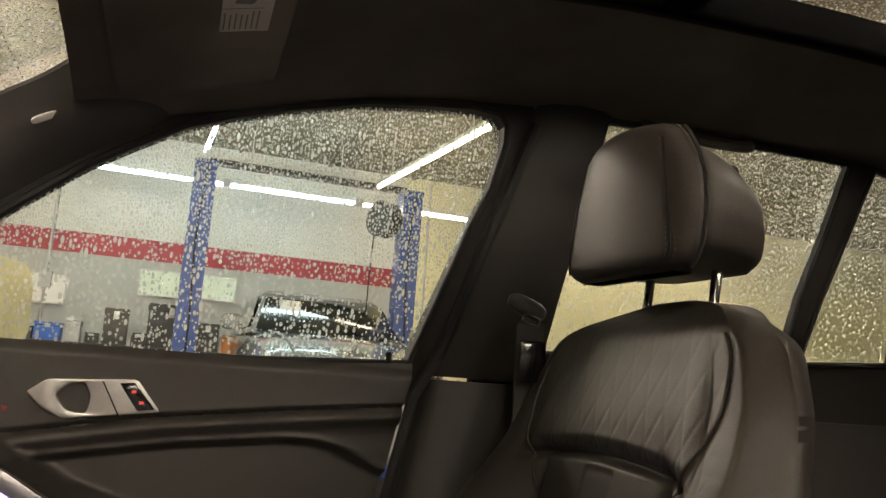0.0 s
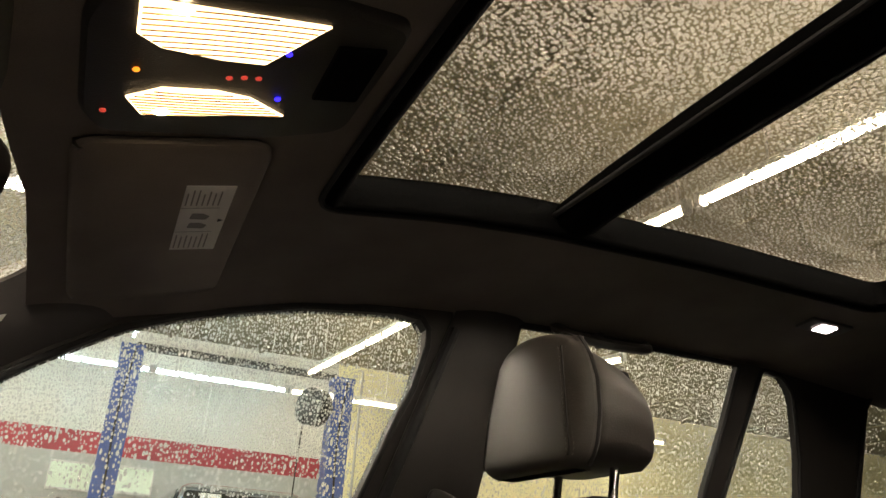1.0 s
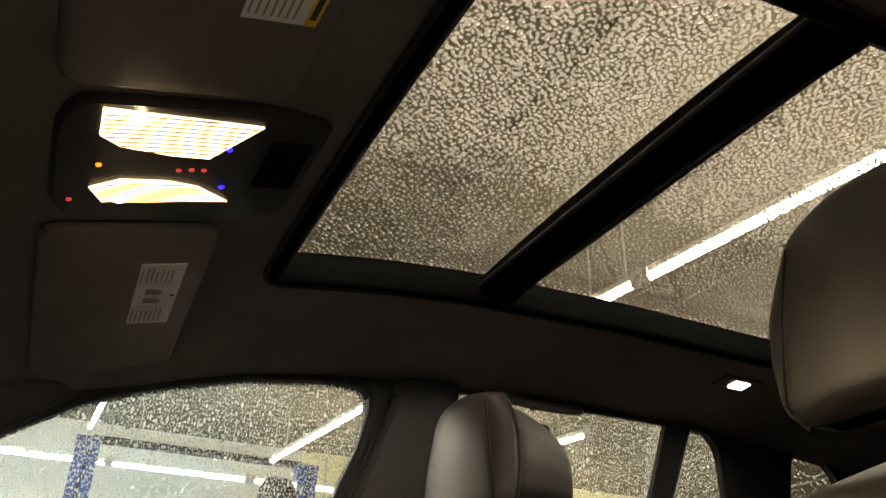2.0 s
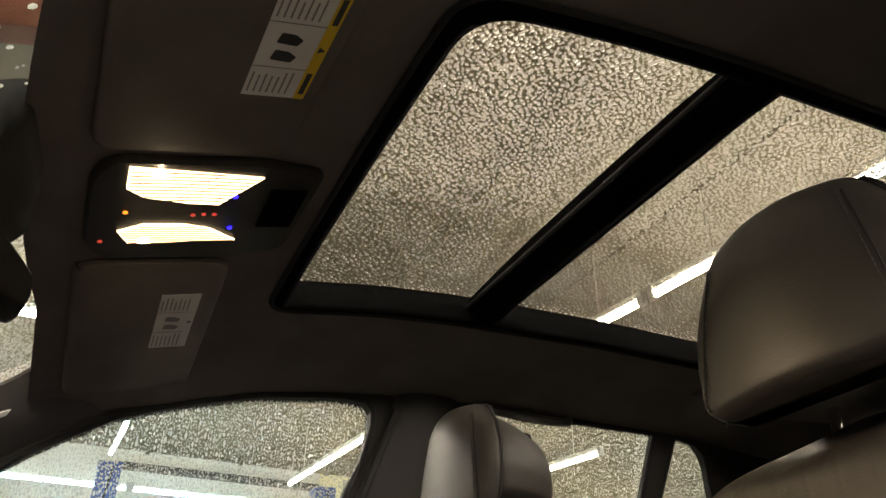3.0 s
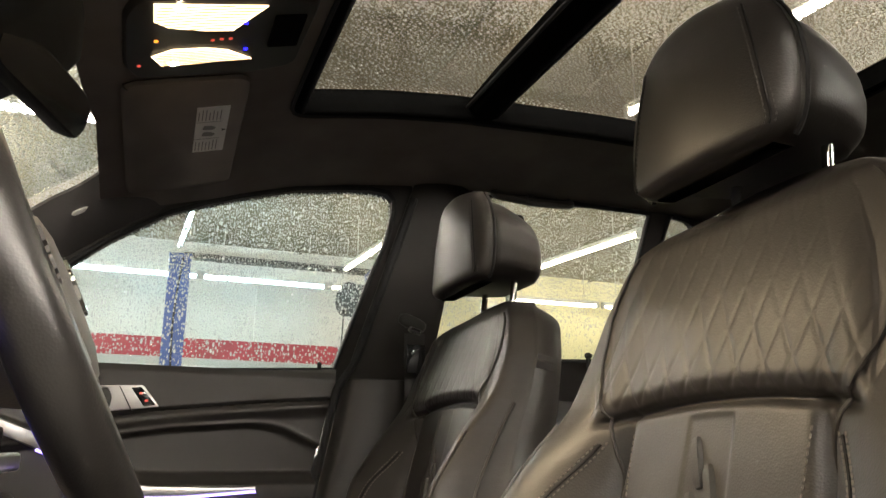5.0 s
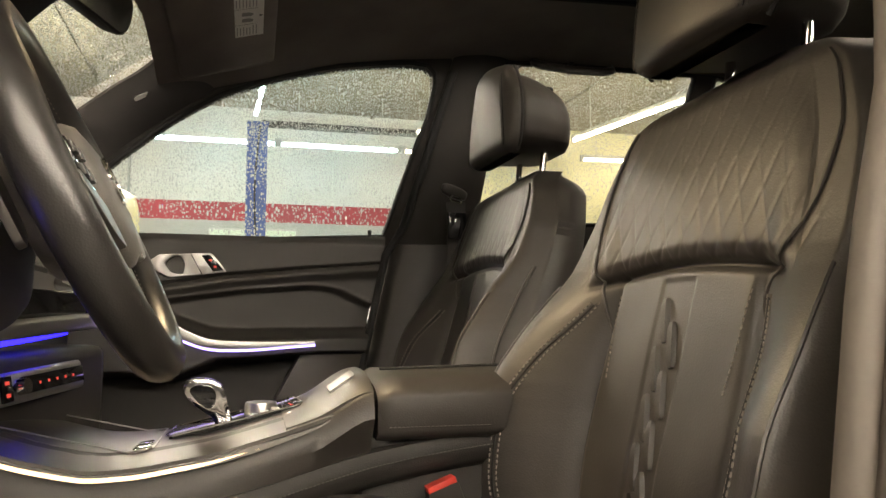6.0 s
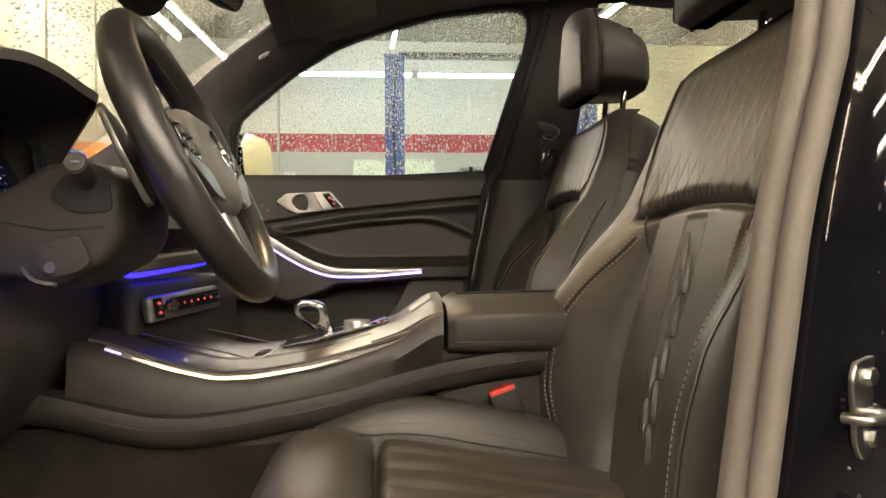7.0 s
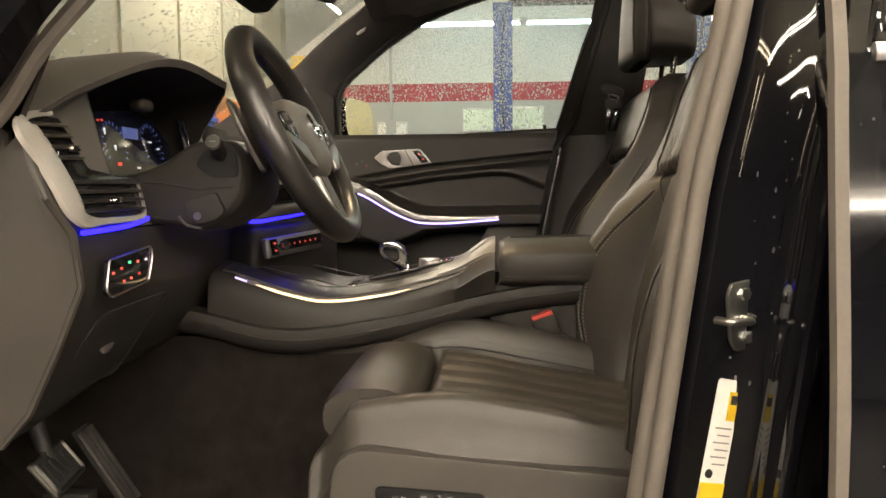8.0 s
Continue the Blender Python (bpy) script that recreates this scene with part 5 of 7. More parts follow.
    for y in (-0.62, -0.58, -0.54):
        part("vane", moved(rod(face(y, 1.018, -0.004), face(y, 1.062, -0.004), 0.0016, 6), T), PLASTIC, v)
    part("vent_wheel", moved(ball(0.006, 0.011, 0.004, 3, 14, 8), T @ Matrix.Translation(face(-0.632, 1.098, 0.012))), CHROME, v)
    part("vent_wheel", moved(ball(0.006, 0.011, 0.004, 3, 14, 8), T @ Matrix.Translation(face(-0.575, 1.036, 0.012))), CHROME, v)
    # blue light line under the vent and across the middle
    part("light_strip", moved(sweep(catmull([(-0.284, -0.652, 0.9985), (-0.281, -0.600, 1.000), (-0.281, -0.535, 1.003), (-0.282, -0.482, 1.010)], 6), rrect(0.005, 0.0062, 0.002, 2), up=(0, 0, 1)), T), BLUE_GLOW, top, "glowing blue light strip")
    part("light_strip", moved(sweep(catmull([(-0.246, -0.150, 0.994), (-0.236, -0.120, 0.993), (-0.205, -0.02, 1.000), (-0.186, 0.06, 1.006)], 6), rrect(0.005, 0.009, 0.002, 2), up=(0, 0, 1)), T), BLUE_GLOW, top, "glowing blue light strip")
    # lamp switch panel
    lp = rounded([(-0.612, 0.925), (-0.602, 0.962), (-0.485, 0.972), (-0.480, 0.960), (-0.495, 0.925), (-0.600, 0.915)], 0.006)
    sw = part("light_switch_panel", moved(plate(lp, 0.006, lambda u, vv, w: (-0.283 - w + 0.004, u, vv), 0.001), T), GLOSS, top, "gloss black light switch panel, red symbols")
    rim = [(-0.278, u, vv) for u, vv in lp]
    part("bezel", moved(sweep(rim, circle(0.0013, 6), True, up=(1, 0, 0)), T), SATIN, sw, "thin silver bezel")
    for k, (y, z, mt) in enumerate(((-0.592, 0.945, RED_GLOW), (-0.570, 0.949, RED_GLOW), (-0.548, 0.955, GREEN_GLOW), (-0.525, 0.954, RED_GLOW), (-0.500, 0.955, WHITE_GLOW), (-0.565, 0.932, RED_GLOW), (-0.545, 0.934, RED_GLOW), (-0.522, 0.938, RED_GLOW))):
        part("symbol", moved(box(-0.2795, -0.2775, y - 0.0018, y + 0.0018, z - 0.0016, z + 0.0016, 0), T), mt, sw)
    # knee panel with its oval lid
    kp = rounded([(-0.586, 0.860), (-0.562, 0.888), (-0.376, 0.894), (-0.402, 0.775), (-0.580, 0.778)], 0.010)

    def knee(u, vv, w):
        return lerp_table([(0.74, -0.408), (0.793, -0.369), (0.862, -0.325), (0.935, -0.294)], vv) + 0.0015 + w, u, vv
    kn = part("knee_panel", moved(plate(kp, 0.003, knee, 0.001), T), PLASTIC, top, "black knee panel with a stowage lid")
    part("panel_gap", moved(sweep([knee(u, vv, 0.002) for u, vv in kp], circle(0.0016, 5), True, up=(1, 0, 0)), T), SEAM, kn)
    part("lid_pull", moved(ball(0.004, 0.026, 0.009, 2.5, 18, 10), T @ Matrix.Translation((-0.342, -0.493, 0.836)) @ pose(0, 0, 0, 0, -30, 0) @ pose(0, 0, 0, 18, 0, 0)), PLASTIC_GREY, kn, "oval lid pull")
    # middle stack, turned towards the driver: trim, controls
    A = T @ Matrix.Translation((-0.232, -0.11, 0.94)) @ pose(0, 0, 0, 0, 0, -17)
    part("stack_body", moved(box(-0.20, -0.006, -0.020, 0.30, -0.10, 0.045, 0.02, 3), A), PLASTIC, top)
    part("stack_trim", moved(sweep(catmull([(-0.010, -0.030, 0.064), (0.006, 0.0, 0.068), (0.008, 0.14, 0.076), (-0.006, 0.26, 0.080)], 6), rrect(0.020, 0.022, 0.005, 3), up=(0, 0, 1)), A), SATIN, top, "satin silver centre trim")
    part("start_panel", moved(box(-0.05, -0.001, 0.0, 0.22, 0.082, 0.12, 0.004), A), GLOSS, top)
    M = A @ Matrix.Translation((0.006, 0.115, 0.006)) @ pose(0, 0, 0, 2.5, -10, 0)
    hv = part("climate_panel", moved(box(-0.012, 0.004, -0.118, 0.084, -0.019, 0.019, 0.008, 3), M), SATIN, top, "satin silver climate panel")
    part("button_bar", moved(box(0.0035, 0.007, -0.068, 0.078, -0.010, 0.011, 0.002), M), GLOSS, hv, "black button row")
    part("seat_heat_button", moved(box(0.0035, 0.007, -0.110, -0.088, -0.015, 0.015, 0.002), M), GLOSS, hv)
    part("volume_knob", moved(rod((0.003, -0.076, 0.0), (0.018, -0.076, 0.0), 0.010, 20, 0.009), M), CHROME, hv, "silver volume knob")
    for k in range(6):
        part("symbol", moved(box(0.0066, 0.0076, -0.053 + 0.02 * k, -0.049 + 0.02 * k, -0.0015, 0.002, 0), M), RED_GLOW, hv)
    for z in (-0.007, 0.007):
        part("symbol", moved(box(0.0066, 0.0076, -0.103, -0.095, z - 0.002, z + 0.002, 0), M), RED_GLOW, hv)
    # glove box
    part("glove_box", moved(box(-0.36, -0.276, 0.20, 0.60, 0.74, 0.95, 0.025, 3), T), PLASTIC_GREY, top, "grey-brown glove box lid")
    return top


build_dashboard()

# ---- centre console ----
def build_console():
    top = thing("centre_console", "dark centre console with warm light edge and leather armrest", "centre console", at=(0.1, MID, 0.45))
    T = Matrix.Translation((-0.1, -MID, -0.45))
    EDGE = [(-0.28, 0.908), (-0.228, 0.889), (-0.18, 0.872), (-0.121, 0.857), (-0.068, 0.858), (0.008, 0.869), (0.0475, 0.879), (0.10, 0.893), (0.143, 0.907), (0.18, 0.914)]

    def ez(x):
        return soft_table(EDGE, x, 0.015)

    def half(x):
        return lerp_table([(-0.30, 0.165), (-0.15, 0.150), (0.0, 0.138), (0.2, 0.130)], x)
    rings = []
    for k in range(41):
        x = -0.31 + 0.505 * k / 40
        h, z = half(x), ez(x)
        z += 0.022 * smoothstep(0.123, 0.196, x)
        lo = h + 0.012 - 0.046 * smoothstep(-0.02, 0.185, x)
        r = [(-lo + 0.035, z - 0.15), (-lo - 0.002, z - 0.085), (-h - 0.008, z - 0.03), (-h, z - 0.004), (-h + 0.006, z), (-h * 0.6, z + 0.012), (0, z + 0.014), (h * 0.6, z + 0.012), (h - 0.006, z), (h, z - 0.004), (h + 0.008, z - 0.03), (lo + 0.002, z - 0.085), (lo - 0.035, z - 0.15)]
        rings.append([(x, MID + a, b) for a, b in r])
    part("body", moved(loft(rings), T), CONSOLE_LEATHER, top, "black leather console body", 50)
    # metal top plate
    def f(u, v):
        x = -0.285 + u * 0.478
        a = (-1 + 2 * v) * (half(x) - 0.001)
        return x, MID + a, ez(x) + 0.0155 - 0.013 * (abs(a) / half(x)) ** 2.2
    part("top_plate", moved(sheet(f, 48, 16, 0.004, (0, 0, -1)), T), CONSOLE_METAL, top, "dark brushed metal plate")
    # light edge, both sides
    for s in (-1, 1):
        ln = [(x, MID + s * (half(x) + 0.003), ez(x) - 0.005 + 0.022 * smoothstep(0.123, 0.196, x)) for x in [-0.262 + 0.405 * k / 40 for k in range(41)]]
        part("trim_edge", moved(sweep(ln, [(-0.003, 0.0035), (0.003, 0.0035), (0.004, -0.004), (-0.003, -0.005)], scales=[min(1, 0.1 + (40 - k) / 10) for k in range(41)]), T), CONSOLE_METAL, top, "dark brushed edge")
        part("light_strip", moved(sweep([(x, y + s * 0.0025, z - 0.001) for x, y, z in ln[3:33]], circle(0.0027, 8), scales=[min(1, 0.35 + k / 5, 0.30 + (29 - k) / 12) for k in range(30)]), T), WARM_GLOW, top, "warm glowing edge light")
        part("light_tip", moved(sweep([(x, y + s * 0.0025, z - 0.001) for x, y, z in ln[:3]], circle(0.0018, 6)), T), VIOLET_GLOW, top)
    # lid of the tray with its bright outline
    lid = rounded([(-0.255, -0.085), (-0.070, -0.095), (-0.055, -0.075), (-0.052, 0.085), (-0.070, 0.098), (-0.255, 0.088)], 0.012)

    def on_top(u, v, w):
        return u, MID + v, ez(u) + 0.0165 - 0.013 * (abs(v) / half(u)) ** 2.2 + w
    part("tray_lid", moved(sheet(lambda u, v: on_top(-0.252 + 0.19 * u, -0.088 + 0.18 * v, 0.0), 20, 12, 0.0006, (0, 0, 1)), T), CONSOLE_METAL, top, "dark brushed tray lid")
    part("lid_outline", moved(sweep([on_top(u, v, 0.0008) for u, v in lid], circle(0.0010, 5), True), T), SATIN, top, "fine bright outline")
    part("lid_button", moved(plate(rounded([(-0.080, -0.088), (-0.058, -0.085), (-0.058, -0.045), (-0.074, -0.048)], 0.004), 0.0025, on_top, 0.0006), T), CHROME, top, "bright lid button")
    # gear lever: a chrome loop with a dark cheek on a bright neck
    G = T @ Matrix.Translation((0, MID, 0))
    loop = rounded([(-0.031, 0.938), (-0.022, 0.9475), (0.004, 0.9465), (0.019, 0.938), (0.026, 0.914), (0.038, 0.872), (0.014, 0.870), (0.009, 0.897), (-0.008, 0.907), (-0.027, 0.925)], [0.006, 0.006, 0.008, 0.010, 0.015, 0.003, 0.003, 0.012, 0.014, 0.010], 5)

    def on_lever(u, v, w):
        k = 0.62 + 0.38 * smoothstep(0.885, 0.925, v)
        return u, (w - 0.019) * k, v
    lv = part("gear_lever", moved(plate(loop, 0.038, on_lever, 0.0055), G), CHROME, top, "bright chrome gear lever", 50)
    cheek = rounded([(-0.023, 0.934), (-0.012, 0.9405), (0.006, 0.938), (0.012, 0.928), (0.010, 0.912), (0.001, 0.909), (-0.014, 0.920)], 0.006, 4)
    for w0 in (-0.0015, 0.0365):
        part("knob_inlay", moved(plate(cheek, 0.003, lambda u, v, w: on_lever(u, v, w + w0), 0.001), G), GLOSS, lv, "black knob inlay", 50)
    part("selector_button", moved(box(0.016, 0.021, -0.006, 0.006, 0.916, 0.930, 0.002), G), GLOSS, lv)
    part("collar", moved(loft([[(0.026 + x * k, y * k, z) for x, y in rrect(0.046, 0.040, 0.010, 4)] for z, k in ((0.866, 1.1), (0.876, 1.0), (0.880, 0.8))]), G), GLOSS, lv, "black lever collar", 40)
    gp = rounded([(-0.046, -0.050), (-0.038, 0.045), (0.112, 0.048), (0.118, -0.052)], 0.01)
    ga = part("gear_surround", moved(sheet(lambda u, v: on_top(-0.042 + 0.156 * u, -0.048 + 0.094 * v, 0.0), 16, 10, 0.004, (0, 0, 1)), T), GLOSS, top, "gloss black gear surround")
    part("surround_outline", moved(sweep([on_top(u, v, 0.004) for u, v in gp], circle(0.0014, 5), True), T), CHROME, ga, "chrome outline")
    part("control_dial", moved(loft([[(0.068 + x * k, MID + 0.004 + y * k, ez(0.068) - 0.004 + z) for x, y in circle(0.021, 28)] for z, k in ((0.014, 1.0), (0.030, 1.0), (0.034, 0.94), (0.035, 0.6))]), T), SATIN, top, "satin silver control dial", 40)
    for k in range(5):
        x = 0.052 + 0.0135 * k
        part("button", moved(box(x, x + 0.011, MID - 0.045, MID - 0.030, ez(x) + 0.012, ez(x) + 0.024, 0.002), T), SATIN if k < 3 else GLOSS, ga)
    for k in range(2):
        part("symbol", moved(box(0.101, 0.108, MID - 0.040 + 0.012 * k, MID - 0.034 + 0.012 * k, ez(0.1) + 0.0195, ez(0.1) + 0.0215, 0), T), RED_GLOW, ga)
    # silver ramp up to the armrest
    def ramp(u, v):
        x = 0.092 + 0.104 * u
        h = half(x) - 0.006
        a = (-1 + 2 * v) * h
        return x, MID + a, ez(x) + 0.0175 - 0.013 * (abs(a) / half(x)) ** 2.2 + 0.026 * smoothstep(0.30, 1.0, u) * (1 - 0.35 * abs(-1 + 2 * v) ** 4)
    part("ramp", moved(sheet(ramp, 16, 20, 0.006, (0, 0, -1)), T), CONSOLE_METAL, top, "satin silver ramp with parking brake button")
    part("brake_button", moved(plate(rounded([(0.55, 0.22), (0.85, 0.22), (0.85, 0.38), (0.55, 0.38)], 0.03), 0.003, lambda u, v, w: Vector(ramp(u, v)) + Vector((0, 0, w + 0.0005)), 0.0), T), SATIN, top, "silver parking brake button")
    # side wall cheeks under the armrest
    part("rear_body", moved(box(0.185, 0.68, MID - 0.097, MID + 0.097, 0.50, 0.880, 0.012), T), CONSOLE_BLACK, top)
    # armrest: two leather lids
    rings = []
    for k in range(25):
        t = k / 24
        x = 0.203 + 0.46 * t
        e = smoothstep(0, 0.04, t) * smoothstep(1.0, 0.95, t)
        hw, z0, z1 = 0.114 + 0.012 * e - 0.012 * smoothstep(0.3, 0.6, t), 0.870, 0.936 + 0.010 * e + 0.010 * t
        r = []
        for a, b in rrect(2, 2, 0.5, 6):
            r.append((x, MID + a * hw, (z0 + z1) / 2 + b * (z1 - z0) / 2 + (0.010 * (1 - (a) ** 2) if b > 0 else 0)))
        rings.append(r)
    ar = part("armrest", moved(loft(rings), T), CONSOLE_LEATHER, top, "smooth black leather armrest", 50)
    part("lid_gap", moved(sweep([(x, MID + 0.0, 0.9555 + 0.0217 * (x - 0.2)) for x in (0.225, 0.3, 0.4, 0.5, 0.64)], circle(0.002, 6)), T), SEAM, ar)
    for s in (-1, 1):
        part("stitching", moved(stitches([(0.215 + 0.13 * k / 20, MID + s * 0.1268, 0.893) for k in range(21)], up=(0, 0, 1)), T), STITCH_DARK, ar, "pale stitching")
    # carpeted sides of the tunnel
    for s in (-1, 1):
        rings = []
        for k in range(31):
            x = -0.95 + 1.60 * k / 30
            h = soft_table([(-0.30, 0.168), (0.0, 0.140), (0.2, 0.092), (0.65, 0.080)], x, 0.05)
            y = MID + s * h
            rings.append([(x, y, 0.79), (x, y + s * 0.006, 0.70), (x, y + s * 0.020, 0.50), (x, y + s * 0.06, 0.42), (x, y - s * 0.05, 0.42), (x, y - s * 0.05, 0.79)])
        part("tunnel_carpet", moved(loft(rings), T), CARPET, top, "black carpeted tunnel side", 50)
    # knee pads along both sides
    def pad_z(x):
        return soft_table([(-0.34, 0.842), (-0.27, 0.822), (-0.21, 0.800), (-0.13, 0.799), (0.045, 0.826), (0.19, 0.860), (0.345, 0.882), (0.65, 0.89)], x, 0.05)

    def pad_y(x, s):
        return MID + s * soft_table([(-0.30, 0.182), (0.0, 0.150), (0.2, 0.100), (0.65, 0.088)], x, 0.05)
    for s in (-1, 1):
        rings = []
        for k in range(61):
            x = -0.78 + 1.43 * k / 60
            z = pad_z(x)
            y = pad_y(x, s)
            rings.append([(x, y - s * 0.02, z + 0.006), (x, y + s * 0.010, z + 0.002), (x, y + s * 0.016, z - 0.012), (x, y + s * 0.013, z - 0.030), (x, y + s * 0.002, z - 0.040), (x, y - s * 0.02, z - 0.044)])
        kp = part("knee_pad", moved(loft(rings), T), CONSOLE_BLACK, top, "leather covered knee pad", 50)
        part("stitching", moved(stitches([(x, pad_y(x, s) + s * 0.0165, pad_z(x) - 0.014) for x in [-0.28 + 0.9 * k / 60 for k in range(61)]], up=(0, 0, 1)), T), STITCH_DARK, kp)
    return top


build_console()

# ---- pedals and footwell ----
pd = thing("brake_pedal", "steel brake pedal with rubber inlay", "pedal", at=(-0.450, -0.446, 0.640))
M = pose(0, 0, 0, 8, -36, 0)
part("plate", moved(box(-0.006, 0.004, -0.044, 0.044, -0.031, 0.031, 0.004), M), STEEL, pd, "bright steel plate")
part("rim", moved(sweep([(0.005, y, z) for y, z in rrect(0.082, 0.056, 0.008)], circle(0.0036, 8), True, up=(1, 0, 0)), M), STEEL, pd, "bright steel rim")
part("rubber", moved(box(0.003, 0.0065, -0.037, 0.037, -0.024, 0.024, 0.003), M), RUBBER_DARK, pd, "black rubber inlay")
for k in range(4):
    part("stud", moved(box(0.006, 0.0085, -0.030 + 0.016 * k, -0.019 + 0.016 * k, -0.017, 0.017, 0.001), M), RUBBER_DARK, pd)
part("arm", rod((-0.01, 0, 0.0), (-0.10, 0, 0.30), 0.012, 10), DARK_METAL, pd)
pd = thing("accelerator_pedal", "long ribbed steel accelerator pedal", "pedal", at=(-0.452, -0.306, 0.600))
M = pose(0, 0, 0, 4, -31, 0)
part("plate", moved(box(-0.006, 0.003, -0.023, 0.023, -0.088, 0.070, 0.004), M), DARK_METAL, pd, "dark steel plate")
for y in (-0.019, -0.006, 0.007, 0.019):
    part("rib", moved(box(0.002, 0.008, y - 0.0035, y + 0.0035, -0.083, 0.064, 0.002), M), STEEL, pd, "bright steel rib")
part("bracket", box(-0.10, -0.02, -0.015, 0.015, -0.10, -0.05, 0.004), DARK_METAL, pd)
mat_ = thing("floor_mat", "black ribbed carpet floor mat in the driver footwell", "floor mat", at=(-0.35, -0.40, 0.41))
part("mat", sheet(lambda u, v: (-0.25 + 0.5 * u, -0.20 + 0.36 * v, floor_z(-0.6 + 0.5 * u, -0.60 + 0.36 * v) - 0.41 + 0.006), 12, 10, 0.012, (0, 0, 1)), CARPET, mat_)
part("edge", sweep([(-0.25, -0.2, 0.018), (0.25, -0.2, 0.012), (0.25, 0.16, 0.012)], circle(0.004, 6)), RUBBER_DARK, mat_)

# ---- things on the headliner ----
def head_frame(x, y, drop=0.0):
    """A pose on the headliner's underside: local x along the car, local y across, local z down."""
    p = Vector((x, y, head_z(x, y) - drop))
    ax = (Vector((x + 0.02, y, head_z(x + 0.02, y))) - Vector((x - 0.02, y, head_z(x - 0.02, y)))).normalized()
    ay = (Vector((x, y + 0.02, head_z(x, y + 0.02))) - Vector((x, y - 0.02, head_z(x, y - 0.02)))).normalized()
    az = ax.cross(ay).normalized() * -1
    ay = az.cross(ax)
    return Matrix(((ax.x, ay.x, az.x, p.x), (ax.y, ay.y, az.y, p.y), (ax.z, ay.z, az.z, p.z), (0, 0, 0, 1)))


def build_roof_console():
    top = thing("roof_console", "black roof console with two lit warm lamps and switches", "roof console")
    top.matrix_world = head_frame(0.02, 0.027)
    out = rounded([(-0.115, -0.070), (-0.10, -0.105), (0.06, -0.110), (0.13, -0.090), (0.135, 0.090), (0.06, 0.110), (-0.10, 0.105), (-0.115, 0.070)], 0.02)
    part("housing", loft([[(x, y, z) for x, y in [(p[0] * k, p[1] * k) for p in out]] for z, k in ((-0.006, 1.0), (0.004, 1.0), (0.010, 0.965), (0.011, 0.9))]), CONSOLE_BLACK, top, "black housing", 40)
    for s in (-1, 1):
        lens = [(-0.080, -0.036), (-0.066, -0.064), (0.058, -0.057), (0.022, -0.028), (-0.009, -0.019), (-0.053, -0.019)]
        if s > 0:
            lens = [(-0.080, 0.099), (0.061, 0.087), (0.022, 0.028), (-0.012, 0.030), (-0.060, 0.041), (-0.079, 0.058)]
        lp = part("lamp_lens", plate(lens, 0.002, lambda u, v, w: (u, v, 0.0112 + w)), DOME, top, "glowing ribbed warm lens")
        # fine ribs along the lens
        for k in range(9):
            y = 0.036 + 0.0068 * k if s > 0 else -0.024 - 0.0046 * k
            cross = []
            for p, q in zip(lens, lens[1:] + lens[:1]):
                if (p[1] - y) * (q[1] - y) < 0:
                    cross.append(p[0] + (q[0] - p[0]) * (y - p[1]) / (q[1] - p[1]))
            if len(cross) == 2 and abs(cross[0] - cross[1]) > 0.02:
                x0, x1 = min(cross) + 0.002, max(cross) - 0.002
                pts = [(x0 + (x1 - x0) * t, y + s * 0.006 * t * (1 - t), 0.0134) for t in (0, 0.2, 0.4, 0.6, 0.8, 1)]
                part("rib", sweep(pts, circle(0.0009, 5)), LENS_RIB, lp)
        part("led", moved(ball(0.0065, 0.0055, 0.003, 2, 14, 8), Matrix.Translation((-0.050, -0.056 if s < 0 else 0.092, 0.0135))), BULB, lp, "bright lamp spot")
        lamp = bpy.data.lights.new("dome_lamp", "SPOT")
        lamp.energy, lamp.color, lamp.shadow_soft_size, lamp.spot_size, lamp.spot_blend = DOME_WATTS if s < 0 else 0.10 * DOME_WATTS, (1.0, 0.76, 0.46), 0.03, radians(86), 1.0
        ob = new("dome_lamp_light", lamp)
        ob.parent, ob.location = lp, (-0.050, -0.056 if s < 0 else 0.090, 0.022)
        ob.rotation_euler = Vector((0.27, 0.43, 0.86) if s < 0 else (0.2, 0.0, 0.95)).to_track_quat("-Z", "Y").to_euler()
    for x, y, mt in ((-0.096, -0.062, RED_GLOW), (-0.075, 0.006, ORANGE_GLOW), (-0.002, 0.002, RED_GLOW), (0.010, 0.004, RED_GLOW), (0.022, 0.004, RED_GLOW), (0.046, -0.028, BLUE_GLOW), (0.038, 0.044, BLUE_GLOW), (0.095, 0.020, RED_GLOW)):
        part("indicator", moved(ball(0.0030, 0.0030, 0.0015, 2, 10, 6), Matrix.Translation((x, y, 0.0118))), mt, top)
    part("roof_switch", box(0.075, 0.118, -0.022, 0.062, 0.009, 0.015, 0.004), FRAME_BLACK, top, "black roof switch")
    return top


build_roof_console()


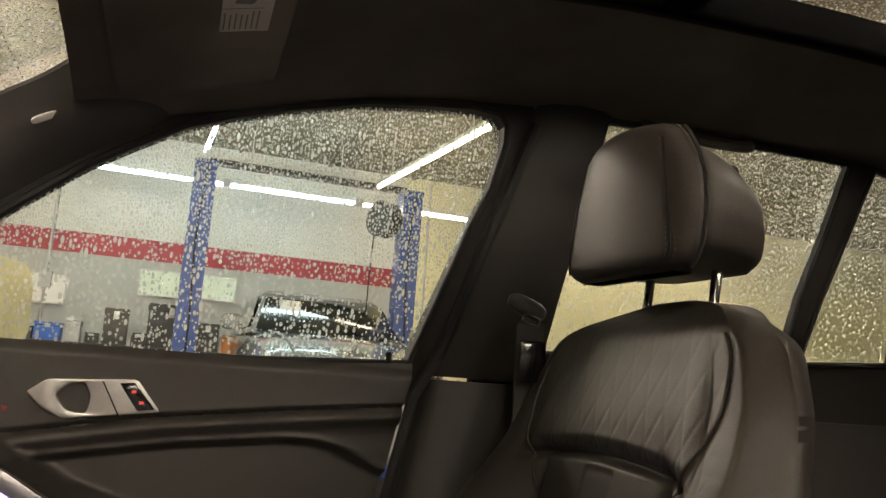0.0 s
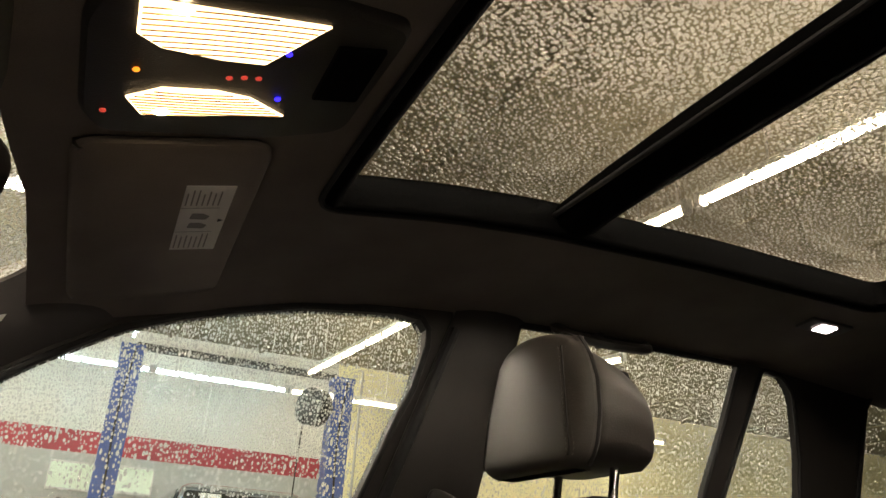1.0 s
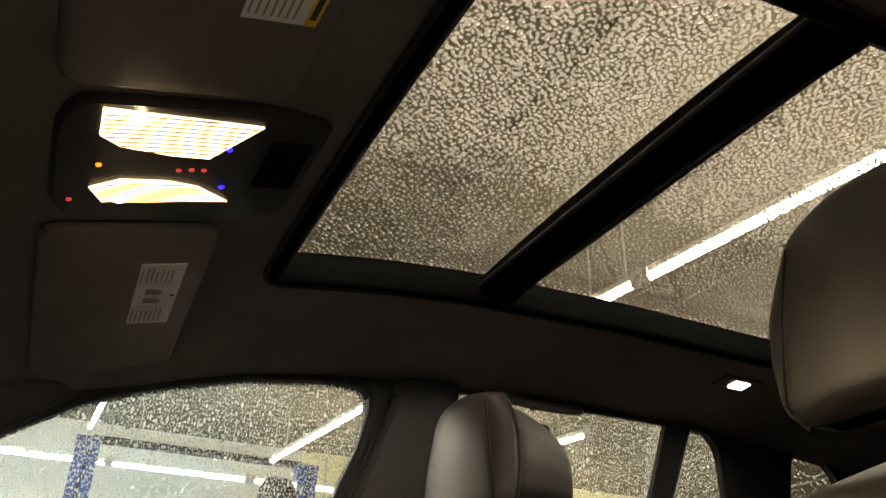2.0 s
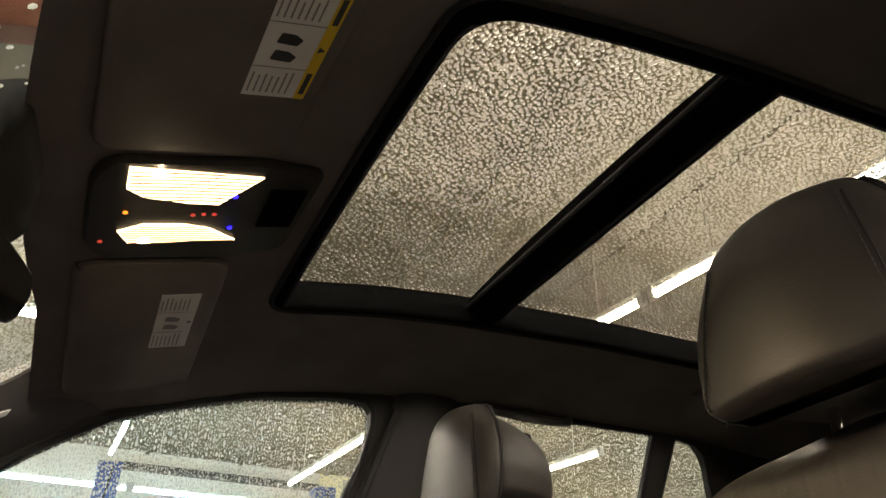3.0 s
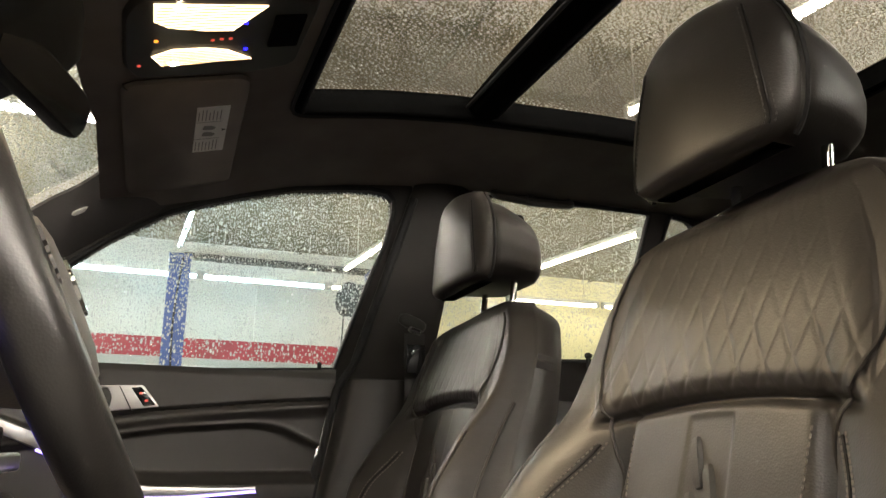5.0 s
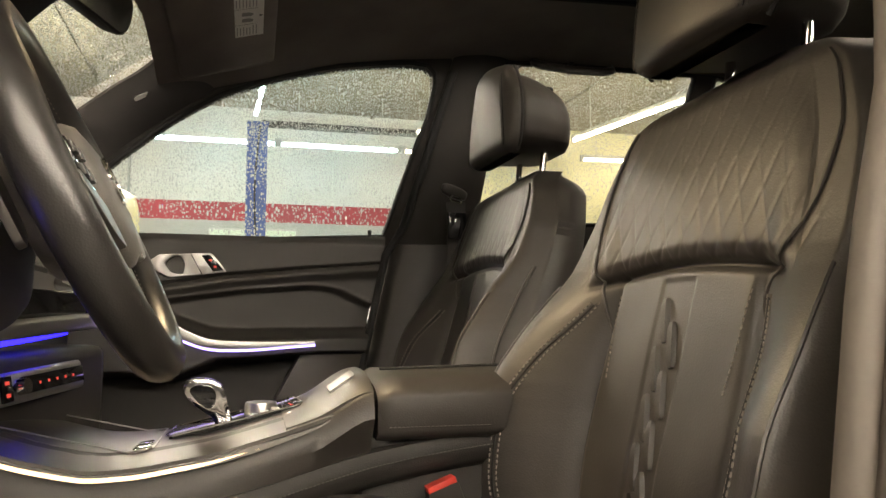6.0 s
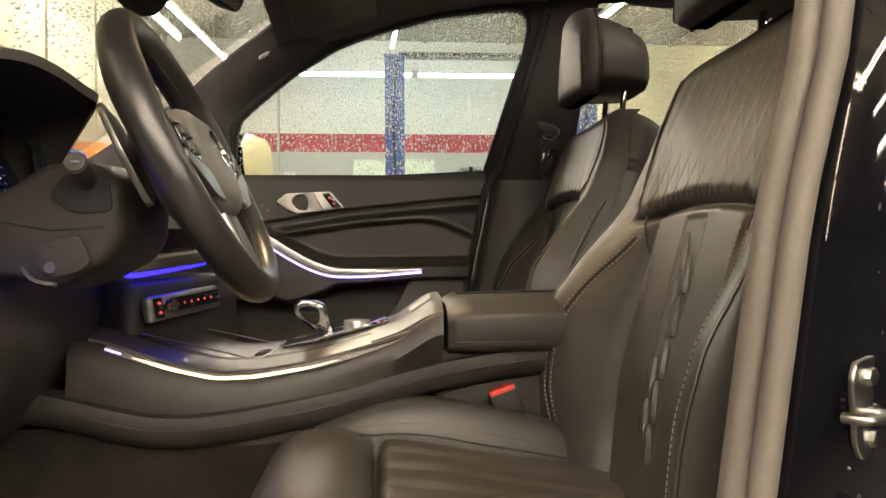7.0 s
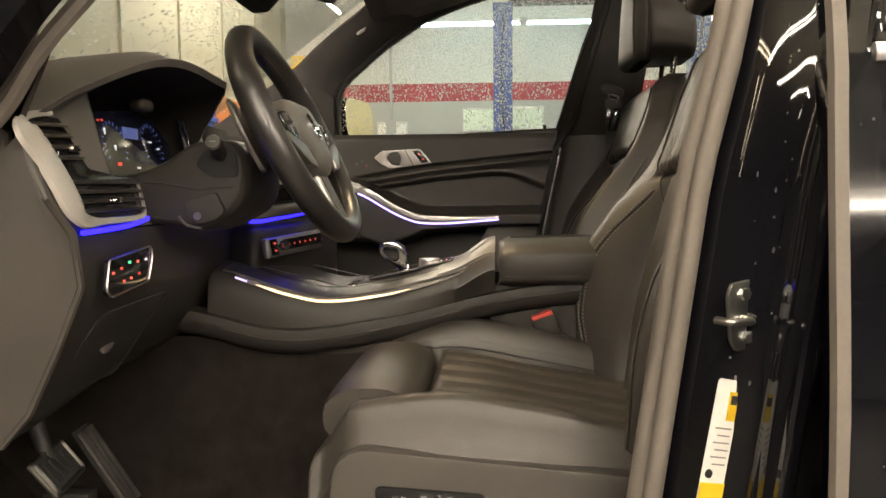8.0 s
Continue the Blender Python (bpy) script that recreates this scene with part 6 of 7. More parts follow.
def build_visor(side):
    """Sun visor folded up against the headliner, with its warning label."""
    cy = 0.350 if side > 0 else -0.300
    top = thing("sun_visor", "black sun visor folded up, printed airbag warning label", "sun visor", "sun visors")
    top.matrix_world = head_frame(0.0, cy, 0.004)
    rings = []
    for zz, k in ((0.0, 0.97), (0.006, 1.0), (0.012, 0.99), (0.016, 0.95)):
        rings.append([(x * k, y * k, zz) for x, y in [(p[0], p[1]) for p in rrect(0.19, 0.40, 0.025, 5)]])
    part("pad", loft(rings), HEADLINER, top, "dark cloth visor pad", 40)
    part("hinge", rod((-0.085, side * 0.19, 0.006), (-0.085, -side * 0.19, 0.006), 0.008, 8), PLASTIC, top)
    lx0, lx1 = (0.016, 0.068) if side > 0 else (0.022, 0.080)
    ly0, ly1 = (-0.036, 0.124) if side > 0 else (-0.082, 0.066)
    lab = part("label", box(lx0, lx1, ly0, ly1, 0.0155, 0.0168, 0), PAPER, top, "white warning label with yellow edge")
    part("band", box(lx1 - 0.010, lx1, ly0, ly1, 0.0166, 0.0172, 0), YELLOW if side < 0 else PAPER, lab, "yellow edge band" if side < 0 else "pale edge band")
    mid = (ly0 + ly1) / 2
    for y in (mid - 0.03, mid + 0.03):
        part("rule", box(lx0, lx1 - 0.010, y - 0.0004, y + 0.0004, 0.0166, 0.0172, 0), INK_GREY, lab)
    rnd = random.Random(3)
    for y0, y1 in ((ly0 + 0.004, mid - 0.034), (mid + 0.034, ly1 - 0.004)):
        for k in range(7):
            x = lx0 + 0.003 + 0.0058 * k
            part("text_bar", box(x, x + 0.0016, y0 + 0.002, y1 - rnd.uniform(0.002, 0.014), 0.0166, 0.0172, 0), INK_GREY, lab)
    for y in (mid - 0.013, mid + 0.010):
        part("pictogram", plate(rounded([(lx0 + 0.012, y - 0.006), (lx0 + 0.030, y - 0.008), (lx0 + 0.034, y), (lx0 + 0.026, y + 0.006), (lx0 + 0.014, y + 0.007)], 0.002), 0.0008, lambda u, v, w: (u, v, 0.0166 + w)), INK if side < 0 else INK_GREY, lab, "printed pictogram")
    for y0, y1 in ((ly0 + 0.008, mid - 0.034), (mid + 0.034, ly1 - 0.008)) if side < 0 else ():
        part("text_bar", box(lx1 - 0.0075, lx1 - 0.0025, y0, y1, 0.0170, 0.0174, 0), INK, lab, "bold heading bar")
    part("warning_sign", plate([(lx1 - 0.008, mid - 0.004), (lx1 - 0.002, mid), (lx1 - 0.008, mid + 0.004)], 0.0006, lambda u, v, w: (u, v, 0.0171 + w)), INK, lab)
    return top


build_visor(1)
build_visor(-1)

# rear-view mirror with its sensor housing
rm = thing("rear_view_mirror", "black rear-view mirror below its sensor housing", "rear-view mirror", at=(-0.17, -0.045, 1.530))
hs = rounded([(-0.13, 0.130), (0.040, 0.115), (0.050, 0.0), (0.040, -0.115), (-0.13, -0.130)], 0.02)
part("sensor_housing", loft([[(x * k - 0.01, y * k, 0.60 * (x - 0.03) + z) for x, y in hs] for z, k in ((0.028, 1.0), (-0.010, 1.0), (-0.026, 0.88), (-0.032, 0.6))]), RUBBER_DARK, rm, "black sensor housing", 50)
part("stem", rod((-0.03, 0.03, -0.04), (-0.006, 0.045, -0.068), 0.012, 10), PLASTIC, rm)
MM = Matrix.Translation((0.0, 0.050, -0.066)) @ pose(0, 0, 0, 0, 12, -18)
part("mirror_head", moved(loft([[(z, x * k, y * k) for x, y in rrect(0.240, 0.064, 0.026, 6)] for z, k in ((-0.026, 0.7), (-0.018, 0.94), (0.0, 1.0), (0.006, 0.98))]), MM), RUBBER_DARK, rm, "black mirror case", 50)
part("mirror_glass", moved(plate(rrect(0.230, 0.056, 0.023, 6), 0.002, lambda u, v, w: (0.0065 + w, u, v)), MM), CHROME, rm, "mirror glass")

# reading lamp over the rear seats, grab handle, coat hook
rl = thing("reading_lamp", "small lit reading lamp in the headliner", "reading lamp")
rl.matrix_world = head_frame(1.155, 0.41, 0.0)
part("bezel", moved(box(-0.05, 0.05, -0.022, 0.022, -0.002, 0.006, 0.004), Matrix()), PLASTIC, rl)
part("lens", box(-0.018, 0.018, -0.013, 0.013, 0.0055, 0.009, 0.003), READ_GLOW, rl, "glowing pinkish-white lens")
gh = thing("grab_handle", "black folding grab handle above the rear door", "grab handle", at=(0.80, 0.590, 1.622))
part("grip", sweep(catmull([(-0.10, 0.012, 0.01), (-0.085, -0.010, -0.006), (0, -0.016, -0.012), (0.085, -0.010, -0.006), (0.10, 0.012, 0.01)], 5), circle(0.010, 8)), PLASTIC, gh)
ck = thing("coat_hook", "small black coat hook over the rear window", "coat hook", at=(0.792, 0.598, 1.628))
part("hook", joined(box(-0.006, 0.006, -0.014, 0.004, -0.022, 0.006, 0.003)), PLASTIC, ck)
bl = thing("rear_door_lock_pin", "black locking pin in the rear door sill", "lock pin", at=(0.99, 0.690, 1.245))
part("pin", joined(rod((0, 0, 0), (0, 0, 0.03), 0.006, 10), moved(ball(0.010, 0.009, 0.008, 2, 12, 8), Matrix.Translation((0, 0, 0.032)))), RUBBER_DARK, bl)

# ---- driver side door opening ----
def jamb_x(z):
    return 0.402 + (z - 0.74) * 0.135 + 0.10 * max(0, z - 1.06)


def build_driver_pillar():
    top = thing("driver_b_pillar", "wet gloss black door pillar with grey rubber seal", "door pillar", kind="structure", at=(0.45, -0.74, 0.36))
    T = Matrix.Translation((-0.45, 0.74, -0.36))

    def py(z):
        return 0.24 * max(0, z - 1.18)
    zs = [0.36 + 0.045 * k for k in range(29)]
    rings = []
    for z in zs:
        x, y = jamb_x(z), py(z)
        front = catmull([(x - 0.030, -0.712 + y, z), (x - 0.006, -0.734 + y, z), (x + 0.020, -0.748 + y, z), (x + 0.044, -0.758 + y, z), (x + 0.052, -0.774 + y, z), (x + 0.064, -0.786 + y, z), (x + 0.080, -0.784 + y, z), (x + 0.088, -0.762 + y, z)], 4)
        rings.append([(x, -0.68 + y, z)] + front + [(x + 0.095, -0.70 + y, z), (x + 0.08, -0.655 + y, z)])
    part("pillar", moved(loft(rings), T), PAINT, top, "wet black painted pillar", 75)
    # inner trim
    rings = []
    for z in zs:
        x, y = jamb_x(z), py(z)
        rings.append([(x - 0.044, -0.696 + y, z), (x + 0.012, -0.650 + y, z), (x + 0.05, -0.628 + y, z), (x + 0.13, -0.630 + y, z), (x + 0.15, -0.66 + y, z), (x + 0.0, -0.69 + y, z)])
    part("inner_cover", moved(loft(rings), T), PLASTIC, top, "black inner pillar cover", 45)
    # door seal: two soft lips
    for dx, dy, r in ((-0.047, -0.704, 0.0135), (-0.0385, -0.7245, 0.0105)):
        part("door_seal", moved(sweep([(jamb_x(z) + dx, dy + py(z), z) for z in zs], [(x * 1.0, y * 1.0) for x, y in circle(r, 10)], up=(0, 1, 0)), T), RUBBER, top, "grey rubber door seal", 60)
    part("seal_lip", moved(sweep([(jamb_x(z) - 0.0385, -0.7205 + py(z), z) for z in zs], circle(0.003, 6), up=(0, 1, 0)), T), RUBBER_DARK, top)
    part("outer_lip", moved(sweep([(jamb_x(z) + 0.064, -0.790 + py(z), z) for z in zs], circle(0.006, 8), up=(0, 1, 0)), T), PAINT, top)
    # striker
    st = thing("door_striker", "bare steel door striker bolted to the black pillar", "door striker", at=(0.442, -0.746, 0.920))
    M = pose(0, 0, 0, 0, -7, 32) @ Matrix.Scale(0.66, 4)
    part("plate", moved(plate(rounded([(-0.022, -0.052), (0.020, -0.052), (0.030, -0.034), (0.030, 0.034), (0.020, 0.052), (-0.022, 0.052), (-0.032, 0.034), (-0.032, -0.034)], 0.006), 0.007, lambda u, v, w: (u, -w, v), 0.002), M), STEEL, st, "bare steel plate")
    part("bar", moved(sweep(catmull([(-0.004, -0.004, -0.004), (-0.006, -0.020, -0.004), (-0.016, -0.030, -0.003), (-0.052, -0.034, 0.004), (-0.062, -0.028, 0.006), (-0.064, -0.010, 0.006)], 6), circle(0.0058, 10)), M), STEEL, st, "bent steel bar")
    for z in (-0.033, 0.033):
        part("bolt", moved(loft([[(x, -y, z + zz) for x, zz in circle(r, 6)] for r, y in ((0.010, 0.006), (0.010, 0.013), (0.007, 0.014))]), M), STEEL, st, "steel bolt")
    # certification sticker
    sk = thing("pillar_sticker", "white and yellow tyre sticker on the black pillar", "sticker", at=(0.414, -0.752, 0.790))
    M = pose(0, 0, 0, 0, 13, 30) @ Matrix.Diagonal((0.95, 1, 0.9, 1))
    s = part("sheet", moved(plate(rrect(0.034, 0.150, 0.004, 3), 0.001, lambda u, v, w: (u, -0.008 - w, v)), M), PAPER, sk, "white sticker")
    part("yellow_field", moved(box(-0.017, 0.017, -0.0102, -0.0092, -0.078, -0.040, 0), M), YELLOW, s, "yellow field")
    part("yellow_field", moved(box(0.002, 0.014, -0.0102, -0.0092, 0.030, 0.062, 0), M), YELLOW, s)
    part("pictogram", moved(box(0.004, 0.012, -0.0108, -0.0100, 0.048, 0.058, 0), M), INK, s)
    part("tyre_mark", moved(rod((-0.008, -0.0094, -0.030), (-0.008, -0.0104, -0.030), 0.005, 14), M), INK, s)
    for k in range(6):
        part("text_bar", moved(box(-0.010 + 0.004 * (k % 2), 0.012, -0.0102, -0.0094, 0.020 - 0.008 * k, 0.0215 - 0.008 * k, 0), M), INK_GREY, s)
    return top


build_driver_pillar()


def build_rear_door():
    top = thing("rear_door", "closed wet black rear door with bright window trim", "car door", kind="structure", at=(0.9, -0.80, 0.4))
    T = Matrix.Translation((-0.9, 0.80, -0.4))
    rings = []
    for k in range(25):
        z = 0.36 + (1.165 - 0.36) * k / 24
        y = -0.800 - 0.045 * math.sin(math.pi * smoothstep(0.3, 1.25, z)) ** 1.2
        rings.append([(0.504, y + 0.05, z), (0.501, y + 0.008, z), (0.508, y, z), (0.9, y - 0.012, z), (1.45, y - 0.008, z), (1.45, y + 0.05, z)])
    part("door_skin", moved(loft(rings), T), PAINT, top, "wet black door skin", 30)
    part("edge_trim", moved(sweep([(0.502, -0.806 + 0.22 * max(0, z - 1.17) - 0.03 * math.sin(math.pi * smoothstep(0.3, 1.25, z)), z) for z in [0.40 + 0.05 * k for k in range(26)]], [(-0.006, -0.008), (0.006, -0.008), (0.009, 0.0), (0.006, 0.007), (-0.006, 0.007)], up=(0, 1, 0)), T), RUBBER, top, "grey door edge seal")
    part("waist_trim", moved(sweep([(0.535, -0.803, 1.165), (0.9, -0.806, 1.175), (1.45, -0.806, 1.19)], rrect(0.010, 0.018, 0.003, 2)), T), SATIN, top, "satin bright waist trim")
    fr = [(0.530, 1.17), (0.590, 1.60), (0.62, 1.64), (1.15, 1.645), (1.12, 1.17)]
    part("window_frame", moved(plate([(0.515, 1.165), (0.575, 1.61), (0.60, 1.665), (1.18, 1.67), (1.16, 1.165)], 0.03, lambda u, v, w: (u, -0.795 + 0.24 * (v - 1.17) + w, v), holes=[[(0.545, 1.185), (0.600, 1.60), (0.63, 1.64), (1.14, 1.645), (1.115, 1.185)]]), T), GLOSS, top, "gloss black window frame", 30)
    g = part("pane", moved(plate([(0.54, 1.17), (0.598, 1.62), (1.15, 1.65), (1.12, 1.17)], 0.004, lambda u, v, w: (u, -0.785 + 0.24 * (v - 1.17) + w, v)), T), PANE, top, "dark reflecting window glass", 30)
    g.visible_shadow = False


build_rear_door()

# front of the door opening
ap = [(-0.80, -0.755, 0.95), (-0.50, -0.762, 1.06), (-0.345, -0.768, 1.155), (-0.268, -0.765, 1.255), (-0.12, -0.735, 1.415), (0.0, -0.715, 1.52), (0.14, -0.70, 1.60), (0.35, -0.69, 1.645), (0.55, -0.69, 1.655)]
fr = finish("door_frame_front", sweep(catmull(ap, 6), [(-0.035, -0.02), (-0.03, 0.03), (0.0, 0.04), (0.03, 0.02), (0.032, -0.025), (0.0, -0.035)]), PAINT)
tagged(fr, "wet black painted windscreen pillar of the open driver door", "door frame", kind="structure")
se = finish("door_frame_seal", sweep(catmull([(x + 0.006, y + 0.035, z - 0.04) for x, y, z in ap], 6), circle(0.010, 8)), RUBBER)
tagged(se, "grey rubber seal round the driver door opening", "door seal", kind="structure")

# ---- the garage ----
GX0, GX1, GY0, GY1, GZ = -2.9, 15.0, -19.0, 10.0, 3.95


def slab(name, x0, x1, y0, y1, z0, z1, mt, label, cat, bevel=0.0):
    return tagged(finish(name, box(x0, x1, y0, y1, z0, z1, bevel), mt, smooth=False), label, cat, kind="structure")


slab("ground", -11.0, GX1 + 1, GY0 - 1, GY1 + 1, -0.2, 0.0, CONCRETE, "worn grey concrete garage floor", "floor")
slab("wall_north", GX0, GX1, GY1, GY1 + 0.2, 2.62, GZ, WALL_WHITE, "white painted upper garage wall", "wall")
slab("wall_stripe", GX0, GX1, GY1 - 0.004, GY1 + 0.2, 2.36, 2.62, STRIPE_RED, "dark red painted stripe along the garage wall", "wall stripe")
slab("wall_north_lower", GX0, GX1, GY1, GY1 + 0.2, 0.0, 2.36, WALL_GREY, "pale grey lower garage wall", "wall")
slab("wall_north_east", 3.05, GX1, GY1 - 0.03, GY1 - 0.006, 0.0, GZ, WALL_YELLOW, "yellow-beige painted stretch of garage wall", "wall")
slab("wall_west", GX0 - 0.2, GX0, 0.4, GY1, 0.0, GZ, WALL_BEIGE, "beige panelled garage wall", "wall")
# unseen hall walls added; the grey ones set what paint and drops reflect
slab("wall_west_return", -10.0, GX0 - 0.2, 0.4, 0.6, 0.0, GZ, WALL_BEIGE, "beige return wall added out of view", "wall")
slab("wall_west_hall", -10.2, -10.0, GY0, 0.6, 0.0, GZ, HALL_GREY, "plain grey far wall added out of view", "wall")
slab("wall_east", GX1, GX1 + 0.2, GY0, GY1, 0.0, GZ, WALL_BEIGE, "beige garage wall", "wall")
slab("wall_south", -10.0, GX1, GY0 - 0.2, GY0, 0.0, GZ, HALL_GREY, "plain grey wall added out of view behind the camera", "roller door")
tagged(finish("garage_ceiling", joined(box(-10.0, GX1, GY0, GY1, GZ, GZ + 0.2, 0), *[box(GX0 + 1.2 * k, GX0 + 1.2 * k + 0.05, GY0, GY1, GZ - 0.03, GZ + 0.01, 0.004) for k in range(1, 15)]), CEIL_PAINT, smooth=False), "olive-beige panelled garage ceiling with battens", "ceiling", kind="structure")
for k in range(14):
    x = GX0 + 0.6 + 1.22 * k
    slab("wall_batten", x, x + 0.05, GY1 - 0.02, GY1 + 0.01, 2.64, GZ, WALL_WHITE, "white cover strip between wall panels", "cover strip", 0.003)
for k in range(8):
    y = 1.15 + 1.22 * k
    slab("wall_batten", GX0 - 0.01, GX0 + 0.025, y, y + 0.045, 0.1, GZ, WALL_BEIGE, "beige cover strip between wall panels", "cover strip", 0.003)


def tube_light(a, b, glow_mat):
    a, b = Vector(a), Vector(b)
    m = (a + b) / 2
    top = thing("strip_light", "lit white fluorescent strip light", "strip light", "strip lights", at=m)
    d = (b - a).normalized()
    part("tube", rod(a - m, b - m, 0.022, 10), glow_mat, top, "glowing tube")
    s = d.cross(Vector((0, 0, 1))).normalized()
    prof = [s * 0.010 + Vector((0, 0, 0.035)), s * 0.010 + Vector((0, 0, 0.075)), -s * 0.010 + Vector((0, 0, 0.075)), -s * 0.010 + Vector((0, 0, 0.035))]
    part("batten", loft([[p - m + q for q in prof] for p in (a, b)]), WALL_WHITE, top, "white metal batten")
    for p, q in ((a, d), (b, -d)):
        part("end_cap", moved(box(-0.025, 0.025, -0.025, 0.025, -0.028, 0.07, 0.005), Matrix.Translation(p - m)), WALL_GREY, top)
    for t in (0.15, 0.85):
        p = a.lerp(b, t) - m
        if GZ - a.z > 0.15:
            part("hanger", rod(p + Vector((0, 0, 0.06)), p + Vector((0, 0, GZ - a.z)), 0.006, 6), STEEL, top)


LZ = 3.40
for a, b in (((-1.05, 9.0), (0.52, 9.0)), ((0.56, 9.0), (2.12, 9.0)), ((2.18, 9.0), (3.65, 9.0)), ((5.0, 9.5), (6.5, 9.4)), ((6.6, 9.4), (8.2, 9.35)),
             ((0.235, 8.15), (0.340, 5.2)), ((2.27, 8.55), (2.52, 5.6)), ((4.36, 8.4), (4.79, 5.8)), ((2.99, 3.30), (3.045, 2.82)), ((3.055, 2.72), (3.40, -0.6)),
             ((-1.30, 4.80), (-0.40, 4.80)), ((-2.20, 7.92), (-2.25, 5.2)), ((-1.87, 8.88), (-2.05, 5.0)),
             # extra tubes added for driver-side light, pillar streaks and a brighter rear wall
             ((-2.35, -0.9), (-2.35, -3.2)), ((-2.55, -0.9), (-2.55, -3.2)), ((-2.95, -3.1), (-4.7, -4.4)), ((-4.8, -4.5), (-6.6, -5.8)), ((-6.7, -5.9), (-8.5, -7.2)), ((-3.2, -2.7), (-4.95, -4.0)), ((-5.05, -4.1), (-6.85, -5.4)), ((6.0, 4.6), (8.2, 4.5)), ((8.3, 4.6), (10.4, 4.5))):
    far = a[1] > 5.1
    z = 3.25 if a[1] == 9.0 else LZ
    tube_light((*a, z), (*b, z), TUBE_FRONT if a[1] == 4.80 else TUBE_COOL if far and -1.5 < a[0] < 0.58 else TUBE_WALL if far and a[0] > 0 or a[1] < -0.8 else TUBE)

# long rows added out of view behind the camera to light the driver's side
for y in (-2.9, -4.9, -7.0, -9.6):
    for x in (-2.6, -0.2, 2.2, 4.6, 7.0):
        tube_light((x, y, LZ), (x + 2.3, y, LZ), TUBE_HALL)
        if y > -7.5:
            tube_light((x, y - 0.16, LZ), (x + 2.3, y - 0.16, LZ), TUBE_HALL)

# oxide-red roof beam
tagged(finish("roof_beam", moved(box(-1.7, 0.6, -0.06, 0.07, -0.105, 0.105, 0.01), Matrix.Translation((-0.88, 2.45, 3.84)) @ pose(0, 0, 0, 0, 0, -19.5)), BEAM_RED, smooth=False), "oxide red steel roof beam", "beam", kind="structure")
slab("wall_ledge", 0.35, 3.0, 9.80, 10.0, 3.69, 3.755, DARK_METAL, "dark rusty steel ledge along the wall", "ledge", 0.01)


def lift_post(x, y, turn):
    top = thing("car_lift_post", "blue enamelled two-post car lift column", "car lift", "car lift posts", at=(x, y, 0))
    R = pose(0, 0, 0, 0, 0, turn)
    col = [(-0.13, -0.12), (0.13, -0.12), (0.13, 0.12), (0.06, 0.12), (0.06, 0.09), (0.10, 0.09), (0.10, -0.09), (-0.10, -0.09), (-0.10, 0.09), (-0.06, 0.09), (-0.06, 0.12), (-0.13, 0.12)]
    part("column", moved(loft([[(u, v, z) for u, v in col] for z in (0.02, 3.35)]), R), LIFT_BLUE, top, "blue steel column", 20)
    part("base_plate", moved(box(-0.24, 0.24, -0.24, 0.24, 0.0, 0.025, 0.006), R), LIFT_BLUE, top)
    part("carriage", moved(box(-0.092, 0.092, -0.085, 0.10, 0.35, 1.05, 0.01), R), DARK_METAL, top)
    part("arm", moved(box(-0.05, 0.05, 0.10, 0.9, 0.36, 0.46, 0.01), R), LIFT_BLUE, top)
    part("top_cap", moved(box(-0.14, 0.14, -0.13, 0.13, 3.34, 3.40, 0.01), R), LIFT_BLUE, top)
    part("hose", sweep(catmull([(0.0, -0.135, 0.5), (0.02, -0.14, 1.5), (-0.02, -0.14, 2.6), (0.03, -0.13, 3.35)], 6), circle(0.012, 6)), RUBBER_DARK, top)


lift_post(0.268, 8.6, 90)
lift_post(2.70, 8.6, -90)

# hose reel by the post
rr = thing("hose_reel", "black hose reel hanging beside the lift post", "hose reel", at=(2.36, 8.5, 3.0))
part("drum", moved(rod((-0.07, 0, 0), (0.07, 0, 0), 0.17, 24), pose(0, 0, 0, 0, 0, 30)), RUBBER_DARK, rr)
for s in (-1, 1):
    part("flange", moved(rod((s * 0.07, 0, 0), (s * 0.085, 0, 0), 0.22, 24), pose(0, 0, 0, 0, 0, 30)), DARK_METAL, rr)
part("bracket", box(0.05, 0.24, -0.03, 0.05, -0.04, 0.04, 0.004), DARK_METAL, rr)
part("cord", sweep([(-0.1, 0.0, -0.1), (-0.12, 0.0, -0.6), (-0.12, 0.0, -1.5)], circle(0.010, 6)), RUBBER_DARK, rr)


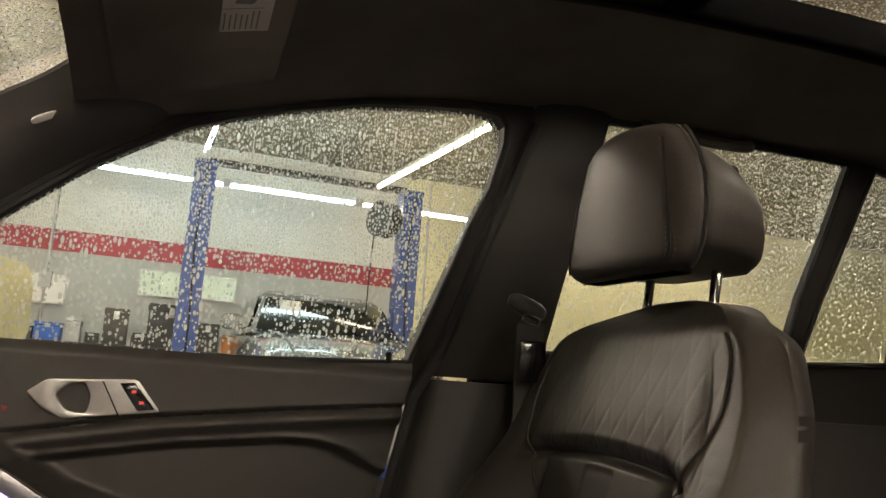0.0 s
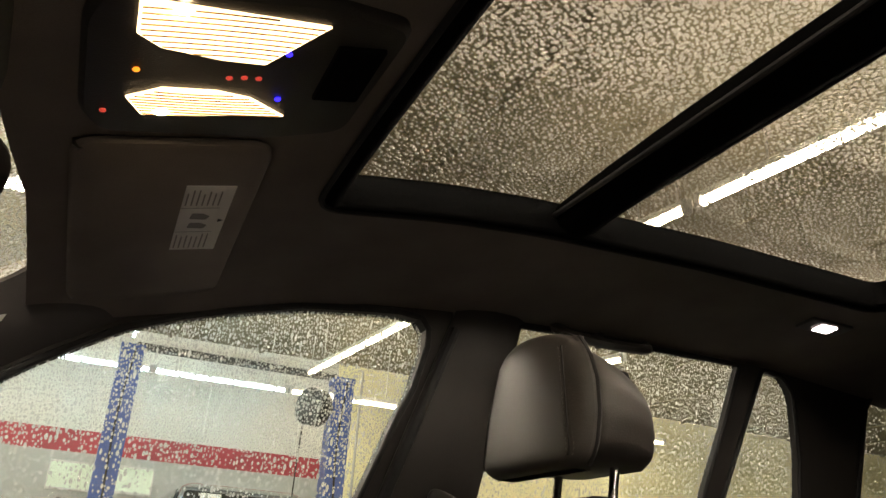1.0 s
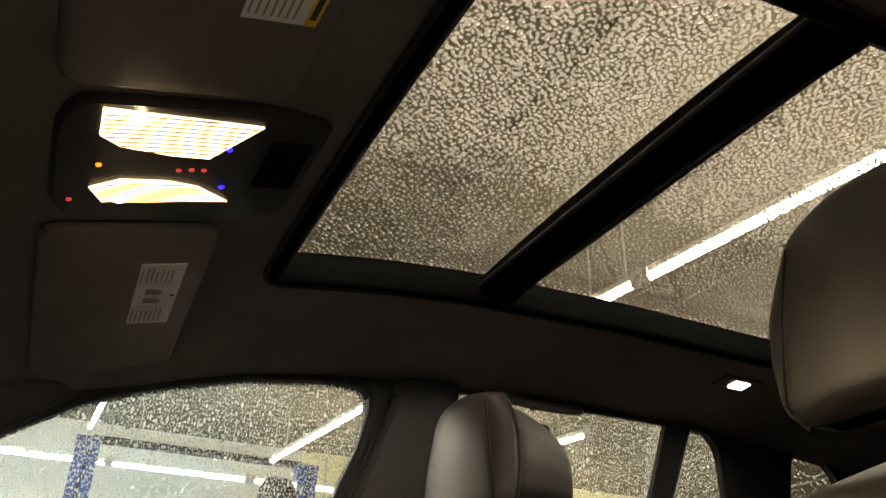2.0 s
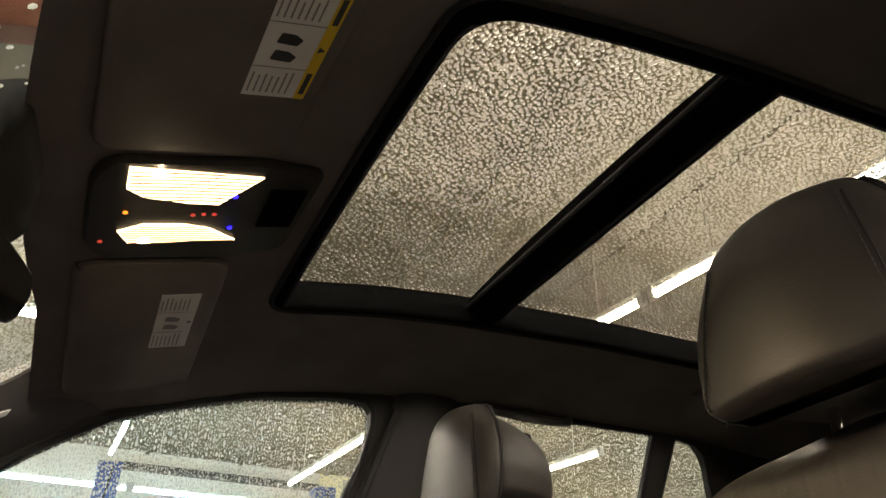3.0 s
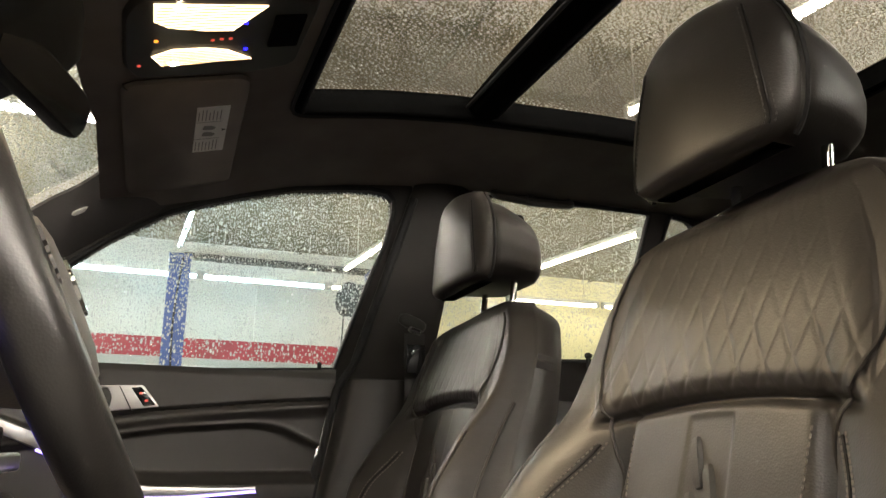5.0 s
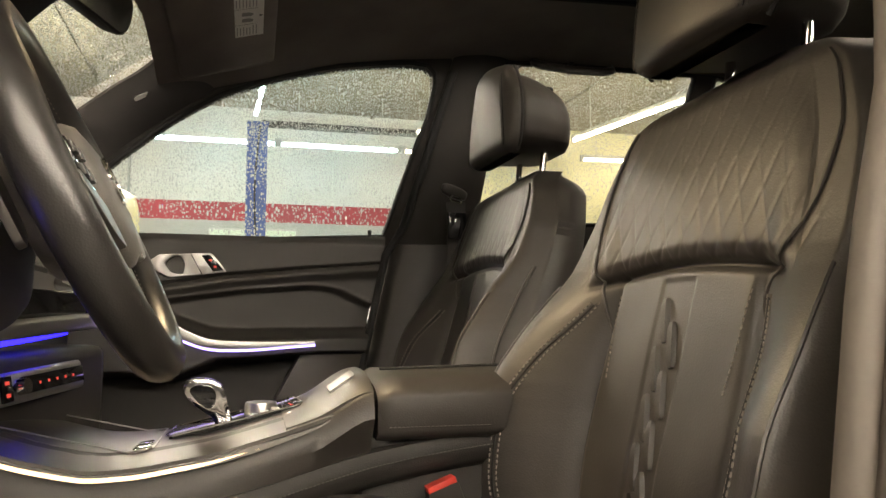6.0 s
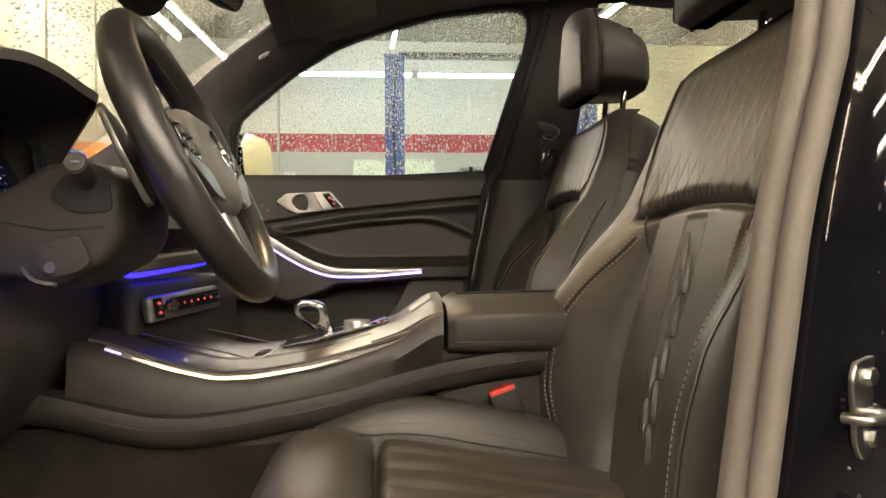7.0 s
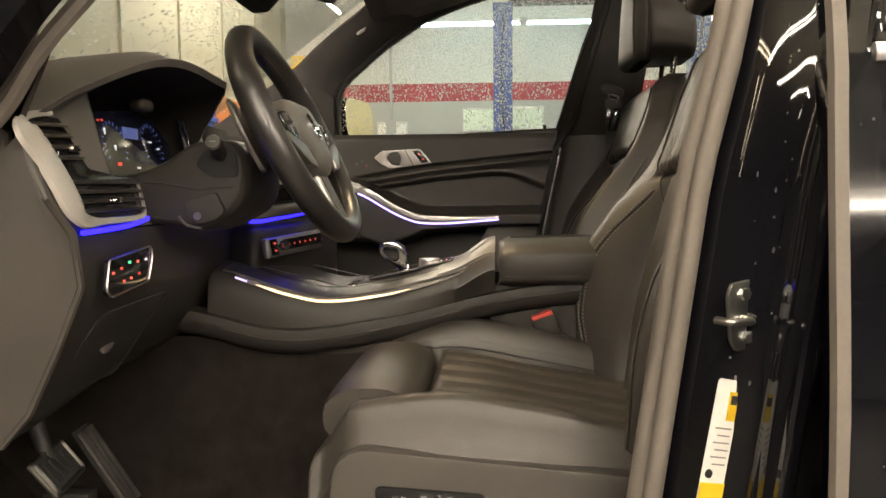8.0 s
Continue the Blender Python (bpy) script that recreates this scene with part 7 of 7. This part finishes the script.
# parked car
def build_parked_car():
    top = thing("parked_car", "silver-grey sport utility vehicle parked nose-on between lift posts", "car", at=(1.74, 7.5, 0))
    top.scale = (0.94, 1.0, 1.06)
    # body: rings across the car from its nose (-y) back
    def ring(y, zt, half, zb, tuck=0.06):
        return [(-half + 0.03, y, zb), (-half, y, zb + 0.18), (-half, y, zt - 0.20), (-half + tuck, y, zt - 0.05), (-half + 0.22, y, zt), (0, y, zt + 0.03), (half - 0.22, y, zt), (half - tuck, y, zt - 0.05), (half, y, zt - 0.20), (half, y, zb + 0.18), (half - 0.03, y, zb)]
    rings = [ring(-0.95, 1.05, 0.80, 0.45), ring(-0.90, 1.22, 0.92, 0.36), ring(-0.6, 1.33, 0.97, 0.32), ring(0.0, 1.40, 0.99, 0.30), ring(0.45, 1.43, 0.99, 0.30), ring(1.6, 1.46, 0.99, 0.30), ring(3.2, 1.46, 0.98, 0.32), ring(3.6, 1.40, 0.92, 0.45)]
    part("body", loft(rings), CAR_SILVER, top, "silver-grey bodywork", 35)
    # greenhouse
    bm = loft([[(-0.90, 0.45, 1.42), (0.90, 0.45, 1.42), (0.90, 3.3, 1.44), (-0.90, 3.3, 1.44)], [(-0.72, 1.15, 1.88), (0.72, 1.15, 1.88), (0.72, 2.9, 1.90), (-0.72, 2.9, 1.90)], [(-0.60, 1.30, 1.93), (0.60, 1.30, 1.93), (0.60, 2.8, 1.94), (-0.60, 2.8, 1.94)]])
    bmesh.ops.bevel(bm, geom=list(bm.edges), offset=0.04, segments=3, profile=0.5, affect="EDGES")
    part("cabin", bm, CAR_SILVER, top, "silver roof and pillars", 35)

    def on_screen(u, v, w):
        t = v
        return u * (0.86 - 0.17 * t), 0.47 + 0.68 * t - 0.02 - w, 1.435 + 0.44 * t - w * 0.3
    part("windscreen", plate(rounded([(-1, 0.04), (1, 0.04), (0.97, 0.93), (-0.97, 0.93)], 0.08), 0.015, on_screen), GLOSS, top, "dark reflecting windscreen")
    part("paper_sheet", plate([(-0.72, 0.62), (-0.40, 0.62), (-0.40, 0.88), (-0.72, 0.88)], 0.004, lambda u, v, w: on_screen(u, v, w + 0.016)), PAPER, top, "white sheet behind the windscreen")
    for s in (-1, 1):
        part("side_window", plate([(0.75, 1.50), (3.0, 1.50), (2.75, 1.84), (1.15, 1.84)], 0.01, lambda u, v, w: (s * (0.905 - 0.36 * (v - 1.44) + w), u, v)), GLOSS, top, "dark side window")
        mr = part("wing_mirror", moved(ball(0.12, 0.07, 0.085, 3, 18, 10), Matrix.Translation((s * 1.10, 0.62, 1.52))), CAR_SILVER, top)
        part("headlight", moved(ball(0.20, 0.10, 0.09, 3, 18, 10), Matrix.Translation((s * 0.68, -0.86, 1.06))), CHROME, top, "clear headlight")
        for y in (-0.15, 2.75):
            w = part("wheel", rod((s * 0.80, y, 0.38), (s * 0.99, y, 0.38), 0.38, 28), RUBBER_DARK, top, "black tyre")
            part("rim", rod((s * 0.985, y, 0.38), (s * 1.0, y, 0.38), 0.25, 24), SATIN, w)
        part("bonnet_crease", sweep(catmull([(s * 0.62, -0.85, 1.275), (s * 0.66, -0.2, 1.405), (s * 0.70, 0.42, 1.452)], 6), circle(0.016, 8)), CAR_SILVER, top)
        part("wiper", rod((s * 0.1 - 0.05, 0.44, 1.452), (s * 0.1 + 0.55 * s, 0.47, 1.475), 0.010, 6), RUBBER_DARK, top)
    part("grille", box(-0.52, 0.52, -0.985, -0.90, 0.72, 1.14, 0.04), GLOSS, top, "black grille")
    for k in range(7):
        part("grille_bar", box(-0.45 + 0.15 * k - 0.02, -0.45 + 0.15 * k + 0.02, -1.0, -0.975, 0.75, 1.11, 0.008), SATIN, top)
    part("bumper", box(-0.88, 0.88, -1.06, -0.85, 0.40, 0.70, 0.06, 3), CAR_SILVER, top)


build_parked_car()

# things along the far wall
def board(x0, x1, z0, z1, mt, label):
    top = thing("notice_board", label, "notice board", "notice boards", at=((x0 + x1) / 2, GY1 - 0.03, z0))
    w, h = (x1 - x0) / 2, z1 - z0
    part("panel", box(-w, w, -0.01, 0.02, 0, h, 0.003), mt, top)
    part("frame", sweep([(-w, -0.012, 0), (w, -0.012, 0), (w, -0.012, h), (-w, -0.012, h)], rrect(0.03, 0.03, 0.004, 2), True, up=(0, 1, 0)), SATIN, top, "thin metal frame")


board(-0.30, 0.22, 1.93, 2.24, BOARD, "pale green notice board on the garage wall")
board(0.36, 0.86, 1.95, 2.25, BOARD, "pale green notice board on the garage wall")
board(-1.55, -1.12, 1.72, 2.06, PAPER, "white wall sheet pinned above the workbench")


def workbench(x0, x1, y, h, label):
    top = thing("workbench", label, "workbench", at=((x0 + x1) / 2, y, 0))
    w = (x1 - x0) / 2
    part("worktop", box(-w, w, -0.3, 0.3, h - 0.06, h, 0.006), DARK_METAL, top)
    for sx in (-1, 1):
        for sy in (-1, 1):
            part("leg", box(sx * w - sx * 0.06 - 0.03, sx * w - sx * 0.06 + 0.03, sy * 0.25 - 0.03, sy * 0.25 + 0.03, 0, h - 0.06, 0.004), DARK_METAL, top)
    part("shelf", box(-w + 0.05, w - 0.05, -0.26, 0.26, 0.3, 0.34, 0.004), DARK_METAL, top)


workbench(-2.6, -0.2, 9.55, 1.28, "dark steel workbench cluttered with parts by the wall")
workbench(-0.15, 1.5, 9.55, 1.28, "dark steel workbench by the garage wall")
for x, w, h, mt, nm, lb, cat in (
        (-1.18, 0.14, 0.20, BLUE_PLASTIC, "parts_bin", "blue plastic parts bin on the workbench", "bin"),
        (-1.75, 0.10, 0.30, RED_PLASTIC, "oil_can", "red oil can on the workbench", "can"),
        (-1.45, 0.12, 0.14, DARK_METAL, "toolbox", "dark metal toolbox on the workbench", "toolbox"),
        (-0.92, 0.08, 0.24, WALL_GREY, "white_jug", "pale plastic jug on the workbench", "jug"),
        (-0.72, 0.07, 0.12, DARK_METAL, "machine_part", "small greasy machine part on the workbench", "machine part"),
        (-0.48, 0.13, 0.42, PLASTIC_GREY, "parts_box", "grey cardboard parts box on the workbench", "box"),
        (-0.22, 0.08, 0.16, DARK_METAL, "toolbox", "dark metal toolbox on the workbench", "toolbox"),
        (0.12, 0.26, 0.52, DARK_METAL, "parts_washer", "dark greasy parts washer on the workbench", "parts washer"),
        (0.55, 0.13, 0.34, PLASTIC_GREY, "parts_box", "grey cardboard parts box on the workbench", "box"),
        (0.82, 0.10, 0.22, ORANGE, "parts_box", "orange parts box on the workbench", "box"),
        (1.10, 0.14, 0.48, DARK_METAL, "machine_part", "dark greasy machine part on the workbench", "machine part"),
        (-2.25, 0.16, 0.34, ORANGE, "parts_box", "orange parts box on the workbench", "box")):
    t = thing(nm, lb, cat, at=(x, 9.5, 1.28))
    part("body", box(-w, w, -0.12, 0.12, 0, h * 0.82, 0.02), mt, t)
    part("lid", box(-w * 1.04, w * 1.04, -0.125, 0.125, h * 0.82, h, 0.015), mt, t)
    part("latch", box(-0.03, 0.03, -0.135, -0.12, h * 0.70, h * 0.92, 0.004), STEEL, t)
ex = thing("fire_extinguisher", "red fire extinguisher hung on the garage wall", "fire extinguisher", at=(-2.0, 9.91, 1.55))
part("bottle", joined(rod((0, 0, 0), (0, 0, 0.42), 0.085, 18), moved(ball(0.085, 0.085, 0.06, 2, 18, 8), Matrix.Translation((0, 0, 0.42)))), RED_PLASTIC, ex, "red steel bottle")
part("bracket", box(-0.05, 0.05, 0.02, 0.10, 0.1, 0.3, 0.004), DARK_METAL, ex)
part("valve", box(-0.03, 0.03, -0.03, 0.03, 0.46, 0.54, 0.008), DARK_METAL, ex)
part("hose", sweep(catmull([(0.03, 0, 0.5), (0.12, -0.02, 0.4), (0.11, -0.03, 0.1)], 6), circle(0.012, 6)), RUBBER_DARK, ex)
pp = thing("wall_pipe", "thin grey conduit running down the garage wall", "conduit", at=(-1.35, 9.97, 0))
part("pipe", rod((0, 0, 1.1), (0, 0, 3.9), 0.02, 8), WALL_GREY, pp)
part("box", box(-0.07, 0.07, -0.05, 0.03, 1.9, 2.1, 0.008), WALL_GREY, pp)
pp = thing("wall_pipe", "thin grey conduit running down the garage wall", "conduit", at=(3.4, 9.97, 0))
part("pipe", rod((0, 0, 1.1), (0, 0, 3.9), 0.02, 8), WALL_GREY, pp)

# on the west wall
cb = thing("wall_cabinet", "orange-brown wooden cabinet hung on the beige garage wall", "cabinet", at=(GX0, 6.95, 1.62))
part("body", box(0, 0.30, -0.42, 0.42, 0, 0.42, 0.01), ORANGE, cb)
for q in (-1, 1):
    dr = part("door", box(0.298, 0.318, min(q * 0.005, q * 0.41), max(q * 0.005, q * 0.41), 0.015, 0.405, 0.004), ORANGE, cb)
    part("handle", box(0.316, 0.332, q * 0.05 - 0.008, q * 0.05 + 0.008, 0.16, 0.26, 0.003), SATIN, dr)
bn = thing("parts_bin", "blue plastic parts bin hung on the beige wall", "bin", at=(GX0, 6.20, 1.66))
part("tray", box(0, 0.22, -0.20, 0.20, 0, 0.26, 0.02), BLUE_PLASTIC, bn)
part("lip", box(0.21, 0.25, -0.21, 0.21, 0.10, 0.15, 0.008), BLUE_PLASTIC, bn)
yb = thing("yellow_sign", "small yellow sign on the garage wall", "sign", at=(-2.72, GY1 - 0.03, 2.75))
part("plate", box(-0.11, 0.11, -0.01, 0.02, 0, 0.3, 0.005), YELLOW, yb)

# ---- rain on the glass ----
def rain(name, n, place, density, sizes, parent, label, stretch=1.2, seed=1, steep=(0.45, 0.75), room=0.9):
    """Beads of water on a pane. place(u, v) gives a point on the glass, the outward side and the downhill way; beads keep room between them."""
    rg = np.random.default_rng(seed)
    made, tries = 0, 0
    verts, faces = [], []
    K = 6
    cell = 2.2 * sizes[1]
    taken = {}
    while made < n and tries < 14 * n:
        tries += 1
        u, v, q = rg.random(3)
        if q > density(u, v):
            continue
        p, nrm, dn = place(u, v)
        sd = dn.cross(nrm).normalized()
        r = sizes[0] + (sizes[1] - sizes[0]) * rg.random() ** 1.7
        st = 1 + (stretch - 1) * rg.random() ** 2
        a, b = p.dot(sd), p.dot(dn)
        ca, cb = int(a // cell), int(b // cell)
        if any(abs(a - a2) < room * (r + r2) and abs(b - b2) < room * (r * st + e2) for x in (-1, 0, 1) for y in (-1, 0, 1) for a2, b2, r2, e2 in taken.get((ca + x, cb + y), ())):
            continue
        taken.setdefault((ca, cb), []).append((a, b, r, r * st))
        h = r * (steep[0] + (steep[1] - steep[0]) * rg.random())
        base = len(verts)
        wob = 1 + 0.22 * (rg.random(K) - 0.5)
        for rr_, hh in ((1.0, 0.0), (0.76, 0.66)):
            for k in range(K):
                a = 2 * math.pi * k / K
                verts.append(p + sd * (math.cos(a) * r * rr_ * wob[k]) + dn * (math.sin(a) * r * st * rr_ * wob[k]) + nrm * (h * hh))
        verts.append(p + nrm * h)
        for k in range(K):
            k2 = (k + 1) % K
            faces.append((base + k, base + k2, base + K + k2, base + K + k))
            faces.append((base + K + k, base + K + k2, base + 2 * K))
        flat0 = len(verts)
        verts.extend(verts[base:base + K])
        faces.append(tuple(flat0 + K - 1 - k for k in range(K)))
        made += 1
    me = bpy.data.meshes.new(name)
    me.from_pydata([tuple(v) for v in verts], [], faces)
    me.materials.append(WATER)
    me.polygons.foreach_set("use_smooth", [True] * len(me.polygons))
    ob = new(name, me)
    ob.visible_shadow = False
    tagged(ob, label, "raindrops", kind="stuff")
    return ob


SIDE_N = Vector((0, 1, GLASS_SLOPE)).normalized()
SIDE_D = Vector((0, GLASS_SLOPE, -1)).normalized()


def on_side(x0, x1, z0, z1, off):
    def f(u, v):
        x, z = x0 + u * (x1 - x0), z0 + v * (z1 - z0)
        return Vector((x, side_y(z) + off, z)), SIDE_N, SIDE_D
    return f


def runs(u, v):
    """Vertical streaks of denser drops."""
    return 0.45 + 0.9 * max(0, noise.noise(Vector((u * 26, v * 1.6, 2.2))))


rain("raindrops_passenger_window", 13000, on_side(-0.26, 0.47, 1.18, 1.62, 0.031), lambda u, v: (0.09 + 0.95 * smoothstep(0.30, 0.66, v + 0.10 * noise.noise(Vector((u * 9, 0, 5))))) * runs(u, v), (0.0010, 0.0029), None, "raindrops and runs on the passenger window", 3.0, 1)
rain("raindrops_rear_window", 8000, on_side(0.57, 1.14, 1.24, 1.65, 0.0155), lambda u, v: (0.05 + 0.95 * smoothstep(0.20, 0.5, v)) * runs(u, v), (0.0009, 0.0026), None, "raindrops and runs on the rear window", 3.0, 2)
rain("raindrops_small_window", 3500, on_side(1.10, 1.34, 1.26, 1.65, 0.0155), lambda u, v: (0.06 + 0.6 * smoothstep(0.25, 0.6, v)), (0.0009, 0.0026), None, "raindrops on the small rear window", 2.4, 3)
rain("raindrops_quarter_window", 1500, on_side(1.49, 1.75, 1.29, 1.64, 0.0155), lambda u, v: 0.5, (0.0007, 0.0028), None, "raindrops on the quarter window", 1.6, 4)


def on_roof(u, v):
    x, y = ROOF_X0 + 0.01 + u * (ROOF_X1 - ROOF_X0 - 0.02), ROOF_Y0 + 0.01 + v * (ROOF_Y1 - ROOF_Y0 - 0.02)
    return Vector((x, y, head_z(x, y) + 0.0395)), Vector((0, 0, 1)), Vector((0.8, 0.6, 0)).normalized()


def roof_density(u, v):
    d = 0.55 + 0.5 * noise.noise(Vector((u * 5, v * 4, 1.0))) + 0.25 * noise.noise(Vector((u * 14, v * 12, 4.0)))
    return d * (1 - 0.35 * smoothstep(0.3, 0.9, v) * smoothstep(0.4, 0.1, u))


rain("raindrops_sunroof_edge", 7000, lambda u, v: on_roof(u, v * 0.62), lambda u, v: 1 - 0.9 * smoothstep(0.35, 1.0, v), (0.0017, 0.0038), None, "large raindrops on the driver side of the glass roof", 1.3, 15, (0.5, 0.85), 1.05)
rain("raindrops_sunroof", 15000, on_roof, roof_density, (0.0014, 0.0036), None, "dense raindrops on the glass roof", 1.3, 5, (0.5, 0.85), 1.1)


def on_screen_glass(u, v):
    x = -0.80 + 0.70 * u
    y = -0.68 + 1.36 * v
    return Vector((x, y, WS(x) + 0.0178)), Vector((-0.527, 0, 0.85)), Vector((-0.85, 0, -0.527))


rain("raindrops_windscreen", 15000, on_screen_glass, lambda u, v: (0.03 + 0.97 * smoothstep(0.50, 0.70, u) * smoothstep(0.40, 0.60, v)) * (0.7 + 0.5 * noise.noise(Vector((u * 7, v * 9, 0)))), (0.0016, 0.0040), None, "raindrops on the upper windscreen", 1.4, 6, (0.45, 0.8), 1.0)


def on_pillar(u, v):
    z = 0.55 + 0.95 * v
    a, b = Vector((jamb_x(z) - 0.006, -0.7305, z)), Vector((jamb_x(z) + 0.046, -0.7605, z))
    q = a.lerp(b, u) + Vector((0, 0.24 * max(0, z - 1.18) - 0.004 * math.sin(math.pi * u), 0))
    return q, Vector((-0.5, -0.866, 0)), Vector((-0.13, 0, -0.99))


# beads added on the black paint as glints, for its bright reflected streaks
rain("glint_beads_pillar", 110, on_pillar, lambda u, v: 0.3 + 0.7 * smoothstep(0.3, 0.8, v), (0.0005, 0.0015), None, "water beads added as glints on the black pillar", 4.0, 8)
rain("glint_beads_rear_door", 90, lambda u, v: (Vector((0.52 + 0.4 * u, -0.8135 - 0.045 * math.sin(math.pi * smoothstep(0.3, 1.25, 0.5 + 0.65 * v)) ** 1.2, 0.5 + 0.65 * v)), Vector((0, -1, 0)), Vector((0, 0, -1))), lambda u, v: 0.6, (0.0006, 0.0016), None, "water beads added as glints on the black rear door", 2.5, 9)
